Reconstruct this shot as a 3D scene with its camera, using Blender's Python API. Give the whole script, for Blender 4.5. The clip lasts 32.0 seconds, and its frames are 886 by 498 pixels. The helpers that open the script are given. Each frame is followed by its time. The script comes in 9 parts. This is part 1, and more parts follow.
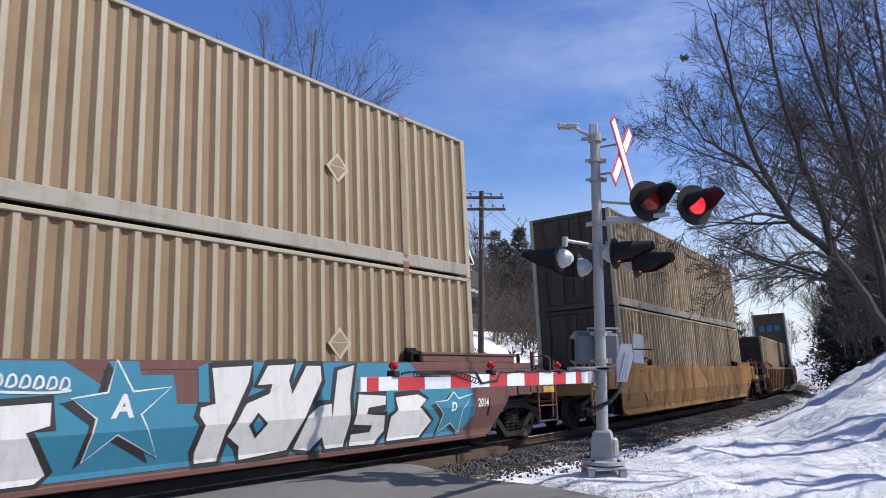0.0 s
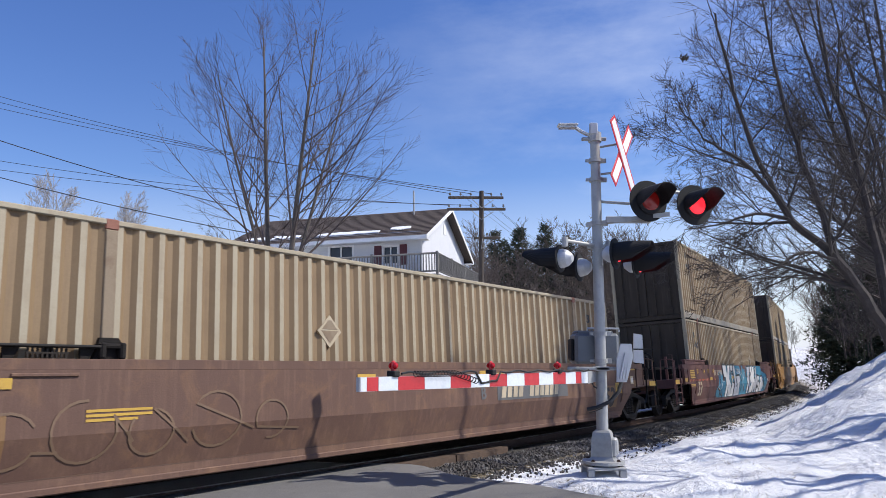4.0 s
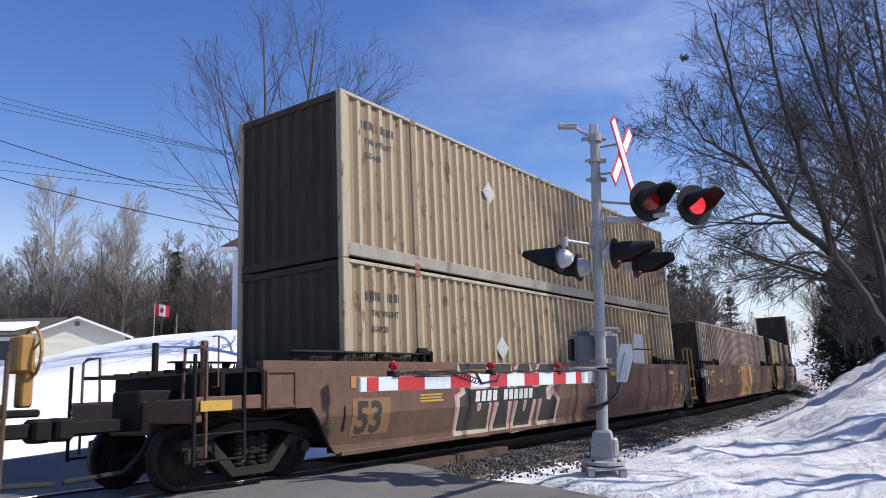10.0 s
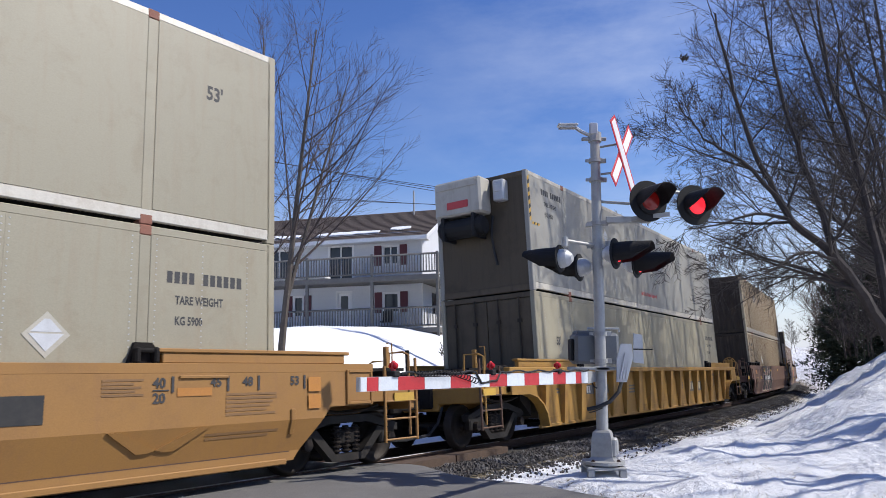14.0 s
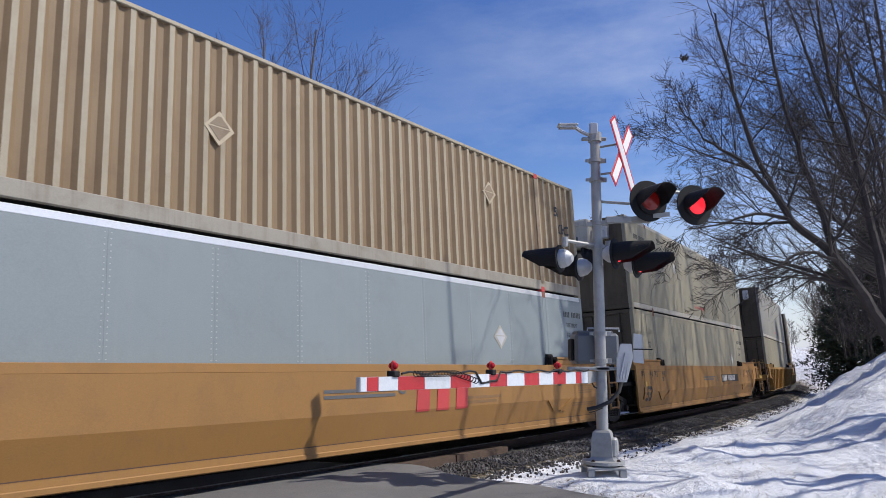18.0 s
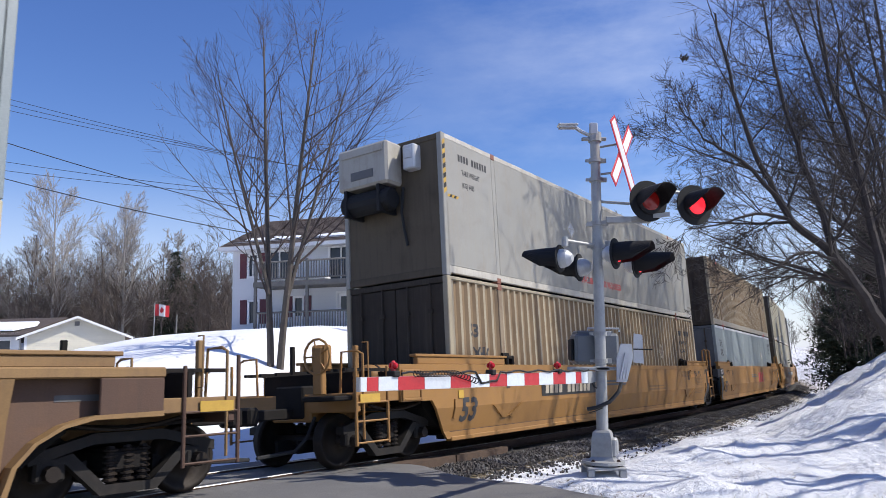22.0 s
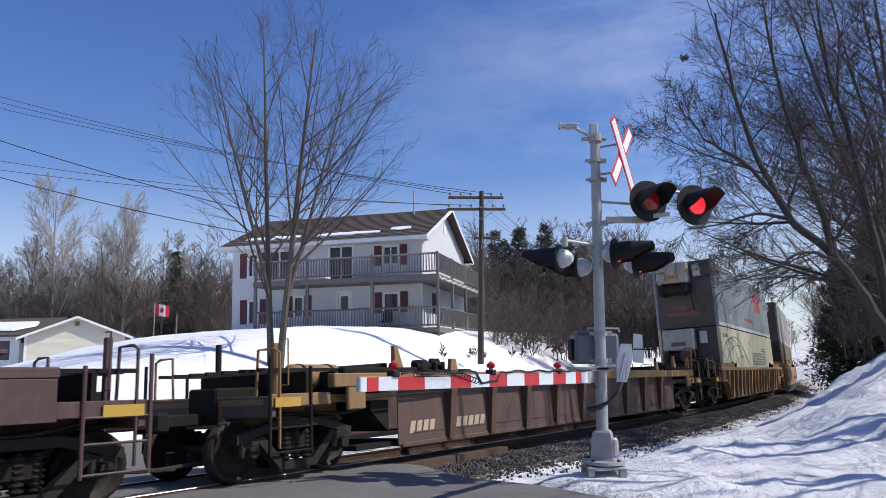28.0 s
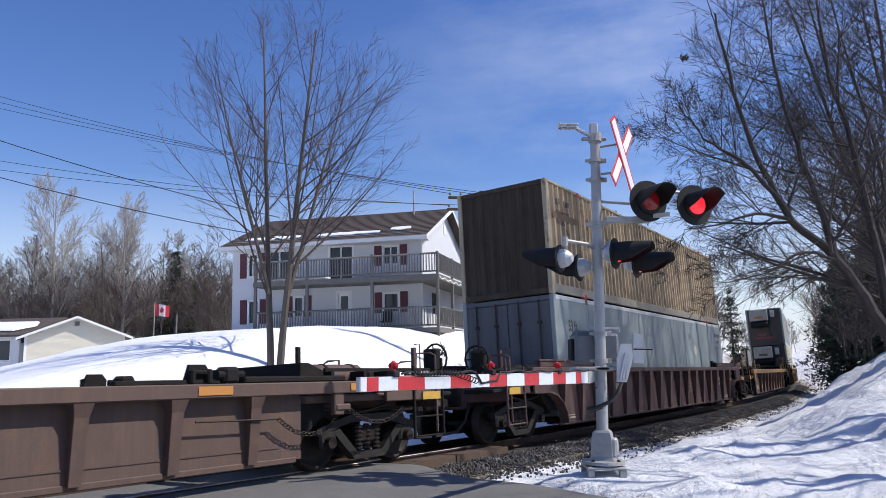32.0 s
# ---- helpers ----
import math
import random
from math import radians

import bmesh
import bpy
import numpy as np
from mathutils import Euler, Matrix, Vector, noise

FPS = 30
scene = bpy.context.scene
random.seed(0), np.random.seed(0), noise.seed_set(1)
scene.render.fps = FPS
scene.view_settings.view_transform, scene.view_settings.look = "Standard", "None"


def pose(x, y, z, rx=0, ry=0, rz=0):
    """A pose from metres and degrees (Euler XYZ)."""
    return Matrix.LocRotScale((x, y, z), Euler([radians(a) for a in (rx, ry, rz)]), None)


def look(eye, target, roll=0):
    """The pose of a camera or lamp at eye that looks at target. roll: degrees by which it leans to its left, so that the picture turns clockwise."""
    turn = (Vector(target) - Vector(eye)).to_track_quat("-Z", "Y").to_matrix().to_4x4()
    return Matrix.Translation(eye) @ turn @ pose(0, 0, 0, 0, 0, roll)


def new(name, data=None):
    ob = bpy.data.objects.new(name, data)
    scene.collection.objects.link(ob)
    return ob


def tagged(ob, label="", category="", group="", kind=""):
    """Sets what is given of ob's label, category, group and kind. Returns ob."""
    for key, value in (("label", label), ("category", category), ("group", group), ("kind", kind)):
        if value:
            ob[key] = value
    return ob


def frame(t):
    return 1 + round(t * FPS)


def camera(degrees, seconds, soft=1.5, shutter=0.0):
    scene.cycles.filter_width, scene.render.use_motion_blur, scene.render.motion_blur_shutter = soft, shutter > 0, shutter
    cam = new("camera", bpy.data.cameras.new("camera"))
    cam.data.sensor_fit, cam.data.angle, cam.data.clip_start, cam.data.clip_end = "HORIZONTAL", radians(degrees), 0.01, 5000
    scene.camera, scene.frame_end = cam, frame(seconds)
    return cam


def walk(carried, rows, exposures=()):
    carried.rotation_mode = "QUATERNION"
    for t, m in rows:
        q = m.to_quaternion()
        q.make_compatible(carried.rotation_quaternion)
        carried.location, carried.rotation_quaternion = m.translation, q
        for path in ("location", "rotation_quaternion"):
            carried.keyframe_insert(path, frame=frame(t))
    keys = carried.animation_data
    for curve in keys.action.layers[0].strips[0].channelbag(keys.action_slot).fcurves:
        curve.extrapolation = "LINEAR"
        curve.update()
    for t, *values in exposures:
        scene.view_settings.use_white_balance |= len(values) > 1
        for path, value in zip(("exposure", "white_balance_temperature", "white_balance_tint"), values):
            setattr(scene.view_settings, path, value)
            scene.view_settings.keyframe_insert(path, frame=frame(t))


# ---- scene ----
cam = camera(62.93, 32.0, soft=0.5, shutter=0.06)
EYE_Z = 1.548
PITCH = 8.4385
EYE = (0.0, 0.0, EYE_Z)
AIM = (0.0, math.cos(radians(PITCH)), EYE_Z + math.sin(radians(PITCH)))
walk(cam, [(0.0, look(EYE, AIM, -1.213)), (32.0, look(EYE, AIM, -1.213))],
     exposures=[(0.0, 0.06), (2.0, 0.13), (4.0, 0.1), (6.0, 0.0), (9.0, -0.03), (10.5, 0.05), (11.2, 0.0), (12.0, -0.32), (13.0, -0.29), (14.2, 0.0), (17.0, 0.02), (18.0, -0.15), (20.0, -0.03), (21.0, -0.36), (22.0, 0.08), (23.0, -0.14), (24.0, -0.42), (24.5, -0.44), (25.0, -0.34), (25.5, -0.1), (26.5, -0.05), (28.5, -0.15), (30.0, -0.15), (31.0, -0.05), (32.0, 0.0)])

# ---------------------------------------------------------------- light
SUN_AZ, SUN_EL = radians(-4.0), radians(47.0)
SUN_TO = Vector((math.cos(SUN_AZ) * math.cos(SUN_EL), math.sin(SUN_AZ) * math.cos(SUN_EL), math.sin(SUN_EL)))
sun = new("sun", bpy.data.lights.new("sun", "SUN"))
sun.data.energy, sun.data.angle, sun.data.color = 4.9, radians(0.53), (1.0, 0.95, 0.88)
sun.matrix_world = look(SUN_TO * 100, (0, 0, 0))
scene.view_settings.exposure = 0.0

world = bpy.data.worlds.new("sky_world")
scene.world = world
world.use_nodes = True
wn, wl = world.node_tree.nodes, world.node_tree.links
sky = wn.new("ShaderNodeTexSky")
sky.sky_type, sky.sun_disc = "NISHITA", False
sky.sun_elevation, sky.sun_rotation = SUN_EL, radians(90) - SUN_AZ
sky.air_density, sky.dust_density, sky.ozone_density = 1.0, 0.3, 2.6
tc = wn.new("ShaderNodeTexCoord")
mp = wn.new("ShaderNodeMapping")
mp.inputs["Scale"].default_value = (1.2, 1.2, 3.6)
mp.inputs["Location"].default_value = (0.35, 1.9, 0.6)
cl = wn.new("ShaderNodeTexNoise")
cl.inputs["Scale"].default_value, cl.inputs["Detail"].default_value, cl.inputs["Roughness"].default_value = 1.7, 9.0, 0.62
rampc = wn.new("ShaderNodeValToRGB")
rampc.color_ramp.elements[0].position, rampc.color_ramp.elements[1].position = 0.47, 0.9
rampc.color_ramp.elements[1].color = (0.46, 0.46, 0.46, 1)
mixc = wn.new("ShaderNodeMix")
mixc.data_type = "RGBA"
mixc.inputs[7].default_value = (7.0, 7.4, 8.2, 1)
wl.new(tc.outputs["Generated"], mp.inputs["Vector"])
wl.new(mp.outputs["Vector"], cl.inputs["Vector"])
wl.new(cl.outputs["Fac"], rampc.inputs["Fac"])
sepc = wn.new("ShaderNodeSeparateXYZ")
fadec = wn.new("ShaderNodeMapRange")
fadec.inputs[1].default_value, fadec.inputs[2].default_value = -0.15, 0.25
thin = wn.new("ShaderNodeMath")
thin.operation = "MULTIPLY"
wl.new(tc.outputs["Generated"], sepc.inputs[0])
wl.new(sepc.outputs["X"], fadec.inputs[0])
wl.new(rampc.outputs["Color"], thin.inputs[0])
wl.new(fadec.outputs[0], thin.inputs[1])
wl.new(thin.outputs[0], mixc.inputs[0])
deep = wn.new("ShaderNodeHueSaturation")
deep.inputs["Saturation"].default_value = 1.24
deep.inputs["Hue"].default_value = 0.518
wl.new(sky.outputs["Color"], deep.inputs["Color"])
wl.new(deep.outputs["Color"], mixc.inputs[6])
low = wn.new("ShaderNodeMapRange")
low.inputs[1].default_value, low.inputs[2].default_value, low.inputs[3].default_value, low.inputs[4].default_value = 0.0, 0.24, 0.8, 0.0
pale = wn.new("ShaderNodeMix")
pale.data_type = "RGBA"
pale.inputs[7].default_value = (5.0, 5.3, 6.5, 1)
wl.new(sepc.outputs["Z"], low.inputs[0])
wl.new(low.outputs[0], pale.inputs[0])
wl.new(mixc.outputs[2], pale.inputs[6])
wl.new(pale.outputs[2], wn["Background"].inputs["Color"])
wn["Background"].inputs["Strength"].default_value = 0.15

# ---------------------------------------------------------------- the track's line
HEAD0, CURVE, CURVE2, OFFSET = 0.90287, 0.00367, -2.0e-05, 9.516
CANT, GRADE, SPEED, ACCEL = 0.04484, -0.02405, 7.6155, -0.00816
CENTRES = {}


def heading(s):
    return HEAD0 + CURVE * s + CURVE2 * s * s / 2


def on_track(s):
    """Centre of the track and its heading at s metres along it."""
    key = round(s, 3)
    if key not in CENTRES:
        n = 48
        x = sum(math.cos(heading((i + 0.5) / n * s)) for i in range(n)) * s / n
        y = sum(math.sin(heading((i + 0.5) / n * s)) for i in range(n)) * s / n
        CENTRES[key] = (x - OFFSET * math.sin(HEAD0), y + OFFSET * math.cos(HEAD0))
    return (*CENTRES[key], heading(s))


def track_pose(s, dz=0.0):
    """Pose of a thing that rides at s: x along the track, y to its far side, z up from the rails."""
    x, y, a = on_track(s)
    return (Matrix.Translation((x, y, GRADE * s)) @ Matrix.Rotation(a, 4, "Z")
            @ Matrix.Rotation(-math.atan(GRADE), 4, "Y") @ Matrix.Rotation(-CANT, 4, "X") @ Matrix.Translation((0, 0, dz)))


def to_track(x, y):
    """s along the track and the offset to its far side (negative towards the camera)."""
    s = 0.0
    for _ in range(7):
        cx, cy, a = on_track(max(-80.0, min(s, 320.0)))
        s += (x - cx) * math.cos(a) + (y - cy) * math.sin(a)
    s = max(-80.0, min(s, 320.0))
    cx, cy, a = on_track(s)
    return s, -(x - cx) * math.sin(a) + (y - cy) * math.cos(a)


def smooth(v, a, b):
    u = max(0.0, min(1.0, (v - a) / (b - a)))
    return u * u * (3 - 2 * u)


def ground_z(x, y):
    """Height of the snowy ground, without its fine relief."""
    s, n = to_track(x, y)
    s = max(-260.0, min(s, 160.0))
    rail = GRADE * s
    if n < 0:
        d = -n
        z = rail - 0.20 - 0.22 * smooth(d, 1.7, 3.0)
        z += (-0.22 - (rail - 0.42)) * smooth(d, 3.0, 4.6) * (1 - smooth(s, 13, 28))
        z += 2.05 * smooth(d, 3.9, 8.6) * smooth(s, 12.8, 20.0) * (1 - 0.15 * smooth(s, 45, 90))
        z += 0.55 * math.exp(-((x - 15.4) / 1.9) ** 2 - ((y - 27.0) / 3.0) ** 2) - 0.2 * math.exp(-((x - 11.6) / 1.6) ** 2 - ((y - 21.5) / 2.5) ** 2)
        z += 1.2 * smooth(d, 14, 34) * smooth(s, 12, 34) - 0.35 * smooth(d, 8.6, 11.5) * smooth(s, 14, 20)
        return z
    z = rail - 0.20 - 0.35 * smooth(n, 1.7, 3.2)
    rise = 3.35 * smooth(s, -4, 23) * smooth(n, 3.0, 13.0)
    z = z * (1 - smooth(n, 3.0, 13.0)) - 0.4 * smooth(n, 3.0, 13.0) + rise
    z -= 1.9 * smooth(n, 22, 40) * (1 - smooth(s, 19, 30))
    z -= 1.2 * smooth(-x, 11, 28) * smooth(n, 8, 20)
    return z


# ---------------------------------------------------------------- mesh and material helpers
class Mesh:
    """Gathers vertices and faces of one part."""

    def __init__(self):
        self.v, self.f, self.grimy = [], [], None

    def add(self, verts, faces):
        k = len(self.v)
        self.v += [tuple(p) for p in verts]
        self.f += [tuple(k + i for i in q) for q in faces]
        return self

    def box(self, x0, x1, y0, y1, z0, z1, b=0.0, m=None):
        """A box with its upright and long edges chamfered by b."""
        if b <= 0:
            vs = [(x, y, z) for x in (x0, x1) for y in (y0, y1) for z in (z0, z1)]
            fs = [(0, 1, 3, 2), (4, 6, 7, 5), (0, 4, 5, 1), (2, 3, 7, 6), (0, 2, 6, 4), (1, 5, 7, 3)]
        else:
            vs, fs = [], []
            idx = {}
            for ax in range(3):
                for sx in (0, 1):
                    for sy in (0, 1):
                        for sz in (0, 1):
                            p = [(x0, x1)[sx], (y0, y1)[sy], (z0, z1)[sz]]
                            c = (sx, sy, sz)
                            for k in range(3):
                                if k != ax:
                                    p[k] += b if c[k] == 0 else -b
                            idx[(ax, c)] = len(vs)
                            vs.append(p)
            for ax in range(3):
                o = [k for k in range(3) if k != ax]
                for sd in (0, 1):
                    ring = []
                    for u, w in ((0, 0), (1, 0), (1, 1), (0, 1)):
                        c = [0, 0, 0]
                        c[ax], c[o[0]], c[o[1]] = sd, u, w
                        ring.append(idx[(ax, tuple(c))])
                    if (sd == 0) == (ax != 1):
                        ring.reverse()
                    fs.append(ring)
            for a in range(3):
                e = [k for k in range(3) if k != a]
                for u in (0, 1):
                    for w in (0, 1):
                        c0, c1 = [0, 0, 0], [0, 0, 0]
                        c0[a], c1[a] = 0, 1
                        for c in (c0, c1):
                            c[e[0]], c[e[1]] = u, w
                        fs.append([idx[(e[0], tuple(c0))], idx[(e[0], tuple(c1))], idx[(e[1], tuple(c1))], idx[(e[1], tuple(c0))]])
            for sx in (0, 1):
                for sy in (0, 1):
                    for sz in (0, 1):
                        fs.append([idx[(a, (sx, sy, sz))] for a in range(3)])
        if m is not None:
            vs = [m @ Vector(p) for p in vs]
        return self.add(vs, fs)

    def tube(self, p0, p1, r0, r1=None, n=8, caps=True):
        r1 = r0 if r1 is None else r1
        p0, p1 = Vector(p0), Vector(p1)
        d = p1 - p0
        if d.length < 1e-6:
            return self
        q = d.to_track_quat("Z", "Y")
        vs = []
        for p, r in ((p0, r0), (p1, r1)):
            for i in range(n):
                a = 2 * math.pi * i / n
                vs.append(p + q @ Vector((r * math.cos(a), r * math.sin(a), 0)))
        fs = [(i, (i + 1) % n, n + (i + 1) % n, n + i) for i in range(n)]
        if caps:
            fs += [tuple(range(n - 1, -1, -1)), tuple(range(n, 2 * n))]
        return self.add(vs, fs)

    def pipe(self, pts, r, n=6):
        """One bent tube through the points."""
        pts = [Vector(p) for p in pts]
        vs, fs = [], []
        side = None
        for i, p in enumerate(pts):
            d = (pts[min(i + 1, len(pts) - 1)] - pts[max(i - 1, 0)]).normalized()
            ref = side if side is not None else (Vector((0, 0, 1)) if abs(d.z) < 0.9 else Vector((1, 0, 0)))
            a = (ref - d * ref.dot(d)).normalized()
            b = d.cross(a)
            side = a
            vs += [p + (a * math.cos(2 * math.pi * k / n) + b * math.sin(2 * math.pi * k / n)) * r for k in range(n)]
        for i in range(len(pts) - 1):
            fs += [(i * n + k, i * n + (k + 1) % n, (i + 1) * n + (k + 1) % n, (i + 1) * n + k) for k in range(n)]
        fs += [tuple(range(n - 1, -1, -1)), tuple((len(pts) - 1) * n + k for k in range(n))]
        return self.add(vs, fs)

    def lathe(self, profile, m=None, n=20):
        """Turns (radius, height) pairs round z."""
        vs, fs = [], []
        for r, z in profile:
            for i in range(n):
                a = 2 * math.pi * i / n
                vs.append(Vector((r * math.cos(a), r * math.sin(a), z)))
        for j in range(len(profile) - 1):
            for i in range(n):
                fs.append((j * n + i, j * n + (i + 1) % n, (j + 1) * n + (i + 1) % n, (j + 1) * n + i))
        fs.append(tuple(range(n - 1, -1, -1)))
        fs.append(tuple((len(profile) - 1) * n + i for i in range(n)))
        if m is not None:
            vs = [m @ p for p in vs]
        return self.add(vs, fs)

    def prism(self, outline, y0, y1, m=None):
        """An outline in x and z, drawn out from y0 to y1."""
        n = len(outline)
        vs = [Vector((x, y0, z)) for x, z in outline] + [Vector((x, y1, z)) for x, z in outline]
        if m is not None:
            vs = [m @ p for p in vs]
        fs = [tuple(range(n)), tuple(range(2 * n - 1, n - 1, -1))]
        fs += [(i, n + i, n + (i + 1) % n, (i + 1) % n) for i in range(n)]
        return self.add(vs, fs)

    def data(self, name, material, smooth_faces=False):
        me = bpy.data.meshes.new(name)
        me.from_pydata(self.v, [], self.f)
        bm = bmesh.new()
        bm.from_mesh(me)
        bmesh.ops.recalc_face_normals(bm, faces=bm.faces)
        bm.to_mesh(me)
        bm.free()
        if material is not None:
            me.materials.append(material)
        if smooth_faces:
            me.polygons.foreach_set("use_smooth", [True] * len(me.polygons))
        return me


def part(name, shape, material, parent=None, label="", m=None, soft=False):
    """Links a Mesh (or ready mesh data) as one object under a thing or a part."""
    me = shape.data(name, material, soft) if isinstance(shape, Mesh) else shape
    ob = new(name, me)
    if parent is not None:
        ob.parent = parent
    if m is not None:
        ob.matrix_basis = m
    return tagged(ob, label)


def thing(name, label, category, m=None, group="", kind=""):
    ob = new(name)
    ob.empty_display_size = 0.2
    if m is not None:
        ob.matrix_basis = m
    return tagged(ob, label, category, group, kind)


def surface(name, base, second=None, rough=0.6, metal=0.0, scale=6.0, amount=0.5, bump=0.1, fine=60.0, streak=0.0, streak_col=(0.12, 0.07, 0.04), vary=0.08, spec=0.5, cover=(0.5, 0.75), stretch=1.0, blotch=None, blotches=0.5):
    """A weathered surface: two colours mixed at a coarse scale, fine grain, upright streaks, and relief."""
    mat = bpy.data.materials.new(name)
    mat.use_nodes = True
    nd, lk = mat.node_tree.nodes, mat.node_tree.links
    b = nd["Principled BSDF"]
    second = second or tuple(c * 0.7 for c in base)
    co = nd.new("ShaderNodeTexCoord")
    info = nd.new("ShaderNodeObjectInfo")
    shift = nd.new("ShaderNodeVectorMath")
    shift.operation = "MULTIPLY_ADD"
    shift.inputs[1].default_value = (1, 1, 1)
    off = nd.new("ShaderNodeVectorMath")
    off.operation = "SCALE"
    off.inputs[0].default_value = (31.0, 17.0, 9.0)
    lk.new(info.outputs["Random"], off.inputs["Scale"])
    lk.new(co.outputs["Object"], shift.inputs[0])
    lk.new(off.outputs[0], shift.inputs[2])
    n1 = nd.new("ShaderNodeTexNoise")
    n1.inputs["Scale"].default_value, n1.inputs["Detail"].default_value, n1.inputs["Roughness"].default_value = scale, 8, 0.65
    n2 = nd.new("ShaderNodeTexNoise")
    n2.inputs["Scale"].default_value, n2.inputs["Detail"].default_value = fine, 4
    if stretch != 1.0:
        tall = nd.new("ShaderNodeMapping")
        tall.inputs["Scale"].default_value = (1, 1, stretch)
        lk.new(shift.outputs[0], tall.inputs["Vector"])
        lk.new(tall.outputs["Vector"], n1.inputs["Vector"])
    else:
        lk.new(shift.outputs[0], n1.inputs["Vector"])
    lk.new(shift.outputs[0], n2.inputs["Vector"])
    r1 = nd.new("ShaderNodeMapRange")
    r1.inputs[1].default_value, r1.inputs[2].default_value, r1.inputs[4].default_value = cover[0], cover[1], amount
    lk.new(n1.outputs["Fac"], r1.inputs[0])
    mix = nd.new("ShaderNodeMix")
    mix.data_type = "RGBA"
    mix.inputs[6].default_value, mix.inputs[7].default_value = (*base, 1), (*second, 1)
    lk.new(r1.outputs[0], mix.inputs[0])
    out = mix.outputs[2]
    if streak > 0:
        mpp = nd.new("ShaderNodeMapping")
        mpp.inputs["Scale"].default_value = (5.0, 5.0, 0.35)
        lk.new(shift.outputs[0], mpp.inputs["Vector"])
        n3 = nd.new("ShaderNodeTexNoise")
        n3.inputs["Scale"].default_value, n3.inputs["Detail"].default_value, n3.inputs["Roughness"].default_value = 1.6, 7, 0.7
        lk.new(mpp.outputs["Vector"], n3.inputs["Vector"])
        r3 = nd.new("ShaderNodeMapRange")
        r3.inputs[1].default_value, r3.inputs[2].default_value, r3.inputs[4].default_value = 0.5, 0.78, streak
        lk.new(n3.outputs["Fac"], r3.inputs[0])
        mx = nd.new("ShaderNodeMix")
        mx.data_type = "RGBA"
        mx.inputs[7].default_value = (*streak_col, 1)
        lk.new(r3.outputs[0], mx.inputs[0])
        lk.new(out, mx.inputs[6])
        out = mx.outputs[2]
    if blotch:
        n4 = nd.new("ShaderNodeTexNoise")
        n4.inputs["Scale"].default_value, n4.inputs["Detail"].default_value, n4.inputs["Roughness"].default_value, n4.inputs["Distortion"].default_value = 1.9, 9, 0.72, 0.6
        lk.new(shift.outputs[0], n4.inputs["Vector"])
        r4 = nd.new("ShaderNodeMapRange")
        r4.inputs[1].default_value, r4.inputs[2].default_value, r4.inputs[4].default_value = 0.52, 0.70, blotches
        lk.new(n4.outputs["Fac"], r4.inputs[0])
        m4 = nd.new("ShaderNodeMix")
        m4.data_type = "RGBA"
        m4.inputs[7].default_value = (*blotch, 1)
        lk.new(r4.outputs[0], m4.inputs[0])
        lk.new(out, m4.inputs[6])
        out = m4.outputs[2]
    hs = nd.new("ShaderNodeHueSaturation")
    v1 = nd.new("ShaderNodeMapRange")
    v1.inputs[3].default_value, v1.inputs[4].default_value = 0.86, 1.14
    lk.new(n2.outputs["Fac"], v1.inputs[0])
    v2 = nd.new("ShaderNodeMapRange")
    v2.inputs[3].default_value, v2.inputs[4].default_value = 1 - vary, 1 + vary
    lk.new(info.outputs["Random"], v2.inputs[0])
    mu = nd.new("ShaderNodeMath")
    mu.operation = "MULTIPLY"
    lk.new(v1.outputs[0], mu.inputs[0])
    lk.new(v2.outputs[0], mu.inputs[1])
    lk.new(mu.outputs[0], hs.inputs["Value"])
    lk.new(out, hs.inputs["Color"])
    lk.new(hs.outputs["Color"], b.inputs["Base Color"])
    rr = nd.new("ShaderNodeMapRange")
    rr.inputs[3].default_value, rr.inputs[4].default_value = max(0.05, rough - 0.12), min(1.0, rough + 0.14)
    lk.new(n1.outputs["Fac"], rr.inputs[0])
    lk.new(rr.outputs[0], b.inputs["Roughness"])
    b.inputs["Metallic"].default_value = metal
    b.inputs["Specular IOR Level"].default_value = spec
    if bump > 0:
        bp = nd.new("ShaderNodeBump")
        bp.inputs["Strength"].default_value, bp.inputs["Distance"].default_value = bump, 0.02
        ad = nd.new("ShaderNodeMath")
        ad.operation = "ADD"
        lk.new(n1.outputs["Fac"], ad.inputs[0])
        lk.new(n2.outputs["Fac"], ad.inputs[1])
        lk.new(ad.outputs[0], bp.inputs["Height"])
        lk.new(bp.outputs["Normal"], b.inputs["Normal"])
    return mat


def glow(name, colour, strength, base=(0.3, 0.01, 0.01)):
    mat = bpy.data.materials.new(name)
    mat.use_nodes = True
    b = mat.node_tree.nodes["Principled BSDF"]
    b.inputs["Base Color"].default_value = (*base, 1)
    b.inputs["Roughness"].default_value = 0.25
    b.inputs["Emission Color"].default_value = (*colour, 1)
    b.inputs["Emission Strength"].default_value = strength
    return mat

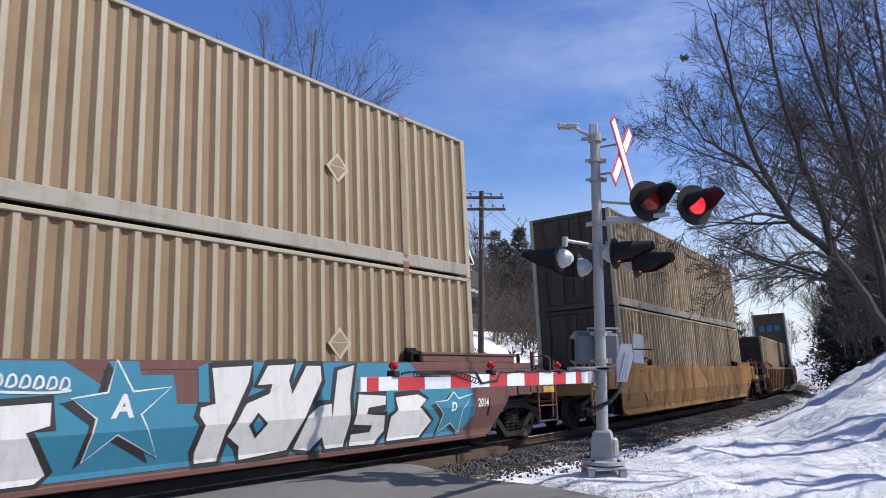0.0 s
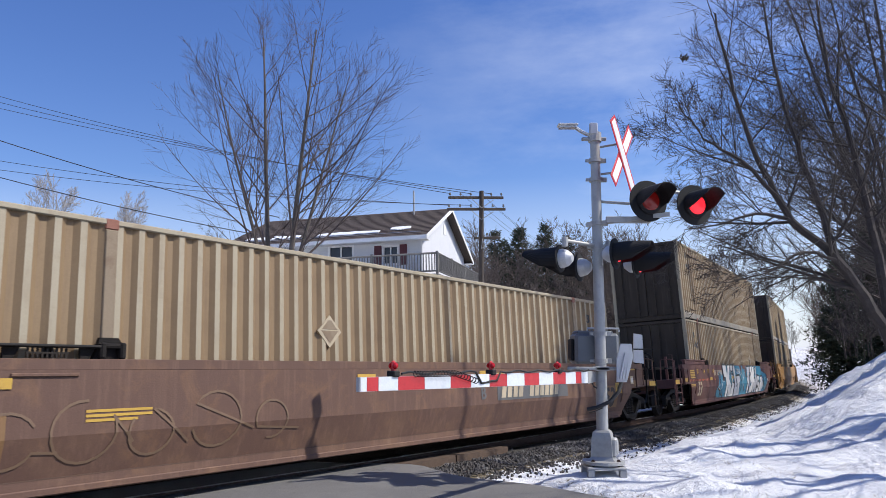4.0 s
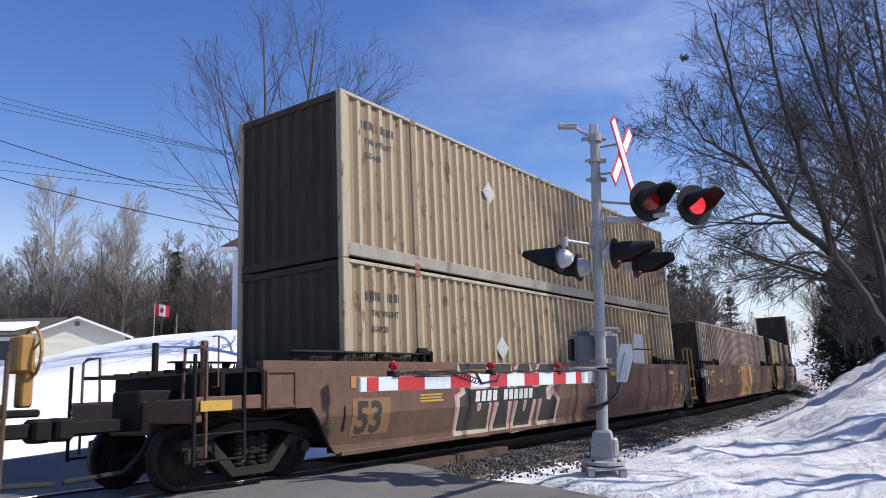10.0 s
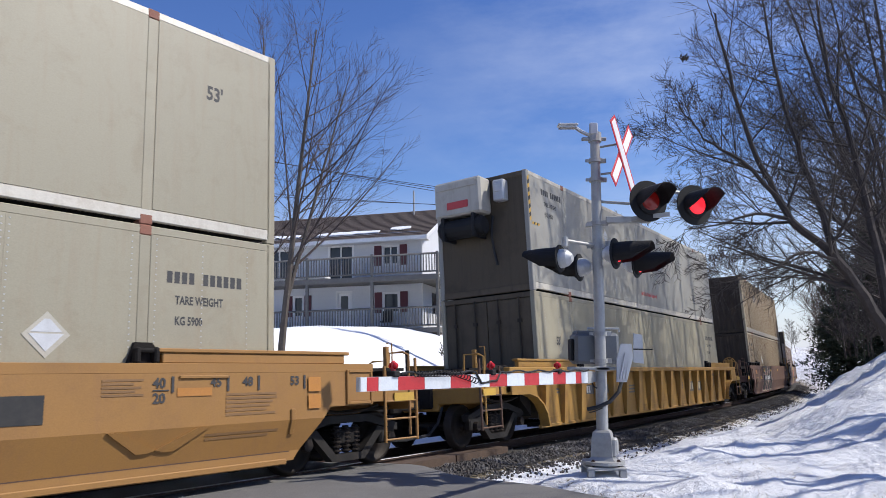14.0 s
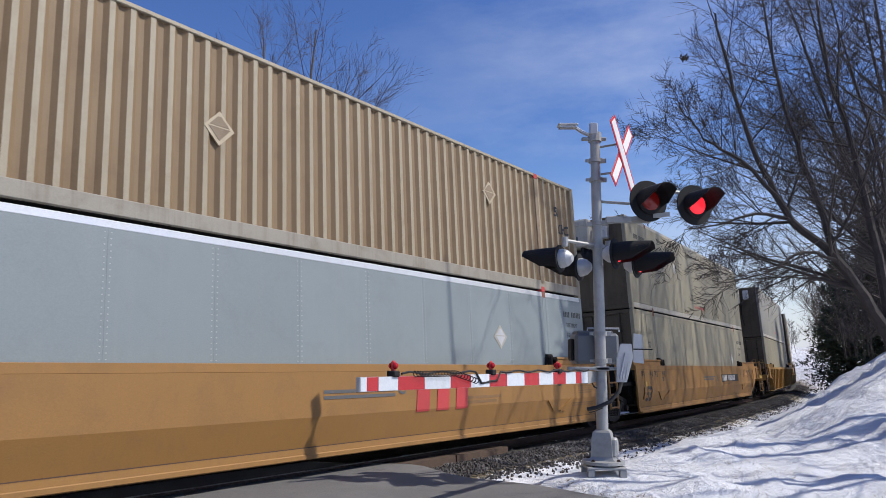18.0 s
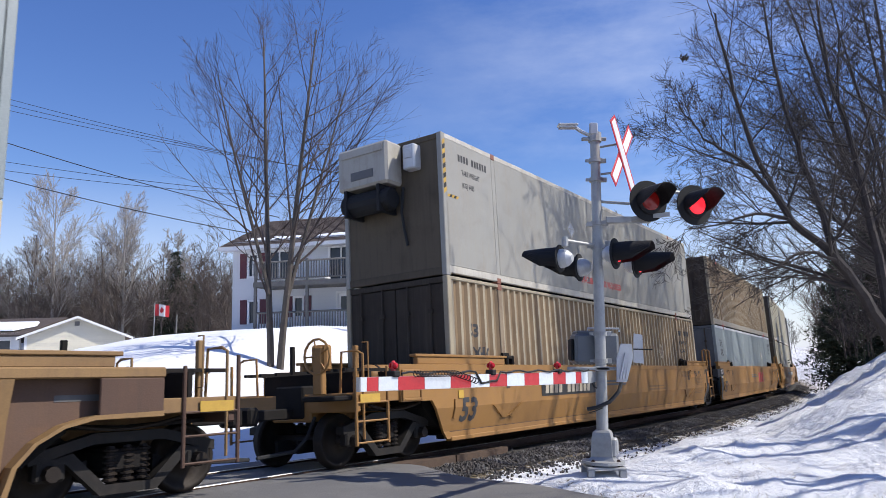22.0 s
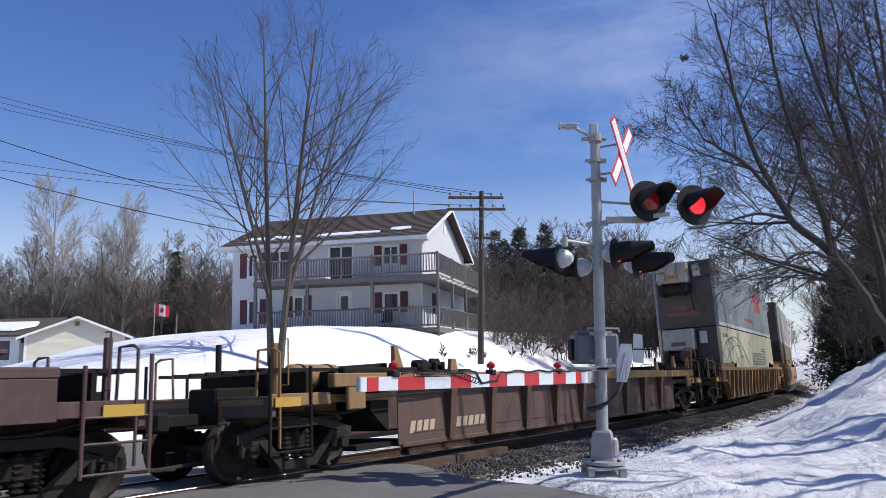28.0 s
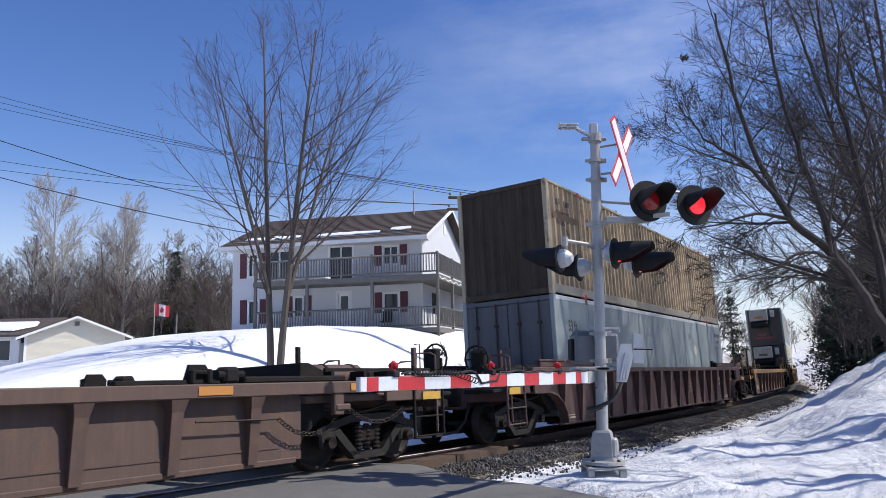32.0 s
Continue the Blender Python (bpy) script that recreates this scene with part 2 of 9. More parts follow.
# ---------------------------------------------------------------- materials
def snow_material():
    mat = bpy.data.materials.new("snow")
    mat.use_nodes = True
    nd, lk = mat.node_tree.nodes, mat.node_tree.links
    b = nd["Principled BSDF"]
    co = nd.new("ShaderNodeTexCoord")
    big = nd.new("ShaderNodeTexNoise")
    big.inputs["Scale"].default_value, big.inputs["Detail"].default_value, big.inputs["Roughness"].default_value = 0.55, 10, 0.62
    grit = nd.new("ShaderNodeTexNoise")
    grit.inputs["Scale"].default_value, grit.inputs["Detail"].default_value, grit.inputs["Roughness"].default_value = 9.0, 8, 0.75
    for n in (big, grit):
        lk.new(co.outputs["Object"], n.inputs["Vector"])
    r = nd.new("ShaderNodeMapRange")
    r.inputs[1].default_value, r.inputs[2].default_value, r.inputs[4].default_value = 0.60, 0.78, 0.8
    lk.new(grit.outputs["Fac"], r.inputs[0])
    m1 = nd.new("ShaderNodeMix")
    m1.data_type = "RGBA"
    m1.inputs[6].default_value, m1.inputs[7].default_value = (0.80, 0.81, 0.83, 1), (0.56, 0.55, 0.53, 1)
    lk.new(r.outputs[0], m1.inputs[0])
    # bare patches where the vertex weight "bare" is high: dry grass, mud and gravel
    at = nd.new("ShaderNodeAttribute")
    at.attribute_name = "bare"
    ad = nd.new("ShaderNodeMath")
    ad.operation = "ADD"
    sb = nd.new("ShaderNodeMath")
    sb.operation = "MULTIPLY_ADD"
    sb.inputs[1].default_value, sb.inputs[2].default_value = 1.6, -0.8
    lk.new(grit.outputs["Fac"], sb.inputs[0])
    lk.new(at.outputs["Fac"], ad.inputs[0])
    lk.new(sb.outputs[0], ad.inputs[1])
    r2 = nd.new("ShaderNodeMapRange")
    r2.inputs[1].default_value, r2.inputs[2].default_value = 0.46, 0.58
    lk.new(ad.outputs[0], r2.inputs[0])
    soil = nd.new("ShaderNodeMix")
    soil.data_type = "RGBA"
    soil.inputs[6].default_value, soil.inputs[7].default_value = (0.09, 0.075, 0.055, 1), (0.26, 0.21, 0.13, 1)
    lk.new(big.outputs["Fac"], soil.inputs[0])
    m2 = nd.new("ShaderNodeMix")
    m2.data_type = "RGBA"
    lk.new(r2.outputs[0], m2.inputs[0])
    lk.new(m1.outputs[2], m2.inputs[6])
    lk.new(soil.outputs[2], m2.inputs[7])
    lk.new(m2.outputs[2], b.inputs["Base Color"])
    b.inputs["Roughness"].default_value = 0.75
    b.inputs["Specular IOR Level"].default_value = 0.25
    bp = nd.new("ShaderNodeBump")
    rg = nd.new("ShaderNodeAttribute")
    rg.attribute_name = "rough"
    lk.new(rg.outputs["Fac"], bp.inputs["Strength"])
    bp.inputs["Distance"].default_value = 0.12
    clod = nd.new("ShaderNodeTexNoise")
    clod.inputs["Scale"].default_value, clod.inputs["Detail"].default_value, clod.inputs["Roughness"].default_value = 3.2, 6, 0.6
    lk.new(co.outputs["Object"], clod.inputs["Vector"])
    sm = nd.new("ShaderNodeMath")
    sm.operation = "MULTIPLY_ADD"
    sm.inputs[1].default_value = 2.5
    lk.new(clod.outputs["Fac"], sm.inputs[0])
    lk.new(grit.outputs["Fac"], sm.inputs[2])
    lk.new(sm.outputs[0], bp.inputs["Height"])
    lk.new(bp.outputs["Normal"], b.inputs["Normal"])
    return mat


M = {}
M["snow"] = snow_material()
M["asphalt"] = surface("asphalt", (0.135, 0.131, 0.126), (0.185, 0.18, 0.172), 0.9, 0, 1.3, 0.8, 0.6, 120, vary=0)
M["ballast"] = surface("ballast", (0.05, 0.044, 0.039), (0.10, 0.09, 0.08), 0.95, 0, 9.0, 0.8, 0.8, 70, vary=0.3)
M["stone"] = surface("crushed_stone", (0.085, 0.076, 0.068), (0.36, 0.345, 0.33), 0.95, 0, 2.0, 0.9, 0.2, 40, vary=0.3)
M["tie"] = surface("tie_wood", (0.075, 0.055, 0.042), (0.15, 0.12, 0.095), 0.9, 0, 5, 0.8, 0.4, 50)
M["timber"] = surface("rusty_timber", (0.085, 0.054, 0.036), (0.045, 0.033, 0.026), 0.9, 0, 6, 0.8, 0.4, 40)
M["rail"] = surface("rail_steel", (0.07, 0.042, 0.03), (0.04, 0.03, 0.024), 0.7, 0.5, 8, 0.7, 0.2)
M["railtop"] = surface("worn_rail_head", (0.55, 0.54, 0.52), (0.4, 0.38, 0.36), 0.42, 1.0, 4, 0.5, 0.02)
M["galv"] = surface("galvanised_steel", (0.37, 0.37, 0.36), (0.28, 0.28, 0.27), 0.5, 0.35, 9, 0.7, 0.05, 90)
M["alu"] = surface("painted_aluminium", (0.52, 0.53, 0.54), (0.40, 0.41, 0.42), 0.45, 0.25, 5, 0.6, 0.04, 80, streak=0.3, streak_col=(0.3, 0.3, 0.3))
M["greybox"] = surface("grey_cast_case", (0.16, 0.17, 0.18), (0.23, 0.24, 0.25), 0.5, 0.3, 5, 0.6, 0.05, 80)
M["black"] = surface("matt_black", (0.007, 0.007, 0.008), (0.014, 0.014, 0.014), 0.8, 0, 6, 0.6, 0.05)
M["rubber"] = surface("black_rubber", (0.015, 0.015, 0.016), (0.03, 0.03, 0.03), 0.7, 0, 9, 0.5, 0.1)
M["white"] = surface("white_paint", (0.80, 0.80, 0.78), (0.62, 0.62, 0.60), 0.45, 0, 4, 0.4, 0.03)
M["signwhite"] = surface("sign_white", (0.82, 0.82, 0.80), (0.72, 0.72, 0.70), 0.4, 0, 4, 0.4, 0.02)
M["signred"] = surface("sign_red", (0.55, 0.025, 0.03), (0.42, 0.02, 0.03), 0.4, 0, 4, 0.5, 0.02)
M["stripewhite"] = surface("stripe_white", (0.66, 0.70, 0.74), (0.52, 0.56, 0.60), 0.4, 0, 14, 0.7, 0.02)
M["stripered"] = surface("stripe_red", (0.50, 0.03, 0.035), (0.35, 0.02, 0.03), 0.4, 0, 14, 0.7, 0.02)
M["lens_on"] = glow("lit_red_lens", (1.0, 0.02, 0.035), 1.6)
M["lens_off"] = glow("dim_red_lens", (1.0, 0.03, 0.03), 0.04, (0.12, 0.01, 0.008))
M["lens_red"] = glow("red_lamp_lens", (1.0, 0.02, 0.04), 0.03, (0.42, 0.01, 0.015))
M["concrete"] = surface("concrete", (0.40, 0.39, 0.37), (0.30, 0.29, 0.27), 0.9, 0, 4, 0.7, 0.3)
M["bark"] = surface("grey_bark", (0.095, 0.08, 0.068), (0.15, 0.13, 0.11), 0.95, 0, 7, 0.8, 0.6, 30)
M["twig"] = surface("twig_bark", (0.075, 0.056, 0.05), (0.115, 0.09, 0.08), 0.9, 0, 3, 0.7, 0.1)
M["darktwig"] = surface("dark_bark", (0.055, 0.045, 0.041), (0.10, 0.084, 0.077), 0.95, 0, 5, 0.8, 0.4, 30)
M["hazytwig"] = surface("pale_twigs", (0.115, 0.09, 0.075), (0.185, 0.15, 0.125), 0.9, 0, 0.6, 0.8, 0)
# rear wall colour, darkened for its shade on top of soot
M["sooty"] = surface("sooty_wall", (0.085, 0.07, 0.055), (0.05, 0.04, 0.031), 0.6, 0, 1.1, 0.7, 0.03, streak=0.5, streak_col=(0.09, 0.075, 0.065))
M["reefer"] = surface("dusty_white_case", (0.40, 0.38, 0.33), (0.27, 0.235, 0.19), 0.5, 0, 2.5, 0.6, 0.03, streak=0.4, streak_col=(0.2, 0.16, 0.12))
M["paletwig"] = surface("pale_fine_twigs", (0.19, 0.155, 0.13), (0.27, 0.23, 0.20), 0.9, 0, 0.6, 0.8, 0)
M["palewood"] = surface("pale_bark", (0.34, 0.31, 0.28), (0.22, 0.20, 0.18), 0.9, 0, 3, 0.7, 0.1)
M["needle"] = surface("dark_needles", (0.035, 0.046, 0.026), (0.065, 0.075, 0.042), 0.9, 0, 2, 0.8, 0.0, vary=0.25)
M["polewood"] = surface("weathered_pole", (0.06, 0.047, 0.038), (0.11, 0.09, 0.074), 0.9, 0, 3, 0.8, 0.3)
M["drygrass"] = surface("dry_grass", (0.23, 0.18, 0.10), (0.14, 0.10, 0.06), 0.9, 0, 3, 0.7, 0)
M["wire"] = surface("black_wire", (0.02, 0.02, 0.022), None, 0.5, 0, 3, 0.1, 0)
M["siding"] = surface("white_siding", (0.62, 0.63, 0.65), (0.55, 0.56, 0.58), 0.6, 0, 1.5, 0.5, 0.03)
M["cream"] = surface("cream_siding", (0.66, 0.62, 0.50), (0.56, 0.52, 0.42), 0.65, 0, 1.5, 0.5, 0.03)
M["shingle"] = surface("brown_shingles", (0.085, 0.065, 0.055), (0.14, 0.11, 0.09), 0.95, 0, 3, 0.8, 0.5, 30)
M["deckwood"] = surface("grey_deck_wood", (0.15, 0.145, 0.135), (0.22, 0.21, 0.20), 0.9, 0, 4, 0.8, 0.2)
M["shutter"] = surface("maroon_shutter", (0.10, 0.02, 0.03), (0.07, 0.015, 0.02), 0.6, 0, 4, 0.5, 0.05)
M["whitetrim"] = surface("white_trim", (0.78, 0.78, 0.77), (0.66, 0.66, 0.65), 0.5, 0, 4, 0.4, 0.02)
M["dirtyglass"] = surface("window_glass", (0.03, 0.035, 0.045), (0.05, 0.055, 0.065), 0.08, 0, 1, 0.5, 0)

# ---------------------------------------------------------------- ground, road and track bed
def fine_relief(x, y):
    p = Vector((x, y, 0))
    rut = 0.05 * (1 - abs(noise.noise(Vector((x * 0.9 + 0.5 * y, y * 0.35, 7.0)) * 1.3)) * 2.2)
    clods = 0.10 * max(0.0, noise.noise(p * 3.3) - 0.05) + 0.07 * abs(noise.noise(p * 4.7)) + 0.04 * abs(noise.noise(p * 7.9))
    ridge = 0.12 * (1 - abs(noise.noise(Vector((x * 0.30 - 0.2 * y, y * 0.42, 2.0)))) * 2.6)
    return 0.15 * noise.fractal(p * 0.55, 1.0, 2.0, 4) + 0.11 * noise.noise(p * 1.5) + clods + 0.6 * ridge + 0.6 * rut - 0.11


ROAD_DIR = Vector((math.sin(HEAD0), -math.cos(HEAD0)))


def road_coord(x, y):
    """Across and along the road, which crosses the track squarely."""
    cx, cy, a = on_track(4.3)
    u = (x - cx) * math.cos(a) + (y - cy) * math.sin(a)
    v = -(x - cx) * math.sin(a) + (y - cy) * math.cos(a)
    return u, v


ROAD_LEFT, ROAD_RIGHT = -9.0, 4.95


def road_edge(v):
    return ROAD_RIGHT + 0.10 * noise.noise(Vector((v * 0.9, 3.1, 0))) - 0.55 * smooth(-v, 1.2, 3.2) - 0.75 * smooth(-v, 4.2, 7.0) + 0.08 * smooth(-v, 0.2, 1.0) * (1 - smooth(-v, 2.8, 4.2))


def build_ground():
    def steps(lo, hi, near_lo, near_hi, fine, grow):
        vals = list(np.arange(near_lo, near_hi + 1e-6, fine))
        d, v = fine, near_hi
        while v < hi:
            d *= grow
            v += d
            vals.append(min(v, hi))
        d, v = fine, near_lo
        while v > lo:
            d *= grow
            v -= d
            vals.insert(0, max(v, lo))
        return vals
    xs = steps(-1500, 1500, -10.0, 22.0, 0.16, 1.10)
    ys = steps(-400, 2600, 8.0, 34.0, 0.17, 1.09)
    nx = len(xs)
    verts, bare, rough = [], [], []
    for y in ys:
        for x in xs:
            z = ground_z(x, y)
            near = max(0.0, 1 - max(abs(x) - 30, 0) / 60) * max(0.0, 1 - max(y - 50, 0) / 60)
            s, n = to_track(x, y)
            rel = fine_relief(x, y) * near * (0.25 + 0.75 * smooth(-n, 2.5, 6.0))
            u, v = road_coord(x, y)
            inside = smooth(u, ROAD_LEFT - 0.6, ROAD_LEFT) * (1 - smooth(u, road_edge(v) + 0.0, road_edge(v) + 0.35)) * (1 - smooth(v, 5.9, 6.5)) * (1 if v > -30 else 0)
            z = z + rel * (1 - inside) - 0.16 * inside
            mast = math.exp(-((x - 2.19) ** 2 + (y - 10.55) ** 2) / 0.9)
            z += (-0.12 - z) * mast * (1 - inside)
            w = 0.0
            if -4.4 < n < 4.6:
                w = 0.72 * (1 - smooth(abs(n), 1.9, 2.9 + 0.9 * smooth(s, 13, 20))) if n < 0 else 0.78 * (1 - smooth(n, 2.6, 4.3))
            edge = abs(u - road_edge(v) - 0.35)
            if -12 < v < 0 and edge < 0.7:
                w = max(w, 0.42 * (1 - edge / 0.7))
            w = max(w, 0.22 * (1 - smooth(abs(n), 4.2, 9.5)) if n < 0 else w)
            if y > 60 or abs(x) > 60:
                w = max(w, 0.45)
            verts.append((x, y, z))
            drive = abs((y - 34.0) * 0.89 - (x + 20.0) * 0.45 - 0.9 * math.sin(x * 0.25))
            if -34 < x < -14 and 28 < y < 48 and drive < 1.6:
                w = max(w, 0.75 * (1 - smooth(drive, 0.9, 1.6)))
            bare.append(w)
            rough.append(0.7 if n < 0 else 0.6 - 0.45 * smooth(n, 2.5, 6.0))
    faces = [(j * nx + i, j * nx + i + 1, (j + 1) * nx + i + 1, (j + 1) * nx + i) for j in range(len(ys) - 1) for i in range(nx - 1)]
    me = bpy.data.meshes.new("ground")
    me.from_pydata(verts, [], faces)
    me.materials.append(M["snow"])
    me.polygons.foreach_set("use_smooth", [True] * len(faces))
    at2 = me.attributes.new("rough", "FLOAT", "POINT")
    at2.data.foreach_set("value", rough)
    at = me.attributes.new("bare", "FLOAT", "POINT")
    at.data.foreach_set("value", bare)
    tagged(new("ground", me), "trampled late-winter snow over dry grass and gravel", "ground", kind="structure")


build_ground()


def track_point(s, n, z):
    return track_pose(s) @ Vector((0, n, z))


def build_road():
    cx, cy, a = on_track(4.3)
    fwd, side = Vector((math.cos(a), math.sin(a))), Vector((-math.sin(a), math.cos(a)))
    vs = sorted(set([round(v, 2) for v in np.arange(-30, 6.41, 0.4)]))
    verts, faces = [], []
    n = 15
    for v in vs:
        r = road_edge(v)
        for i in range(n):
            u = r if i == n - 1 else ROAD_LEFT + (r - 0.14 - ROAD_LEFT) * i / (n - 2)
            p = Vector((cx, cy)) + fwd * u + side * v
            s, off = to_track(p.x, p.y)
            on = track_point(s, off, -0.035).z
            w = smooth(abs(off), 1.6, 3.5)
            z = on * (1 - w) + (max(ground_z(p.x, p.y) + 0.05, -0.19) if off < 0 else ground_z(p.x, p.y) + 0.05) * w
            if i == n - 1 or i == 0:
                z -= 0.10
            verts.append((p.x, p.y, z + 0.012 * noise.noise(Vector((p.x, p.y, 5)) * 0.8)))
    for j in range(len(vs) - 1):
        for i in range(n - 1):
            faces.append((j * n + i, j * n + i + 1, (j + 1) * n + i + 1, (j + 1) * n + i))
    me = bpy.data.meshes.new("road")
    me.from_pydata(verts, [], faces)
    me.materials.append(M["asphalt"])
    me.polygons.foreach_set("use_smooth", [True] * len(faces))
    tagged(new("road", me), "worn grey asphalt road over the level crossing", "road", kind="structure")


build_road()


def build_track():
    # bed of crushed stone under the track
    ss = [float(s) for s in np.arange(-40, 200, 1.0)]
    prof = [(-2.8, -0.72), (-2.4, -0.50), (-1.75, -0.21), (1.75, -0.21), (2.6, -0.46), (3.4, -0.70)]
    verts, faces = [], []
    for s in ss:
        for n, z in prof:
            verts.append(track_point(s, n, z + 0.03 * noise.noise(Vector((s * 1.3, n * 2, 0)))))
    k = len(prof)
    for j in range(len(ss) - 1):
        for i in range(k - 1):
            faces.append((j * k + i, j * k + i + 1, (j + 1) * k + i + 1, (j + 1) * k + i))
    me = bpy.data.meshes.new("track_bed")
    me.from_pydata([tuple(v) for v in verts], [], faces)
    me.materials.append(M["ballast"])
    tagged(new("track_bed", me), "grey-brown crushed stone bed under the railway track", "track bed", kind="structure")
    # rails
    for name, n0 in (("rail_near", -0.755), ("rail_far", 0.755)):
        root = tagged(thing("rail", "rusty steel rail with a bright worn head", "rail", kind="structure"))
        for nm, prof2, mat in (("web", [(-0.07, -0.17), (0.07, -0.17), (0.07, -0.155), (0.012, -0.13), (0.012, -0.045), (0.036, -0.035), (0.036, -0.008), (-0.036, -0.008), (-0.036, -0.035), (-0.012, -0.045), (-0.012, -0.13), (-0.07, -0.155)], M["rail"]),
                               ("rail_head", [(-0.034, -0.012), (0.034, -0.012), (0.028, 0.0), (-0.028, 0.0)], M["railtop"])):
            msh = Mesh()
            kk = len(prof2)
            vv = [track_point(s, n0 + dn, dz) for s in ss[::2] for dn, dz in prof2]
            ff = [(j * kk + i, j * kk + (i + 1) % kk, (j + 1) * kk + (i + 1) % kk, (j + 1) * kk + i) for j in range(len(ss[::2]) - 1) for i in range(kk)]
            part(nm, msh.add(vv, ff), mat, root)
    # timber along the near rail where the paving ends
    for i, (s0, s1) in enumerate(((9.1, 10.85), (10.9, 12.7))):
        vv = [track_point(s, n, z) for s in (s0, s1) for n, z in ((-1.32, -0.34), (-0.98, -0.34), (-0.98, -0.05), (-1.32, -0.06))]
        tagged(part("crossing_timber", Mesh().add(vv, [(0, 1, 2, 3), (7, 6, 5, 4), (0, 4, 5, 1), (1, 5, 6, 2), (2, 6, 7, 3), (3, 7, 4, 0)]), M["timber"]), "weathered rust-brown crossing timber beside the rail", "timber", "crossing timbers")
    # loose stones on the near shoulder and between the rails
    rng = random.Random(4)
    big = Mesh()
    for _ in range(19000):
        s = rng.uniform(7.5, 46) if rng.random() < 0.8 else rng.uniform(2, 80)
        n = -rng.uniform(1.35, 2.4 if rng.random() < 0.84 else 2.7 + 1.2 * smooth(s, 13, 20)) if rng.random() < 0.85 else rng.uniform(-0.7, 1.8)
        u, v = road_coord(*track_point(s, n, 0)[:2])
        if ROAD_LEFT < u < road_edge(v) + 0.1:
            continue
        base = -0.21 if abs(n) < 1.75 else -0.21 - 0.27 * min(1.0, (abs(n) - 1.75) / 1.2)
        if n < -2.2:
            p0 = track_point(s, n, 0)
            gz = ground_z(p0.x, p0.y) + fine_relief(p0.x, p0.y) * (0.25 + 0.75 * smooth(-n, 2.5, 6.0))
            p = Vector((p0.x, p0.y, gz))
        else:
            p = track_point(s, n, base)
        r = rng.uniform(0.018, 0.045) * (0.8 if abs(n) > 3 else 1)
        q = Euler((rng.random() * 6, rng.random() * 6, rng.random() * 6)).to_matrix()
        vs = [p + q @ Vector((a * r * rng.uniform(0.7, 1.3), b * r * rng.uniform(0.7, 1.2), c * r * rng.uniform(0.5, 1))) + Vector((0, 0, r * 0.4))
              for a, b, c in ((1, 0, 0), (-1, 0, 0), (0, 1, 0), (0, -1, 0), (0, 0, 1), (0, 0, -1))]
        big.add(vs, [(0, 2, 4), (2, 1, 4), (1, 3, 4), (3, 0, 4), (2, 0, 5), (1, 2, 5), (3, 1, 5), (0, 3, 5)])
    part("crushed_stones", big, M["stone"])
    tagged(bpy.data.objects["crushed_stones"], "loose crushed stones along the track shoulder", "ballast", kind="stuff")


build_track()

# ---------------------------------------------------------------- the train
CON_L, CON_W, CON_H = 16.154, 2.59, 2.896
FLOOR_Z = 0.40
MOVERS = []          # thing, offset along the train, height
WHEELS = []          # wheelset, offset along the train


def weathered(name, base, second, **kw):
    M[name] = surface(name, base, second, **kw)
    return M[name]


weathered("tan", (0.335, 0.29, 0.205), (0.235, 0.18, 0.112), rough=0.62, scale=0.9, amount=0.5, bump=0.05, streak=0.45, streak_col=(0.17, 0.11, 0.065), vary=0.05, blotch=(0.17, 0.105, 0.055), blotches=0.3)
weathered("rusty_tan", (0.37, 0.32, 0.225), (0.150, 0.066, 0.028), rough=0.65, scale=5.5, amount=0.9, bump=0.06, streak=0.6, streak_col=(0.22, 0.12, 0.06), vary=0.05, cover=(0.585, 0.65), stretch=0.4, blotch=(0.23, 0.14, 0.07), blotches=0.35)
weathered("pinktan", (0.345, 0.30, 0.26), (0.25, 0.195, 0.16), rough=0.6, scale=0.9, amount=0.5, bump=0.05, streak=0.4, streak_col=(0.20, 0.12, 0.09), vary=0.05, blotch=(0.17, 0.10, 0.07), blotches=0.35)
weathered("beige", (0.30, 0.275, 0.20), (0.22, 0.198, 0.149), rough=0.5, scale=0.5, amount=0.6, bump=0.03, streak=0.6, streak_col=(0.28, 0.22, 0.15), vary=0.05, blotch=(0.23, 0.185, 0.12), blotches=0.45)
weathered("grey", (0.222, 0.258, 0.266), (0.186, 0.217, 0.223), rough=0.45, scale=0.6, amount=0.5, bump=0.02, streak=0.3, streak_col=(0.27, 0.285, 0.28), vary=0.04, blotch=(0.19, 0.205, 0.205), blotches=0.4)
weathered("dustygrey", (0.292, 0.286, 0.258), (0.225, 0.21, 0.18), rough=0.5, scale=0.5, amount=0.6, bump=0.02, streak=0.6, streak_col=(0.30, 0.26, 0.20), vary=0.04, blotch=(0.23, 0.20, 0.16), blotches=0.4)
weathered("creamwhite", (0.50, 0.462, 0.325), (0.41, 0.36, 0.235), rough=0.5, scale=0.5, amount=0.5, bump=0.02, streak=0.45, streak_col=(0.33, 0.25, 0.14), vary=0.03, blotch=(0.34, 0.26, 0.15), blotches=0.4)
weathered("casting", (0.22, 0.09, 0.06), (0.14, 0.06, 0.04), rough=0.75, scale=8, amount=0.7, bump=0.2)
weathered("redcasting", (0.45, 0.05, 0.05), (0.25, 0.05, 0.04), rough=0.6, scale=8, amount=0.7, bump=0.1)
weathered("silver", (0.72, 0.73, 0.74), (0.55, 0.55, 0.55), rough=0.35, metal=0.4, scale=5, amount=0.5, bump=0.02)
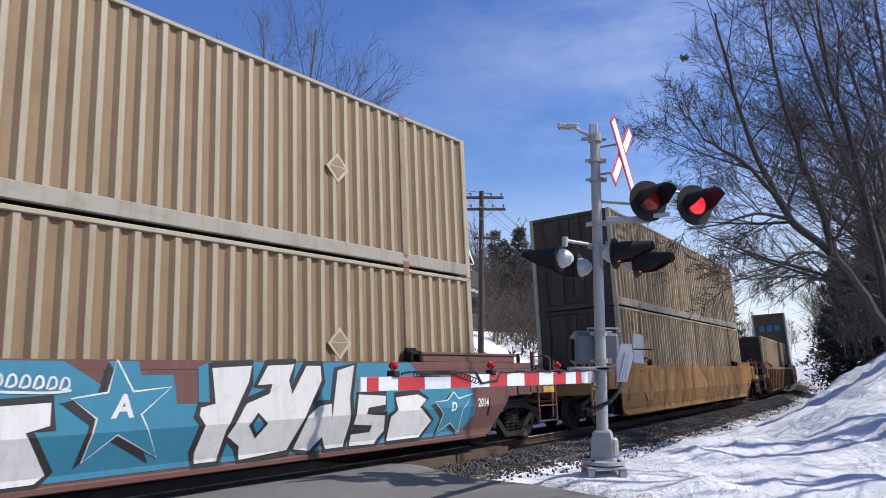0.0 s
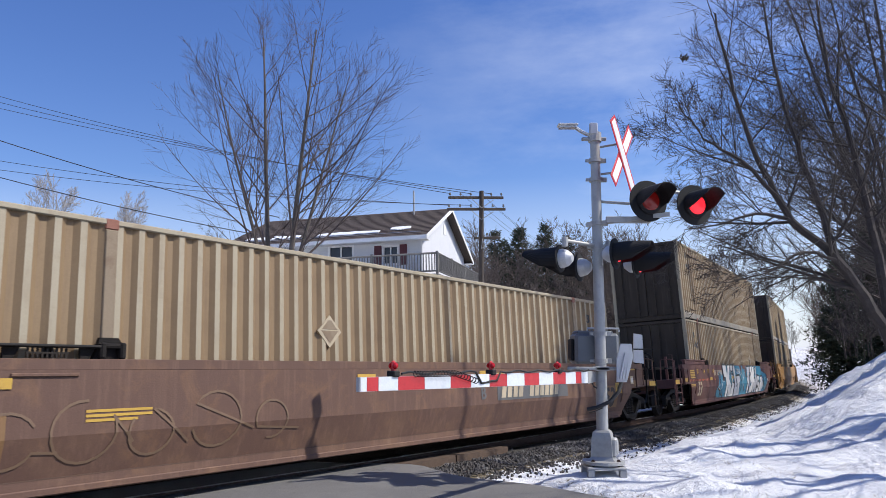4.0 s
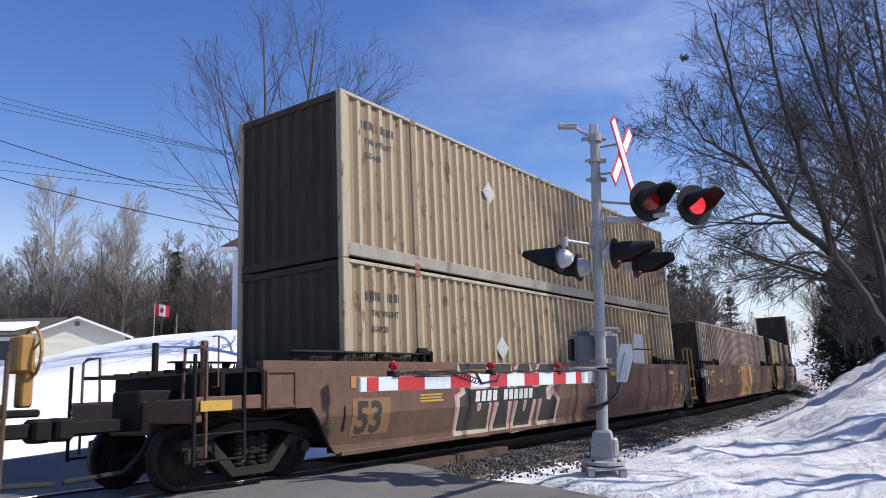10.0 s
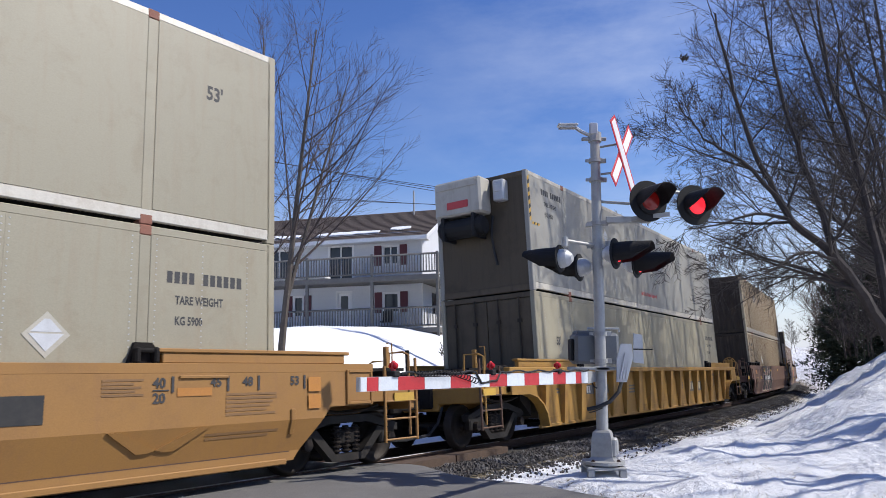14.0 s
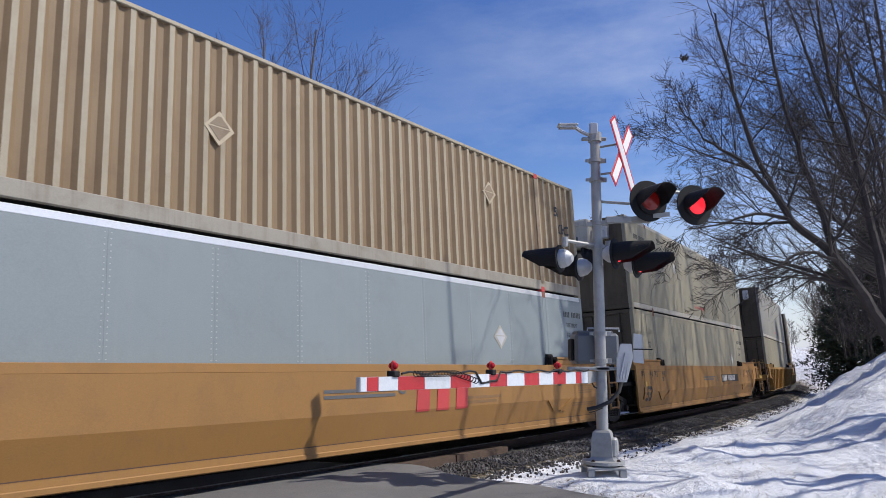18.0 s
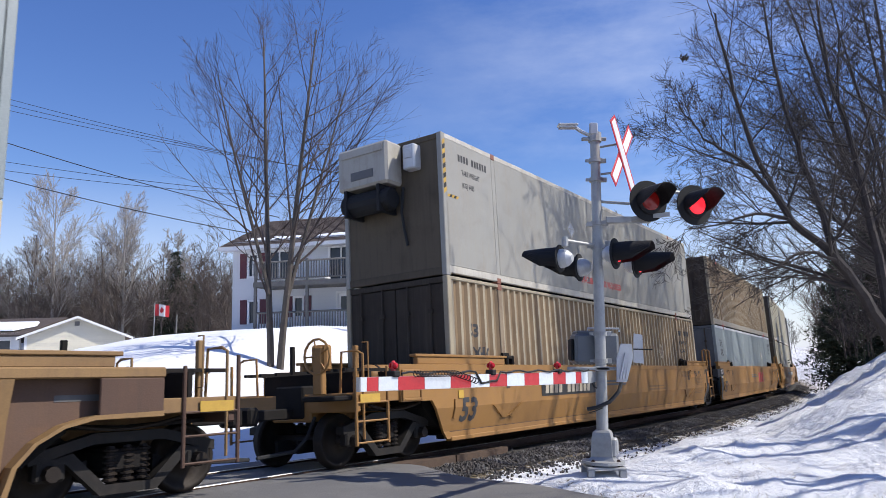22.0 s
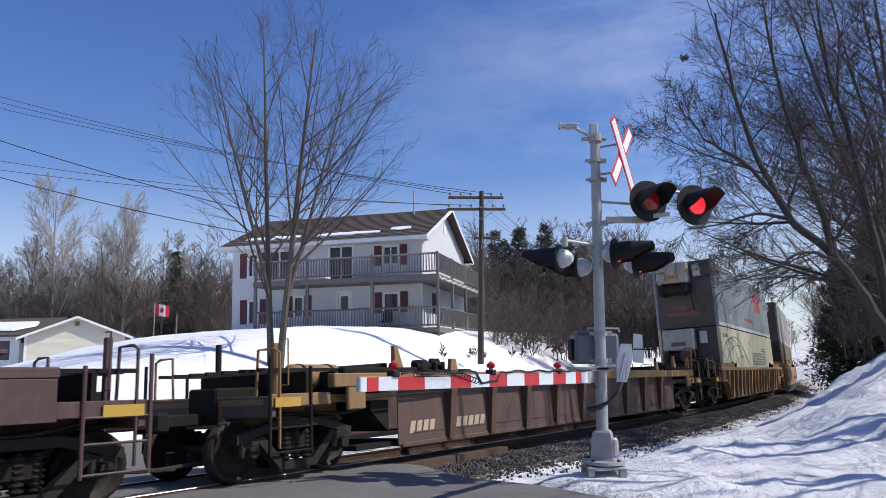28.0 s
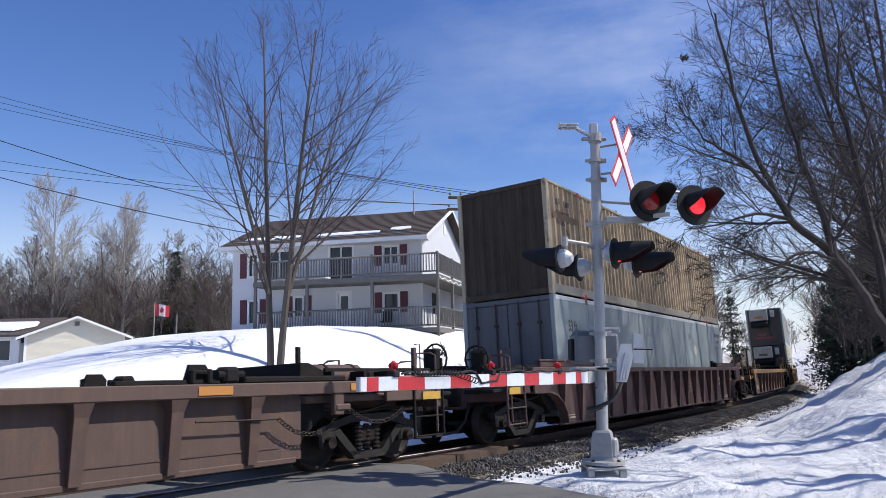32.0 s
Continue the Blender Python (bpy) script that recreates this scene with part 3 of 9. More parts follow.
weathered("rivet", (0.46, 0.47, 0.47), (0.32, 0.32, 0.31), rough=0.5, metal=0.2, scale=5, amount=0.5, bump=0)
weathered("carbrown", (0.105, 0.055, 0.038), (0.165, 0.092, 0.055), rough=0.7, scale=1.1, amount=0.85, bump=0.1, streak=0.5, streak_col=(0.22, 0.13, 0.085), vary=0.06, blotch=(0.205, 0.108, 0.052), blotches=0.55)
weathered("carred", (0.115, 0.047, 0.038), (0.085, 0.043, 0.034), rough=0.65, scale=0.8, amount=0.6, bump=0.08, streak=0.3, streak_col=(0.22, 0.13, 0.10), vary=0.05, blotch=(0.075, 0.036, 0.03), blotches=0.5)
weathered("carorange", (0.29, 0.148, 0.04), (0.21, 0.11, 0.04), rough=0.6, scale=0.8, amount=0.6, bump=0.07, streak=0.45, streak_col=(0.24, 0.12, 0.05), vary=0.05, blotch=(0.22, 0.115, 0.042), blotches=0.45)
weathered("caryellow", (0.335, 0.183, 0.038), (0.176, 0.092, 0.035), rough=0.6, scale=0.9, amount=0.6, bump=0.08, streak=0.45, streak_col=(0.24, 0.12, 0.04), vary=0.05, blotch=(0.15, 0.075, 0.03), blotches=0.5)
weathered("carmaroon", (0.066, 0.034, 0.030), (0.095, 0.058, 0.050), rough=0.65, scale=0.8, amount=0.6, bump=0.08, streak=0.35, streak_col=(0.17, 0.11, 0.09), vary=0.05, blotch=(0.12, 0.068, 0.05), blotches=0.4)
weathered("cardark", (0.085, 0.052, 0.042), (0.06, 0.042, 0.036), rough=0.7, scale=0.8, amount=0.7, bump=0.08, streak=0.4, streak_col=(0.18, 0.11, 0.07), vary=0.05, blotch=(0.15, 0.08, 0.04), blotches=0.45)
weathered("carrust", (0.176, 0.092, 0.048), (0.104, 0.06, 0.04), rough=0.7, scale=0.9, amount=0.7, bump=0.1, streak=0.5, streak_col=(0.33, 0.18, 0.07), vary=0.05, blotch=(0.28, 0.14, 0.05), blotches=0.5)
weathered("dullochre", (0.245, 0.145, 0.056), (0.15, 0.09, 0.045), rough=0.65, scale=0.9, amount=0.7, bump=0.1, streak=0.5, streak_col=(0.12, 0.068, 0.036), vary=0.05, blotch=(0.14, 0.085, 0.05), blotches=0.4)
weathered("placardgrey", (0.46, 0.43, 0.36), (0.33, 0.29, 0.22), rough=0.5, metal=0.2, scale=6, amount=0.6, bump=0.02)
weathered("palerail", (0.55, 0.52, 0.45), (0.38, 0.33, 0.26), rough=0.45, metal=0.2, scale=4, amount=0.7, bump=0.03, streak=0.3, streak_col=(0.2, 0.14, 0.09))
weathered("railgrey", (0.285, 0.262, 0.215), (0.175, 0.145, 0.108), rough=0.6, scale=2, amount=0.8, bump=0.04, streak=0.5, streak_col=(0.12, 0.075, 0.045))
weathered("rustpost", (0.235, 0.18, 0.12), (0.13, 0.066, 0.036), rough=0.75, scale=3, amount=0.8, bump=0.1)
# rear ends and doors: shade is mixed into these darker colours with the grime
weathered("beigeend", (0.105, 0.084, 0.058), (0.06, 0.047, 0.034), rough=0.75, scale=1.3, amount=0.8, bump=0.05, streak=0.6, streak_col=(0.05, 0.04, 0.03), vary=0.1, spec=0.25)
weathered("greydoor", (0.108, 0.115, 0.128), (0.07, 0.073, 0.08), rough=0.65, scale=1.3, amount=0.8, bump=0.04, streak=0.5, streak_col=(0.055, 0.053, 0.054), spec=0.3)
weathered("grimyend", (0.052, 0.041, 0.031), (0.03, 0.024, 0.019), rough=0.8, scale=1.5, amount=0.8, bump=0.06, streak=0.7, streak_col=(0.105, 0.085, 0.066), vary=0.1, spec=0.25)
weathered("carumber", (0.085, 0.046, 0.03), (0.125, 0.07, 0.04), rough=0.75, scale=1.2, amount=0.8, bump=0.1, streak=0.5, streak_col=(0.06, 0.038, 0.028), vary=0.05, blotch=(0.06, 0.036, 0.026), blotches=0.5)
weathered("dustybrown", (0.118, 0.069, 0.046), (0.078, 0.045, 0.032), rough=0.75, scale=1.0, amount=0.75, bump=0.08, streak=0.5, streak_col=(0.16, 0.09, 0.05), vary=0.05, blotch=(0.165, 0.085, 0.04), blotches=0.45)
weathered("fadedyellow", (0.36, 0.225, 0.058), (0.22, 0.13, 0.05), rough=0.6, scale=2.2, amount=0.8, bump=0, streak=0.5, streak_col=(0.17, 0.095, 0.045))
weathered("fadedred", (0.36, 0.075, 0.05), (0.22, 0.07, 0.045), rough=0.6, scale=3, amount=0.7, bump=0)
weathered("under", (0.012, 0.0105, 0.0098), (0.027, 0.022, 0.0185), rough=0.88, scale=3, amount=0.8, bump=0.3, spec=0.25)
weathered("truckframe", (0.017, 0.015, 0.0135), (0.04, 0.032, 0.026), rough=0.65, scale=4, amount=0.8, bump=0.2, spec=0.3)
weathered("wheelsteel", (0.026, 0.0205, 0.017), (0.055, 0.04, 0.03), rough=0.62, metal=0.35, scale=5, amount=0.7, bump=0.1, spec=0.3)
weathered("decalwhite", (0.62, 0.61, 0.59), (0.44, 0.42, 0.40), rough=0.55, scale=5, amount=0.6, bump=0, streak=0.5, streak_col=(0.36, 0.34, 0.32))
weathered("decalblack", (0.02, 0.02, 0.02), (0.05, 0.045, 0.04), rough=0.55, scale=5, amount=0.6, bump=0)
weathered("decalyellow", (0.50, 0.31, 0.05), (0.36, 0.21, 0.05), rough=0.55, scale=5, amount=0.6, bump=0)
weathered("decalorange", (0.44, 0.19, 0.04), (0.34, 0.15, 0.04), rough=0.5, scale=5, amount=0.5, bump=0)
weathered("decalred", (0.47, 0.05, 0.05), (0.38, 0.05, 0.05), rough=0.5, scale=4, amount=0.5, bump=0)
weathered("decalgreen", (0.02, 0.13, 0.115), (0.018, 0.10, 0.09), rough=0.5, scale=4, amount=0.5, bump=0)
weathered("decalblue", (0.035, 0.20, 0.30), (0.03, 0.15, 0.22), rough=0.5, scale=4, amount=0.5, bump=0, blotch=(0.03, 0.11, 0.15), blotches=0.4)
weathered("decalochre", (0.20, 0.11, 0.045), (0.28, 0.15, 0.05), rough=0.6, scale=6, amount=0.6, bump=0)
weathered("decaldark", (0.04, 0.04, 0.042), (0.075, 0.07, 0.065), rough=0.6, scale=9, amount=0.7, bump=0)
weathered("fadedblack", (0.034, 0.028, 0.025), (0.075, 0.05, 0.038), rough=0.65, scale=2.5, amount=0.8, bump=0)
weathered("fadedpink", (0.44, 0.22, 0.23), (0.28, 0.14, 0.13), rough=0.65, scale=2.5, amount=0.8, bump=0)
weathered("fadedcream", (0.44, 0.38, 0.28), (0.28, 0.21, 0.15), rough=0.65, scale=2.5, amount=0.8, bump=0)
weathered("decaltan", (0.42, 0.35, 0.24), (0.25, 0.19, 0.13), rough=0.6, scale=6, amount=0.7, bump=0)
weathered("decalbrown", (0.16, 0.10, 0.06), (0.10, 0.065, 0.045), rough=0.6, scale=6, amount=0.7, bump=0)
weathered("decalgrey", (0.10, 0.10, 0.10), (0.16, 0.15, 0.14), rough=0.55, scale=5, amount=0.6, bump=0)

# browner colours for the slopes and inner folds of the corrugated sheets
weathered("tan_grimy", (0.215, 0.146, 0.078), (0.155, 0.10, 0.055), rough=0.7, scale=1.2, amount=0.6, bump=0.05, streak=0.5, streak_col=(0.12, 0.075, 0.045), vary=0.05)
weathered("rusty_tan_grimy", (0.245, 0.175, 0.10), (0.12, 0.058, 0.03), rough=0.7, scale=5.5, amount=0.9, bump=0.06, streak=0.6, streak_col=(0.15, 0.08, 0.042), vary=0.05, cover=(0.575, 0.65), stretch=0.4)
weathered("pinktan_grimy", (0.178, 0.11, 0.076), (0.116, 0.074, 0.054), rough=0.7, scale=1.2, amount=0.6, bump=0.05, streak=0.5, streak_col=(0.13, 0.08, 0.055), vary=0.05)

LETTERING = {}


def letters(text, size, mat, parent, x, z, y, name="lettering", lean=0.0, far=False, squeeze=1.0):
    """Raised lettering on a side: left end at x when read from the camera, foot at z."""
    key = (text, size, mat.name, lean, squeeze)
    if key not in LETTERING:
        if "#" in text:  # registration marks: a plain bar for each character
            vs = []
            for i, ch in enumerate(text):
                if ch == "#":
                    a, b = i * 0.86 * size, (i * 0.86 + 0.62) * size
                    vs += [(a, 0, 0), (b, 0, 0), (b + lean * size, size, 0), (a + lean * size, size, 0)]
            me = bpy.data.meshes.new("lettering")
            me.from_pydata(vs, [], [(i, i + 1, i + 2, i + 3) for i in range(0, len(vs), 4)])
        else:
            cu = bpy.data.curves.new("lettering", "FONT")
            cu.body, cu.size, cu.shear, cu.resolution_u = text, size * 1.38, lean, 2
            cu.offset = size * 0.045
            tmp = bpy.data.objects.new("tmp", cu)
            me = bpy.data.meshes.new_from_object(tmp)
            bpy.data.objects.remove(tmp)
        me.transform(Matrix.Rotation(radians(90), 4, "X") @ Matrix.Diagonal((squeeze, 1, 1, 1)))
        me.materials.clear()
        me.materials.append(mat)
        LETTERING[key] = me
    ob = part(name, LETTERING[key], None, parent, m=pose(x, y, z))
    return hug(ob) if y > -1.6 and abs(y + 1.48) < 0.03 else ob


def folds(x0, x1, pitch=0.282):
    """The lines (x, 1 outer or 0 inner) of a folded sheet along x."""
    count = max(1, round((x1 - x0) / pitch))
    p = (x1 - x0) / count
    line = []
    for i in range(count):
        a = x0 + i * p
        line += [(a, 1), (a + 0.27 * p, 1), (a + 0.5 * p, 0), (a + 0.77 * p, 0)]
    return line + [(x1, 1)]


def folded_letters(text, size, mat, parent, x, z, squeeze=0.8):
    """Lettering painted on a folded side sheet, following its folds."""
    ob = letters(text, size, mat, parent, x, z, -1.279, squeeze=squeeze)
    me = ob.data = ob.data.copy()
    line = [q for a, b in ((-CON_L / 2 + 0.14, -6.17), (-6.02, 6.02), (6.17, CON_L / 2 - 0.14)) for q in folds(a, b)]
    xs = [v.co.x + x for v in me.vertices]
    bm = bmesh.new()
    bm.from_mesh(me)
    for fx, _ in line:
        if min(xs) < fx < max(xs):
            bmesh.ops.bisect_plane(bm, geom=bm.verts[:] + bm.edges[:] + bm.faces[:], plane_co=(fx - x, 0, 0), plane_no=(1, 0, 0))
    for v in bm.verts:
        u = v.co.x + x
        for (a, oa), (b, ob2) in zip(line, line[1:]):
            if a <= u <= b and b > a:
                v.co.y += 0.046 * (1 - (oa + (ob2 - oa) * (u - a) / (b - a)))
                break
    bm.to_mesh(me)
    bm.free()
    return ob


def corrugated(x0, x1, z0, z1, y, sign, pitch=0.282, depth=0.046):
    """A folded sheet along x, its outer folds at y."""
    sh = Mesh()
    count = max(1, round((x1 - x0) / pitch))
    p = (x1 - x0) / count
    line = []
    for i in range(count):
        a = x0 + i * p
        line += [(a, 1), (a + 0.27 * p, 1), (a + 0.5 * p, 0), (a + 0.77 * p, 0)]
    line.append((x1, 1))
    vs = [(x, y - sign * depth * (1 - o), z) for x, o in line for z in (z0, z1)]
    sh.add(vs, [(2 * i, 2 * i + 2, 2 * i + 3, 2 * i + 1) for i in range(len(line) - 1)])
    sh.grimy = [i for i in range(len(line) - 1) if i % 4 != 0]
    return sh


CON_PARTS = {}


def shared(key, make, mat, soft=False):
    if (key, mat.name) not in CON_PARTS:
        sh = make()
        me = CON_PARTS[(key, mat.name)] = sh.data(key, mat, soft)
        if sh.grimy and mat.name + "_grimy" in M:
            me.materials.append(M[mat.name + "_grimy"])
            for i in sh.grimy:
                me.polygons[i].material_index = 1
    return CON_PARTS[(key, mat.name)]


def container(style, colour, label, offset, z, rear="doors", reefer="", casting="casting", rail=None):
    """A 53-foot container. style: corrugated or smooth. rear: doors, ribbed or plain."""
    c = thing("container", label, "container", group="stacked containers")
    col = M[colour]
    hl, hw, h = CON_L / 2, CON_W / 2, CON_H
    rail_mat = M[rail] if rail else col
    for sg in (-1, 1):
        if style == "corrugated":
            for a, b in ((-hl + 0.14, -6.17), (-6.02, 6.02), (6.17, hl - 0.14)):
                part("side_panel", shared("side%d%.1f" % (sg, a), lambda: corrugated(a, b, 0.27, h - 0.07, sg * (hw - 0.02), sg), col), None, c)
            part("bottom_rail", shared("brail%d" % sg, lambda: Mesh().box(-hl + 0.1, hl - 0.1, sg * hw - 0.07 * (sg > 0), sg * hw + 0.07 * (sg < 0), 0.05, 0.27, 0.012), rail_mat), None, c)
        else:
            n = 1 if reefer else 8
            for i in range(n):
                a = -6.02 + i * 12.04 / n
                part("side_panel", shared("flat%d%d%d" % (n, sg, i), lambda: Mesh().box(a + 0.0006, a + 12.04 / n - 0.0006, sg * (hw - 0.02) - 0.02, sg * (hw - 0.02) + 0.02, 0.2, h - 0.11, 0.001), col), None, c)
            for a, b in ((-hl + 0.1, -6.17), (6.17, hl - 0.1)):
                part("side_panel", shared("flatend%d%.1f" % (sg, a), lambda: Mesh().box(a, b, sg * (hw - 0.02) - 0.02, sg * (hw - 0.02) + 0.02, 0.2, h - 0.11, 0.006), col), None, c)
            part("bottom_rail", shared("fbrail%d" % sg, lambda: Mesh().box(-hl + 0.1, hl - 0.1, sg * hw - 0.07 * (sg > 0), sg * hw + 0.07 * (sg < 0), 0.05, 0.20, 0.012), rail_mat), None, c)
            rv = Mesh()
            for x in [-7.6, -6.9, -6.25, -5.93] + [-6.02 + 1.505 * i + d for i in range(1, 8) for d in (-0.04, 0.04)] + [5.93, 6.25, 6.9, 7.6]:
                for i in range(34):
                    zz = 0.26 + i * (h - 0.42) / 33
                    rv.box(x - 0.007, x + 0.007, sg * hw - 0.004, sg * hw + 0.004, zz - 0.007, zz + 0.007)
            if colour == "creamwhite":
                for k in range(27):
                    x = -7.98 + 0.614 * k
                    if abs(abs(x) - 6.09) > 0.14:
                        part("panel_seam", shared("seam%d%d" % (sg, k), lambda: Mesh().box(x - 0.018, x + 0.018, min(sg * (hw - 0.003), sg * (hw + 0.0012)), max(sg * (hw - 0.003), sg * (hw + 0.0012)), 0.21, h - 0.12), M["placardgrey"] if k % 3 else col), None, c)
            if not reefer:
                tagged(part("riveting", shared("rivets%d" % sg, lambda: rv, M["rivet"]), None, c), kind="stuff")
        part("top_rail", shared("trail%d%s" % (sg, style[0]), lambda: Mesh().box(-hl + 0.1, hl - 0.1, sg * hw - 0.08 * (sg > 0), sg * hw + 0.08 * (sg < 0), h - (0.075 if style[0] == "c" else 0.115), h - 0.005, 0.012), rail_mat if style[0] == "s" else col), None, c)
        for x in (-6.095, 6.095):
            part("stacking_post", shared("post%d%.0f" % (sg, x), lambda: Mesh().box(x - 0.075, x + 0.075, sg * hw - 0.1 * (sg > 0), sg * hw + 0.1 * (sg < 0), 0.18, h - 0.13, 0.01), M["rustpost"] if style == "corrugated" else col), None, c)
            for zz in (0.0, h - 0.13):
                part("stacking_casting", shared("cast%d%.0f%.0f" % (sg, x, zz), lambda: Mesh().box(x - 0.085, x + 0.085, sg * (hw + 0.004) - 0.16 * (sg > 0), sg * (hw + 0.004) + 0.16 * (sg < 0), zz, zz + 0.13, 0.012), M[casting]), None, c)
        for x in (-hl, hl):
            xs = (x, x + 0.15) if x < 0 else (x - 0.15, x)
            part("corner_post", shared("corner%d%.0f" % (sg, x), lambda: Mesh().box(xs[0], xs[1], sg * hw - 0.12 * (sg > 0), sg * hw + 0.12 * (sg < 0), 0.0, h, 0.015), col), None, c)
    part("roof", shared("roof" + style, lambda: Mesh().box(-hl + 0.05, hl - 0.05, -hw + 0.05, hw - 0.05, h - 0.05, h - 0.015, 0.01), col), None, c)
    part("underframe", shared("base", lambda: Mesh().box(-hl + 0.12, hl - 0.12, -hw + 0.08, hw - 0.08, 0.05, 0.17, 0.01), M["under"]), None, c)

    # rear ends get darker colours than the sides, standing in for shade too
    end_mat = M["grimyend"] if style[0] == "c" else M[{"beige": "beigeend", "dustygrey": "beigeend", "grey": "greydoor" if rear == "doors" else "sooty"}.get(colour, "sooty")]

    def ribbed_end(x, sg):
        sh = corrugated(-hw + 0.12, hw - 0.12, 0.16, h - 0.1, 0.0, -1, 0.30, 0.04)
        sh.v = [(x + (0.02 if sg < 0 else -0.02) + yy * (1 if sg < 0 else -1), xx, zz) for xx, yy, zz in sh.v]
        return sh
    part("front_wall", shared("frontwall", lambda: ribbed_end(hl - 0.02, 1), col), None, c)
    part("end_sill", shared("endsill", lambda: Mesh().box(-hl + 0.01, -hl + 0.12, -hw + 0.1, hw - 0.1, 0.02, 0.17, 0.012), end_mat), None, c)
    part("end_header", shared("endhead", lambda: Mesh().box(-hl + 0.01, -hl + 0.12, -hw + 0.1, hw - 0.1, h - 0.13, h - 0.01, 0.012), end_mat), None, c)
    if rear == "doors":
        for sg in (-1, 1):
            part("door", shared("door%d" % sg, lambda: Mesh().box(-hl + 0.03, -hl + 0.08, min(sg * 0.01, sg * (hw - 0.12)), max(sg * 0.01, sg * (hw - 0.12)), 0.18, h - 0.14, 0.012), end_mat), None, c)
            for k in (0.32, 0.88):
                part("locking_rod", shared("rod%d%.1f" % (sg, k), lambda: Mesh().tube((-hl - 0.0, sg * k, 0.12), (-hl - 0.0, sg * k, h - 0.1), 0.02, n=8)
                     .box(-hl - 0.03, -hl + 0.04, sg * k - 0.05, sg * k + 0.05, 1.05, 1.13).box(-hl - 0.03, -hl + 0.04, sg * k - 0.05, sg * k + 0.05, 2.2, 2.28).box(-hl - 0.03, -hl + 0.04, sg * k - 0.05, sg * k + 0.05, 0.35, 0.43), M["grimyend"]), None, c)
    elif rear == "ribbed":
        part("end_wall", shared("ribbedend", lambda: ribbed_end(-hl + 0.02, -1), M["grimyend"]), None, c, "corrugated end wall coloured dark for shade and grime")
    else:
        part("end_wall", shared("plainend", lambda: Mesh().box(-hl + 0.03, -hl + 0.08, -hw + 0.11, hw - 0.11, 0.15, h - 0.11, 0.012), end_mat), None, c, "end wall coloured dark for shade and soot")
    if reefer:
        un = part("refrigeration_unit", Mesh().box(-hl - 0.50, -hl + 0.03, -0.30, 1.02, 1.95, 2.84, 0.05).box(-hl - 0.53, -hl - 0.49, -0.2, 0.92, 2.62, 2.78, 0.01), M["reefer"], c, "dusty white cooling unit with grilles")
        part("grille", Mesh().box(-hl - 0.515, -hl - 0.49, 0.05, 0.65, 2.12, 2.3, 0.008), M["decalred" if reefer == "red" else "decalorange" if reefer == "orange" else "decalgrey"], un)
        part("fuel_tank", Mesh().lathe([(0.0, -0.62), (0.2, -0.62), (0.245, -0.56), (0.245, 0.56), (0.2, 0.62), (0.0, 0.62)], pose(-hl - 0.27, 0.36, 1.66, 90), 14), M["black"], c, "black fuel tank")
        for y in (-0.10, 0.76):
            part("tank_bracket", Mesh().box(-hl - 0.52, -hl + 0.04, y, y + 0.08, 1.38, 1.95, 0.01), M["black"], c)
        part("control_box", Mesh().box(-hl - 0.22, -hl + 0.03, -0.78, -0.48, 2.2, 2.72, 0.03).box(-hl - 0.24, -hl - 0.2, -0.72, -0.54, 2.42, 2.62, 0.01), M["alu"], c, "grey control box")
        part("hose", Mesh().pipe([(-hl - 0.05, -0.35, 1.9), (-hl - 0.06, -0.3, 1.4), (-hl - 0.02, -0.33, 1.0), (-hl, -0.38, 0.7)], 0.03), M["rubber"], c)
    MOVERS.append((c, offset, z))
    return c


def placard(c, x, z, y=-1.31, size=0.36, dull=False):
    r = size / math.sqrt(2)
    part("placard_holder", Mesh().prism([(x - r, z), (x, z - r), (x + r, z), (x, z + r)], y - 0.006, y + 0.02), M["decaltan" if dull else "placardgrey"], c, "diamond placard holder")
    part("placard_flap", Mesh().prism([(x - r * 0.72, z + 0.01), (x, z - r * 0.72), (x + r * 0.72, z + 0.01)], y - 0.011, y - 0.006).prism([(x - r * 0.66, z + 0.03), (x + r * 0.66, z + 0.03), (x + 0.03, z + r * 0.68), (x - 0.03, z + r * 0.68)], y - 0.009, y - 0.006), M["rustpost" if dull else "alu"], c, "folded metal placard")


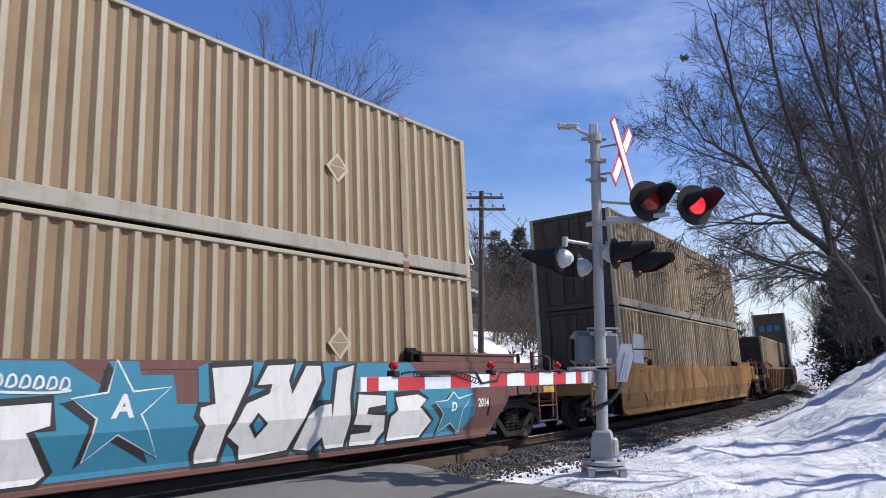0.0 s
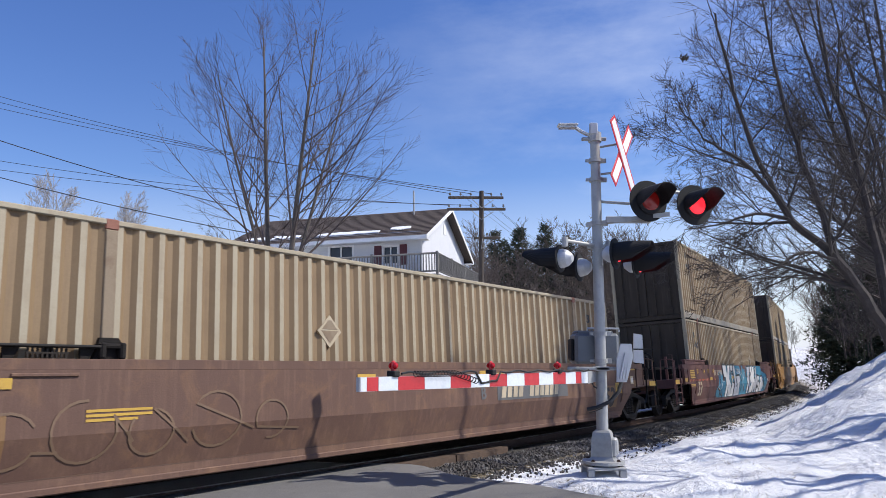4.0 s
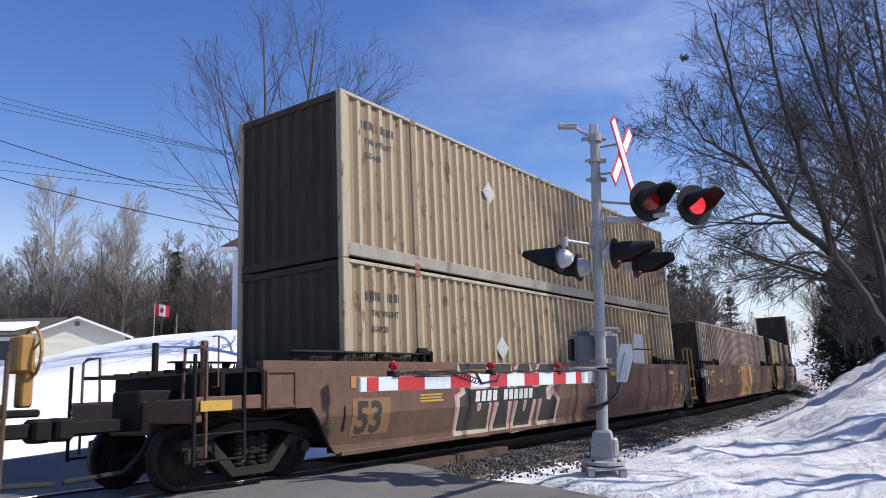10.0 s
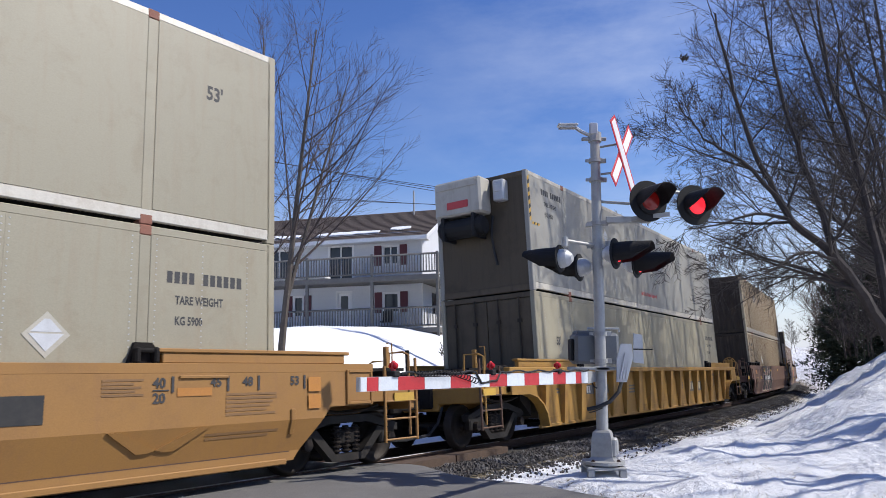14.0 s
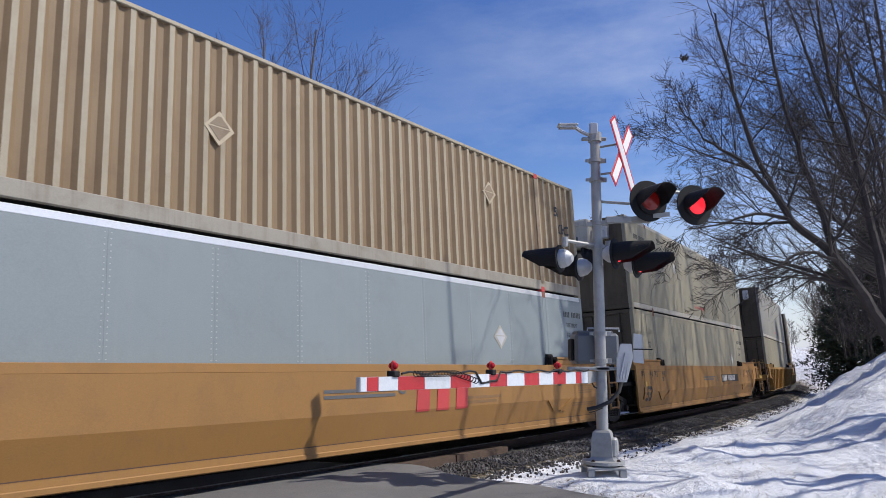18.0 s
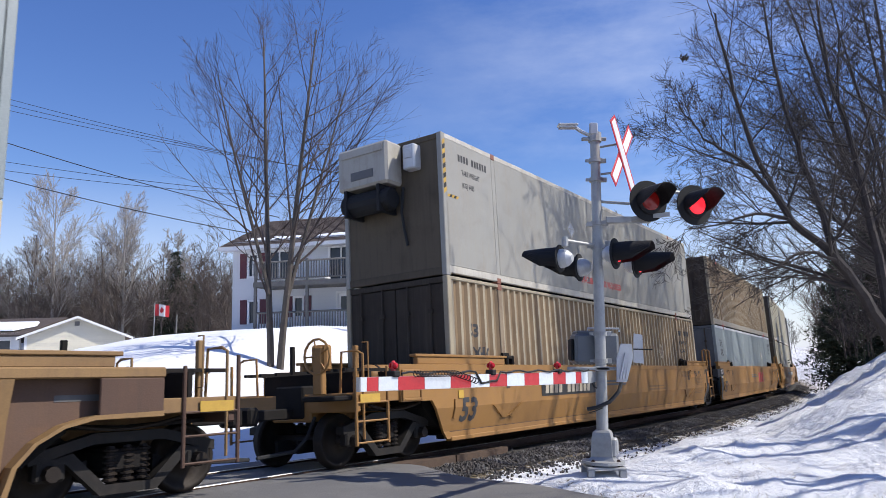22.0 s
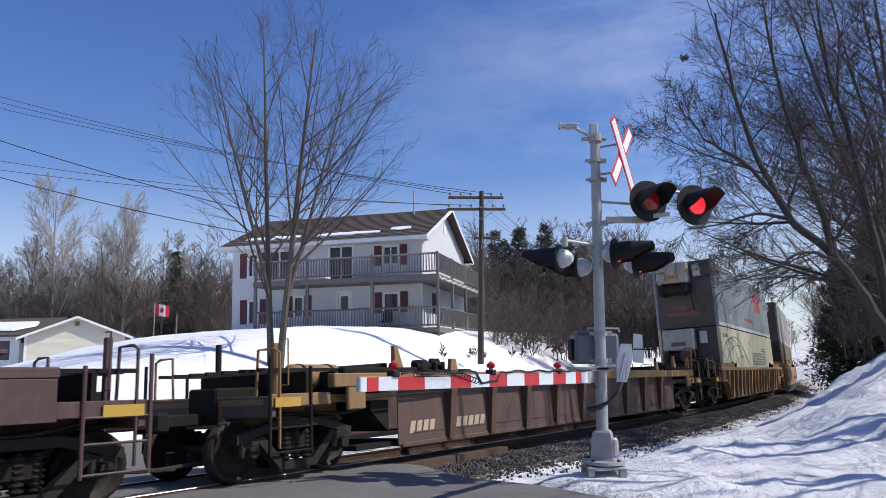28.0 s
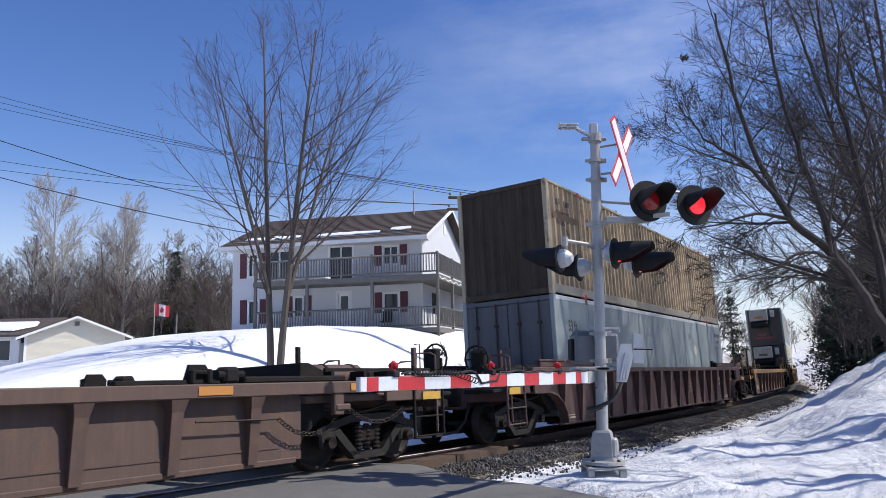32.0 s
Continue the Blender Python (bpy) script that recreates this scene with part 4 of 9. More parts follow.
def bogie(car, x, axle_gap=1.78):
    """A freight truck: two wheelsets, side frames, springs and bolster."""
    b = part("bogie", shared("bolster", lambda: Mesh().box(-0.25, 0.25, -1.05, 1.05, 0.36, 0.62, 0.04).box(-0.55, 0.55, -0.35, 0.35, 0.60, 0.74, 0.04), M["under"]), None, car, m=pose(x, 0, 0))
    for sg in (-1, 1):
        def frame_shape():
            o = [(-1.12, 0.36), (-1.12, 0.58), (-0.80, 0.66), (-0.42, 0.80), (0.42, 0.80), (0.80, 0.66), (1.12, 0.58), (1.12, 0.36), (0.68, 0.36), (0.58, 0.44), (0.30, 0.17), (-0.30, 0.17), (-0.58, 0.44), (-0.68, 0.36)]
            sh = Mesh()
            y0, y1 = sorted((sg * 0.92, sg * 1.08))
            # upper chord, lower chord and pedestals, leaving the spring opening free
            sh.prism([(-1.12, 0.52), (-0.80, 0.60), (-0.42, 0.70), (0.42, 0.70), (0.80, 0.60), (1.12, 0.52), (1.12, 0.64), (0.80, 0.72), (0.42, 0.82), (-0.42, 0.82), (-0.80, 0.72), (-1.12, 0.64)], y0, y1)
            sh.prism([(-0.34, 0.13), (0.34, 0.13), (0.80, 0.58), (0.66, 0.62), (0.28, 0.24), (-0.28, 0.24), (-0.66, 0.62), (-0.80, 0.58)], y0, y1)
            for q in (-1, 1):
                sh.box(q * 0.89 - 0.17, q * 0.89 + 0.17, y0, y1, 0.33, 0.60, 0.03)
            return sh
        part("side_frame", shared("sideframe%d" % sg, frame_shape, M["truckframe"]), None, b)
        for k in (-0.2, 0.0, 0.2):
            def spring():
                prof = [(0.045, 0.25)]
                for j in range(6):
                    z = 0.26 + j * 0.066
                    prof += [(0.055, z), (0.085, z + 0.012), (0.085, z + 0.03), (0.055, z + 0.042)]
                return Mesh().lathe(prof + [(0.045, 0.66)], pose(k, sg * 1.0, 0), 9)
            part("spring", shared("spring%d%.1f" % (sg, k), spring, M["wheelsteel"]), None, b)
        for q in (-1, 1):
            part("bearing_cap", shared("cap%d%d" % (sg, q), lambda: Mesh().tube((q * axle_gap / 2, sg * 1.06, 0.42), (q * axle_gap / 2, sg * 1.17, 0.42), 0.10, 0.085, 10), M["wheelsteel"]), None, b)
    for q in (-1, 1):
        # unseen dark beams and rods, added to block the bright ground behind
        part("brake_beam", shared("beam%d" % q, lambda: Mesh().prism([(q * 0.40, 0.26), (q * 0.52, 0.30), (q * 0.52, 0.48), (q * 0.40, 0.52)], -0.86, 0.86).box(min(q * 0.1, q * 0.5), max(q * 0.1, q * 0.5), -0.1, 0.1, 0.3, 0.46, 0.02), M["under"]), None, b)
        part("brake_rod", shared("brakerod%d" % q, lambda: Mesh().box(-1.3, 1.3, q * 0.24 - 0.03, q * 0.24 + 0.03, 0.24, 0.44, 0.02), M["under"]), None, b)
        def wheelset():
            sh = Mesh()
            turn = pose(0, 0, 0, 90)
            for sg in (-1, 1):
                prof = [(0.09, 0.0), (0.12, 0.0), (0.14, 0.03), (0.34, 0.05), (0.36, 0.0), (0.42, 0.0), (0.42, 0.10), (0.445, 0.115), (0.445, 0.14), (0.36, 0.14), (0.34, 0.09), (0.14, 0.10), (0.09, 0.12)]
                sh.lathe(prof, pose(0, -0.70 if sg < 0 else 0.70, 0, -90 if sg < 0 else 90) @ pose(0, 0, -0.14 + 0.07), 24)
            sh.tube((0, -0.98, 0), (0, 0.98, 0), 0.085, n=10)
            for k in range(3):
                a = k * 2.094
                sh.box(-0.03, 0.03, -0.72, -0.69, 0.2, 0.26, 0, Matrix.Rotation(a, 4, "Y"))
            return sh
        w = part("wheelset", shared("wheelset", wheelset, M["wheelsteel"], True), None, b, m=pose(q * axle_gap / 2, 0, 0.425))
        WHEELS.append((w, q * axle_gap / 2))
    return b


def side_outline(xw, z_top, ext, style, joints=(False, False)):
    """Lower outline of a well car's side, from one end to the other."""
    curve = [(-xw + 0.12 - 0.95 * (1 - math.cos(a)), 0.27 + 0.71 * math.sin(a)) for a in (1.45, 1.1, 0.75, 0.4, 0.0)] if style == "ribbed" else [(-xw - 0.62, 0.97), (-xw - 0.02, 0.27)]
    ends = []
    for joint in joints:
        if joint:
            ends.append([(-xw - 0.5, z_top), (-xw - 0.5, 0.83), (-xw - 0.02, 0.27)])
        else:
            ends.append([(-xw - ext, z_top), (-xw - ext, 0.98)] + curve)
    return ends[0] + [(-x, z) for x, z in reversed(ends[1])]


FOLDED_CARS = set()
FOLD, CREASE, TUCK = 0.82, 0.40, 0.13     # heights of the fold and of the crease, and how far the sheet goes in between them


def hug(ob):
    """Bends a mark or a strip along with the side sheet, whose lower part is folded inwards."""
    if ob.parent is None or ob.parent.name not in FOLDED_CARS:
        return ob
    low = ob.matrix_basis.translation.z
    if min(v.co.z for v in ob.data.vertices) + low > FOLD - 0.004:
        return ob
    me = ob.data = ob.data.copy()
    side = 1 if sum(v.co.y for v in me.vertices) / len(me.vertices) + ob.matrix_basis.translation.y < 0 else -1
    bm = bmesh.new()
    bm.from_mesh(me)
    for z in (FOLD, CREASE):
        bmesh.ops.bisect_plane(bm, geom=bm.verts[:] + bm.edges[:] + bm.faces[:], plane_co=(0, 0, z - low), plane_no=(0, 0, 1))
    for v in bm.verts:
        v.co.y += side * TUCK * min(1.0, max(0.0, (FOLD - low - v.co.z) / (FOLD - CREASE)))
    bm.to_mesh(me)
    bm.free()
    return ob


def rail_car(offset, colour, label, style="plain", half=11.85, front="coupler", rear="coupler", post_colour=None, top_colour=None, panel_colour=None, guide=True, top=1.66, dark_ends=(), xw=8.35, truck=9.7, post_at=8.12, posts=17, square=False, chord=0.12, fold=False):
    """A well car unit: sides, top chords, ends over the bogies, ladders, brake gear and couplings."""
    c = thing("well_car", label, "rail car", group="train of well cars")
    col = M[colour]
    pc = M[post_colour or colour]
    tcol = M[top_colour or colour]
    pan = M[panel_colour or colour]
    hw = 1.515 if style == "ribbed" else 1.47
    ext = 1.5
    if style == "ribbed" and top > 1.6:
        top = 1.54
    elif top > 1.65:
        top = 1.59 if colour == "carorange" else 1.63
    if square:
        ext = 1.7
    for sg in (-1, 1):
        y0, y1 = sorted((sg * (hw - 0.05), sg * hw))
        o = [(-xw, top - chord), (-xw, 0.27), (xw, 0.27), (xw, top - chord)] if square else side_outline(xw, top - chord, ext, style, (rear == "joint", front == "joint"))
        inset = 0.19 if style == "ribbed" else 0.0
        if style == "ribbed":
            y0, y1 = sorted((sg * (hw - 0.02), sg * hw))
        if fold:
            o = []
            FOLDED_CARS.add(c.name)
            for q in (-1, 1):
                side = [(q * (xw + 0.5), top - chord), (q * (xw + 0.5), FOLD)] if (front if q > 0 else rear) == "joint" else [(q * (xw + ext), top - chord), (q * (xw + ext), 0.97), (q * (xw + 0.62), 0.97), (q * (xw + 0.5), FOLD)]
                o += side if q < 0 else side[::-1]
            rows = ((xw + 0.5, 0.0, FOLD), (xw + 0.13, TUCK, CREASE), (xw + 0.02, TUCK, 0.27))
            low = [(k * x, sg * (hw - d - i), z) for i in (0.0, 0.05) for x, d, z in rows for k in (-1, 1)]
            part("lower_sheet", Mesh().add(low, [(0, 1, 3, 2), (2, 3, 5, 4), (8, 9, 7, 6), (10, 11, 9, 8), (0, 6, 7, 1), (4, 5, 11, 10), (0, 2, 8, 6), (2, 4, 10, 8), (1, 7, 9, 3), (3, 9, 11, 5)]), col, c)
        part("side_sheet", Mesh().prism(o, y0 - sg * inset, y1 - sg * inset), pan, c)
        ext_r, ext_f = 0.5 if rear == "joint" else ext, 0.5 if front == "joint" else ext
        proud = 0.012 if style == "ribbed" else 0.002
        part("top_chord", Mesh().box(-xw - ext_r - 0.02, xw + ext_f + 0.02, min(sg * (hw - 0.14), sg * (hw + proud)), max(sg * (hw - 0.14), sg * (hw + proud)), top - chord, top, 0.015 if style == "ribbed" else 0.004), tcol, c)
        bo = hw - 0.115 if fold else hw - 0.17 if style == "ribbed" else hw + 0.012
        part("bottom_chord", Mesh().box(-xw + 0.1, xw - 0.1, min(sg * (hw - 0.25), sg * bo), max(sg * (hw - 0.25), sg * bo), 0.22, 0.30, 0.012), col, c)
        if style == "ribbed":
            n = posts
            for i in range(n):
                x = post_at * (2 * i / (n - 1) - 1)
                wide = 0.12 if abs(abs(x) - 6.09) < 0.1 and not square else 0.07
                sh, lean = Mesh(), []
                for z, w, out in ((0.27, wide, 0.07), (1.0, wide + 0.012, 0.15), (top - chord, wide + 0.045, 0.195)):
                    lean += [(x - w, sg * (hw - 0.19), z), (x + w, sg * (hw - 0.19), z), (x + w, sg * (hw - 0.19 + out), z), (x - w, sg * (hw - 0.19 + out), z)]
                sh.add(lean, [(k + a, k + (a + 1) % 4, k + 4 + (a + 1) % 4, k + 4 + a) for k in (0, 4) for a in range(4)] + [(3, 2, 1, 0), (8, 9, 10, 11)])
                part("side_post", sh, pc, c)
            part("weld_seam", Mesh().box(-xw + 0.4, xw - 0.4, min(sg * (hw - 0.19), sg * (hw - 0.178)), max(sg * (hw - 0.19), sg * (hw - 0.178)), 0.44, 0.462), pc, c)
            for q in (() if square else (-1, 1)):
                arc = [(q * (xw - 0.12 + 0.95 * (1 - math.cos(a))), 0.27 + 0.71 * math.sin(a)) for a in (0.0, 0.4, 0.75, 1.1, 1.45)] + [(q * (xw + ext), 0.98)]
                outer = [(x + q * 0.01 - q * 0.07 * (1 - k / 5), z + 0.06 * k / 5) for k, (x, z) in enumerate(arc)]
                part("end_flange", Mesh().prism(arc + outer[::-1], min(sg * (hw - 0.185), sg * (hw + 0.02)), max(sg * (hw - 0.185), sg * (hw + 0.02))), pc, c)
                part("jacking_pad", Mesh().box(min(q * (xw + 0.75), q * (xw + ext)), max(q * (xw + 0.75), q * (xw + ext)), min(sg * (hw - 0.03), sg * (hw + 0.015)), max(sg * (hw - 0.03), sg * (hw + 0.015)), 0.98, top - 0.121, 0.01), col, c)
        else:
            part("fold_line", Mesh().box(-xw + 0.05, xw - 0.05, min(sg * (hw - TUCK), sg * (hw - TUCK + 0.003)), max(sg * (hw - TUCK), sg * (hw - TUCK + 0.003)), CREASE - 0.012, CREASE), M["carumber"], c)
            for q in (-1, 1):
                if (front if q > 0 else rear) == "coupler":
                    ya, yb = sorted((sg * hw, sg * (hw + 0.035)))
                    box = Mesh()
                    for x0, x1, z0, z1 in ((9.28, 9.325, 0.985, 1.50), (9.785, 9.83, 0.985, 1.50), (9.325, 9.785, 0.985, 1.03), (9.325, 9.785, 1.455, 1.50)):
                        box.box(min(q * x0, q * x1), max(q * x0, q * x1), ya, yb, z0, z1, 0.008)
                    eb = part("end_box", box, col, c)
                    part("box_plate", Mesh().box(min(q * 9.33, q * 9.78), max(q * 9.33, q * 9.78), min(sg * hw, sg * (hw + 0.012)), max(sg * hw, sg * (hw + 0.012)), 1.035, 1.45), M["decaldark"] if q in dark_ends else col, eb)
                for x0, x1, z0, z1 in () if colour != "carorange" else ((5.63, 6.15, 0.81, 0.55), (6.94, 6.35, 0.81, 0.55)):
                    ya, yb = sorted((sg * hw, sg * (hw + 0.028)))
                    hug(part("stiffener", Mesh().prism([(q * x0, z0), (q * (x0 + (0.16 if x0 < 6 else -0.16)), z0), (q * (x1 + (0.1 if x0 < 6 else -0.1)), z1 + 0.03), (q * x1, z1), (q * (x1 - (0.14 if x0 < 6 else -0.14)), z1)], ya, yb), col, c))
                hug(part("stiffener", Mesh().box(min(q * 8.22, q * 8.3), max(q * 8.22, q * 8.3), min(sg * hw, sg * (hw + 0.03)), max(sg * hw, sg * (hw + 0.03)), 0.62, 0.97, 0.01), col, c))
                part("ledge", Mesh().box(min(q * 6.5, q * 7.2), max(q * 6.5, q * 7.2), min(sg * hw, sg * (hw + 0.025)), max(sg * hw, sg * (hw + 0.025)), top - 0.19, top - 0.15, 0.008), col, c)
            if dark_ends:
                for q in dark_ends:
                    ya, yb = sorted((sg * hw, sg * (hw + 0.012)))
                    joint = (front if q > 0 else rear) == "joint"
                    edge = [(q * (xw + 0.495), 1.46), (q * (xw + 0.495), FOLD)] if joint else [(q * (xw + ext), 1.46), (q * (xw + ext), 0.985), (q * (xw + 0.61), 0.985), (q * (xw + 0.49), FOLD)]
                    hug(part("end_panel", Mesh().prism(edge + [(q * (xw + 0.13), CREASE), (q * (xw + 0.02), 0.275), (q * (xw - 0.1), 0.275), (q * (xw + 0.08), FOLD), (q * (xw + 0.08), 1.46)], min(sg * hw, sg * (hw + 0.0025)), max(sg * hw, sg * (hw + 0.0025))), M["decaldark"], c, "dark painted end panel"))
                    if joint and q < 0:
                        part("end_box", Mesh().box(-xw - 1.05, -xw - 0.5, min(sg * (hw - 0.2), sg * (hw + 0.003)), max(sg * (hw - 0.2), sg * (hw + 0.003)), 1.16, 1.47, 0.012), M["decaldark"], c, "dark end box")
        if guide:
            for q in (-1, 1):
                a, b = sorted((q * (8.9 if (front if q > 0 else rear) == "joint" else 9.3), q * 6.3))
                if colour == "carbrown":
                    part("guide_rail", Mesh().box(a - 0.05, b + 0.05, min(sg * 1.30, sg * 1.46), max(sg * 1.30, sg * 1.46), top + 0.125, top + 0.155, 0.008), M["truckframe"], c, "thin dark guide plate")
                    for i in range(7):
                        xx = a + 0.1 + (b - a - 0.2) * i / 6
                        part("guide_bracket", shared("guidebracket%d%d" % (sg, i % 2), lambda: Mesh().prism([(-0.05, 0.0), (0.05, 0.0), (0.05 if i % 2 else 0.12, 0.127), (-0.05, 0.127)], min(sg * 1.34, sg * 1.38), max(sg * 1.34, sg * 1.38)), M["under"]), None, c, m=pose(xx, 0, top))
                    for i in range(3):
                        xx = a + (b - a) * (0.12 + 0.3 * i)
                        grate = Mesh()
                        for k in range(9):
                            grate.box(xx + 0.05 * k, xx + 0.05 * k + 0.022, min(sg * 1.395, sg * 1.41), max(sg * 1.395, sg * 1.41), top + 0.012, top + 0.12)
                        part("step_grating", grate.box(xx - 0.01, xx + 0.44, min(sg * 1.394, sg * 1.412), max(sg * 1.394, sg * 1.412), top + 0.055, top + 0.075), M["wheelsteel"], c)
                    continue
                part("guide_rail", Mesh().box(a, b, min(sg * 1.33, sg * 1.43), max(sg * 1.33, sg * 1.43), top + 0.0, top + 0.13, 0.012).box(a - 0.08, b + 0.08, min(sg * 1.31, sg * 1.455), max(sg * 1.31, sg * 1.455), top + 0.13, top + 0.18, 0.01), tcol, c)
        for x in (-6.1, 6.1):
            part("stacking_bracket", Mesh().prism([(x - 0.2, top), (x + 0.17, top), (x + 0.17, top + 0.16), (x + 0.1, top + 0.25), (x - 0.12, top + 0.25), (x - 0.16, top + 0.12)], min(sg * 1.30, sg * 1.36), max(sg * 1.30, sg * 1.36)).box(x - 0.16, x - 0.09, min(sg * 1.36, sg * 1.47), max(sg * 1.36, sg * 1.47), top, top + 0.19, 0.02).box(x + 0.08, x + 0.15, min(sg * 1.36, sg * 1.47), max(sg * 1.36, sg * 1.47), top, top + 0.19, 0.02).tube((x - 0.15, sg * 1.42, top + 0.15), (x + 0.15, sg * 1.42, top + 0.15), 0.03, n=8), M["under"], c)
        if not guide:
            for q in (-1, 1):
                part("guide_bar", Mesh().box(min(q * 5.0, q * 6.4), max(q * 5.0, q * 6.4), min(sg * 1.30, sg * 1.40), max(sg * 1.30, sg * 1.40), top, top + 0.06, 0.01), M["under"], c)
                part("guide_rail", Mesh().box(min(q * 6.75, q * 8.6), max(q * 6.75, q * 8.6), min(sg * 1.28, sg * 1.44), max(sg * 1.28, sg * 1.44), top, top + (0.09 if square else 0.2), 0.02), M["under"] if square else tcol, c)
                part("clamp", Mesh().box(q * 6.55 - 0.12, q * 6.55 + 0.12, min(sg * 1.2, sg * 1.46), max(sg * 1.2, sg * 1.46), top, top + 0.22, 0.04).tube((q * 6.55 - 0.2, sg * 1.4, top + 0.12), (q * 6.55 + 0.2, sg * 1.4, top + 0.12), 0.05, n=8), M["under"], c)
    for q in (-1, 1):
        end = front if q > 0 else rear
        x_end = half - 0.95 if end == "coupler" else 9.6
        a, b = sorted((q * (xw + 0.1), q * x_end))
        part("end_platform", Mesh().box(a, b, -1.30, 1.30, 1.02, 1.14, 0.02).box(a, b, -0.45, 0.45, 0.72, 1.03, 0.03), M["under"] if end == "joint" else tcol if style == "ribbed" else col, c)
        part("end_bulkhead", Mesh().prism([(q * (xw + 0.1), 0.5), (q * (xw + 0.55), 0.85), (q * (xw + 0.55), 1.5), (q * (xw + 0.25), 1.62), (q * (xw + 0.1), 1.62)], -1.2, 1.2), M["under"], c)
        if end == "coupler":
            part("end_sill", Mesh().box(min(q * (x_end - 0.12), q * x_end), max(q * (x_end - 0.12), q * x_end), -1.42, 1.42, 0.86, 1.16, 0.02), col, c)
            for sg in (-1, 1):
                fx = q * (x_end - 0.15)
                part("corner_handrail", Mesh().pipe([(fx, sg * 1.44, 0.45), (fx, sg * 1.44, 1.75), (fx, sg * 1.32, 1.80), (fx, sg * 1.0, 1.8), (fx, sg * 0.96, 1.14)], 0.022), tcol, c)
                lcol = M["carumber"] if colour in ("caryellow", "carumber") else M["under"] if q in dark_ends or colour in ("carbrown", "cardark") else col
                for xx, zt in ((x_end + 0.02, 1.7), (x_end - 0.74, 1.56)):
                    part("ladder_stile", Mesh().tube((q * xx, sg * 1.44, 0.36), (q * xx, sg * 1.44, zt), 0.026, n=8), lcol, c)
                for zz in (0.40, 0.72, 1.0):
                    part("ladder_rung", Mesh().tube((q * (x_end + 0.02), sg * 1.44, zz), (q * (x_end - 0.74), sg * 1.44, zz), 0.017, n=6), lcol, c)
                part("platform_side", Mesh().box(min(q * (xw + ext), q * x_end), max(q * (xw + ext), q * x_end), min(sg * 1.36, sg * 1.43), max(sg * 1.36, sg * 1.43), 1.0, 1.18, 0.01), tcol if style == "ribbed" else col, c)
                part("reflector_plate", Mesh().box(min(q * (x_end - 0.06), q * (x_end - 0.53)), max(q * (x_end - 0.06), q * (x_end - 0.53)), sg * 1.452 - 0.008, sg * 1.452 + 0.008, 1.0, 1.13), M["decalyellow"], c, "yellow reflective plate")
            walkway = Mesh()
            for i in range(7):
                walkway.box(min(q * (xw + 0.6), q * x_end), max(q * (xw + 0.6), q * x_end), -1.2 + i * 0.38, -1.2 + i * 0.38 + 0.06, 1.49, 1.54)
            for k in (0.7, 1.4, 2.0):
                walkway.box(q * (xw + k) - 0.03, q * (xw + k) + 0.03, -1.25, 1.2, 1.14, 1.49)
            part("walkway_grating", walkway, M["under"], c)
            for k, (sx, sy) in enumerate(((0.35, -1.12), (1.1, 1.1))):
                part("end_stanchion", Mesh().box(q * (x_end - sx) - 0.04, q * (x_end - sx) + 0.04, sy - 0.04, sy + 0.04, 1.14, 1.9 + 0.15 * (k % 2), 0.01), M["under"] if k else tcol, c)
            part("grab_iron", Mesh().pipe([(q * (x_end - 0.42), -1.2, 1.3), (q * (x_end - 0.42), -1.32, 1.3), (q * (x_end - 0.42), -1.32, 1.95), (q * (x_end - 0.42), -1.2, 1.95)], 0.012), tcol, c)
            part("centre_sill", Mesh().box(min(q * (xw + 0.3), q * (half - 0.9)), max(q * (xw + 0.3), q * (half - 0.9)), -0.32, 0.32, 0.78, 1.3, 0.03), M["under"], c)
            part("brake_pipe", Mesh().pipe([(q * (xw + 0.4), -1.0, 0.92), (q * (xw + 1.2), -1.05, 0.86), (q * (x_end - 0.2), -1.0, 0.9)], 0.03), M["under"], c)
            part("draft_chain", Mesh().pipe([(q * (xw + 0.5 + 0.12 * i), -1.15, 0.95 - 0.10 * math.sin(math.pi * i / 12)) for i in range(13)], 0.022, 5), M["wheelsteel"], c)
            part("coupler", Mesh().box(min(q * (half - 1.2), q * half), max(q * (half - 1.2), q * half), -0.09, 0.09, 0.78, 0.95, 0.02).box(min(q * (half - 0.16), q * (half + 0.06)), max(q * (half - 0.16), q * (half + 0.06)), -0.17, 0.17, 0.72, 1.0, 0.04), M["under"], c)
            part("air_hose", Mesh().pipe([(q * (x_end - 0.05), -0.5, 0.8), (q * (x_end + 0.1), -0.48, 0.5), (q * (x_end + 0.3), -0.4, 0.3), (q * (half + 0.04), -0.33, 0.26)], 0.03), M["rubber"], c)
            bogie(c, q * truck)
        elif q < 0:
            bogie(c, q * 9.87)
            for xx in (10.4, 10.98):
                part("corner_handrail", Mesh().pipe([(q * xx, -1.42, 0.45), (q * xx, -1.42, 2.15), (q * xx, -1.36, 2.2), (q * xx, -1.28, 2.15), (q * xx, -1.28, 1.6)], 0.03), M["caryellow"] if colour == "carbrown" else col, c)
            for zz in (0.5, 0.82, 1.14):
                part("ladder_rung", Mesh().box(q * 10.98, q * 10.4, -1.44, -1.40, zz - 0.02, zz + 0.02), M["caryellow"] if colour == "carbrown" else col, c)
    fl = Mesh()
    for i in range(6):
        x = -7.0 + i * 2.8
        fl.box(x - 0.12, x + 0.12, -1.26, 1.26, 0.24, 0.36, 0.01)
    part("well_floor", fl.box(-8.1, 8.1, -1.2, -0.9, 0.25, 0.33).box(-8.1, 8.1, 0.9, 1.2, 0.25, 0.33), M["under"], c)
    MOVERS.append((c, offset, 0.0))
    return c


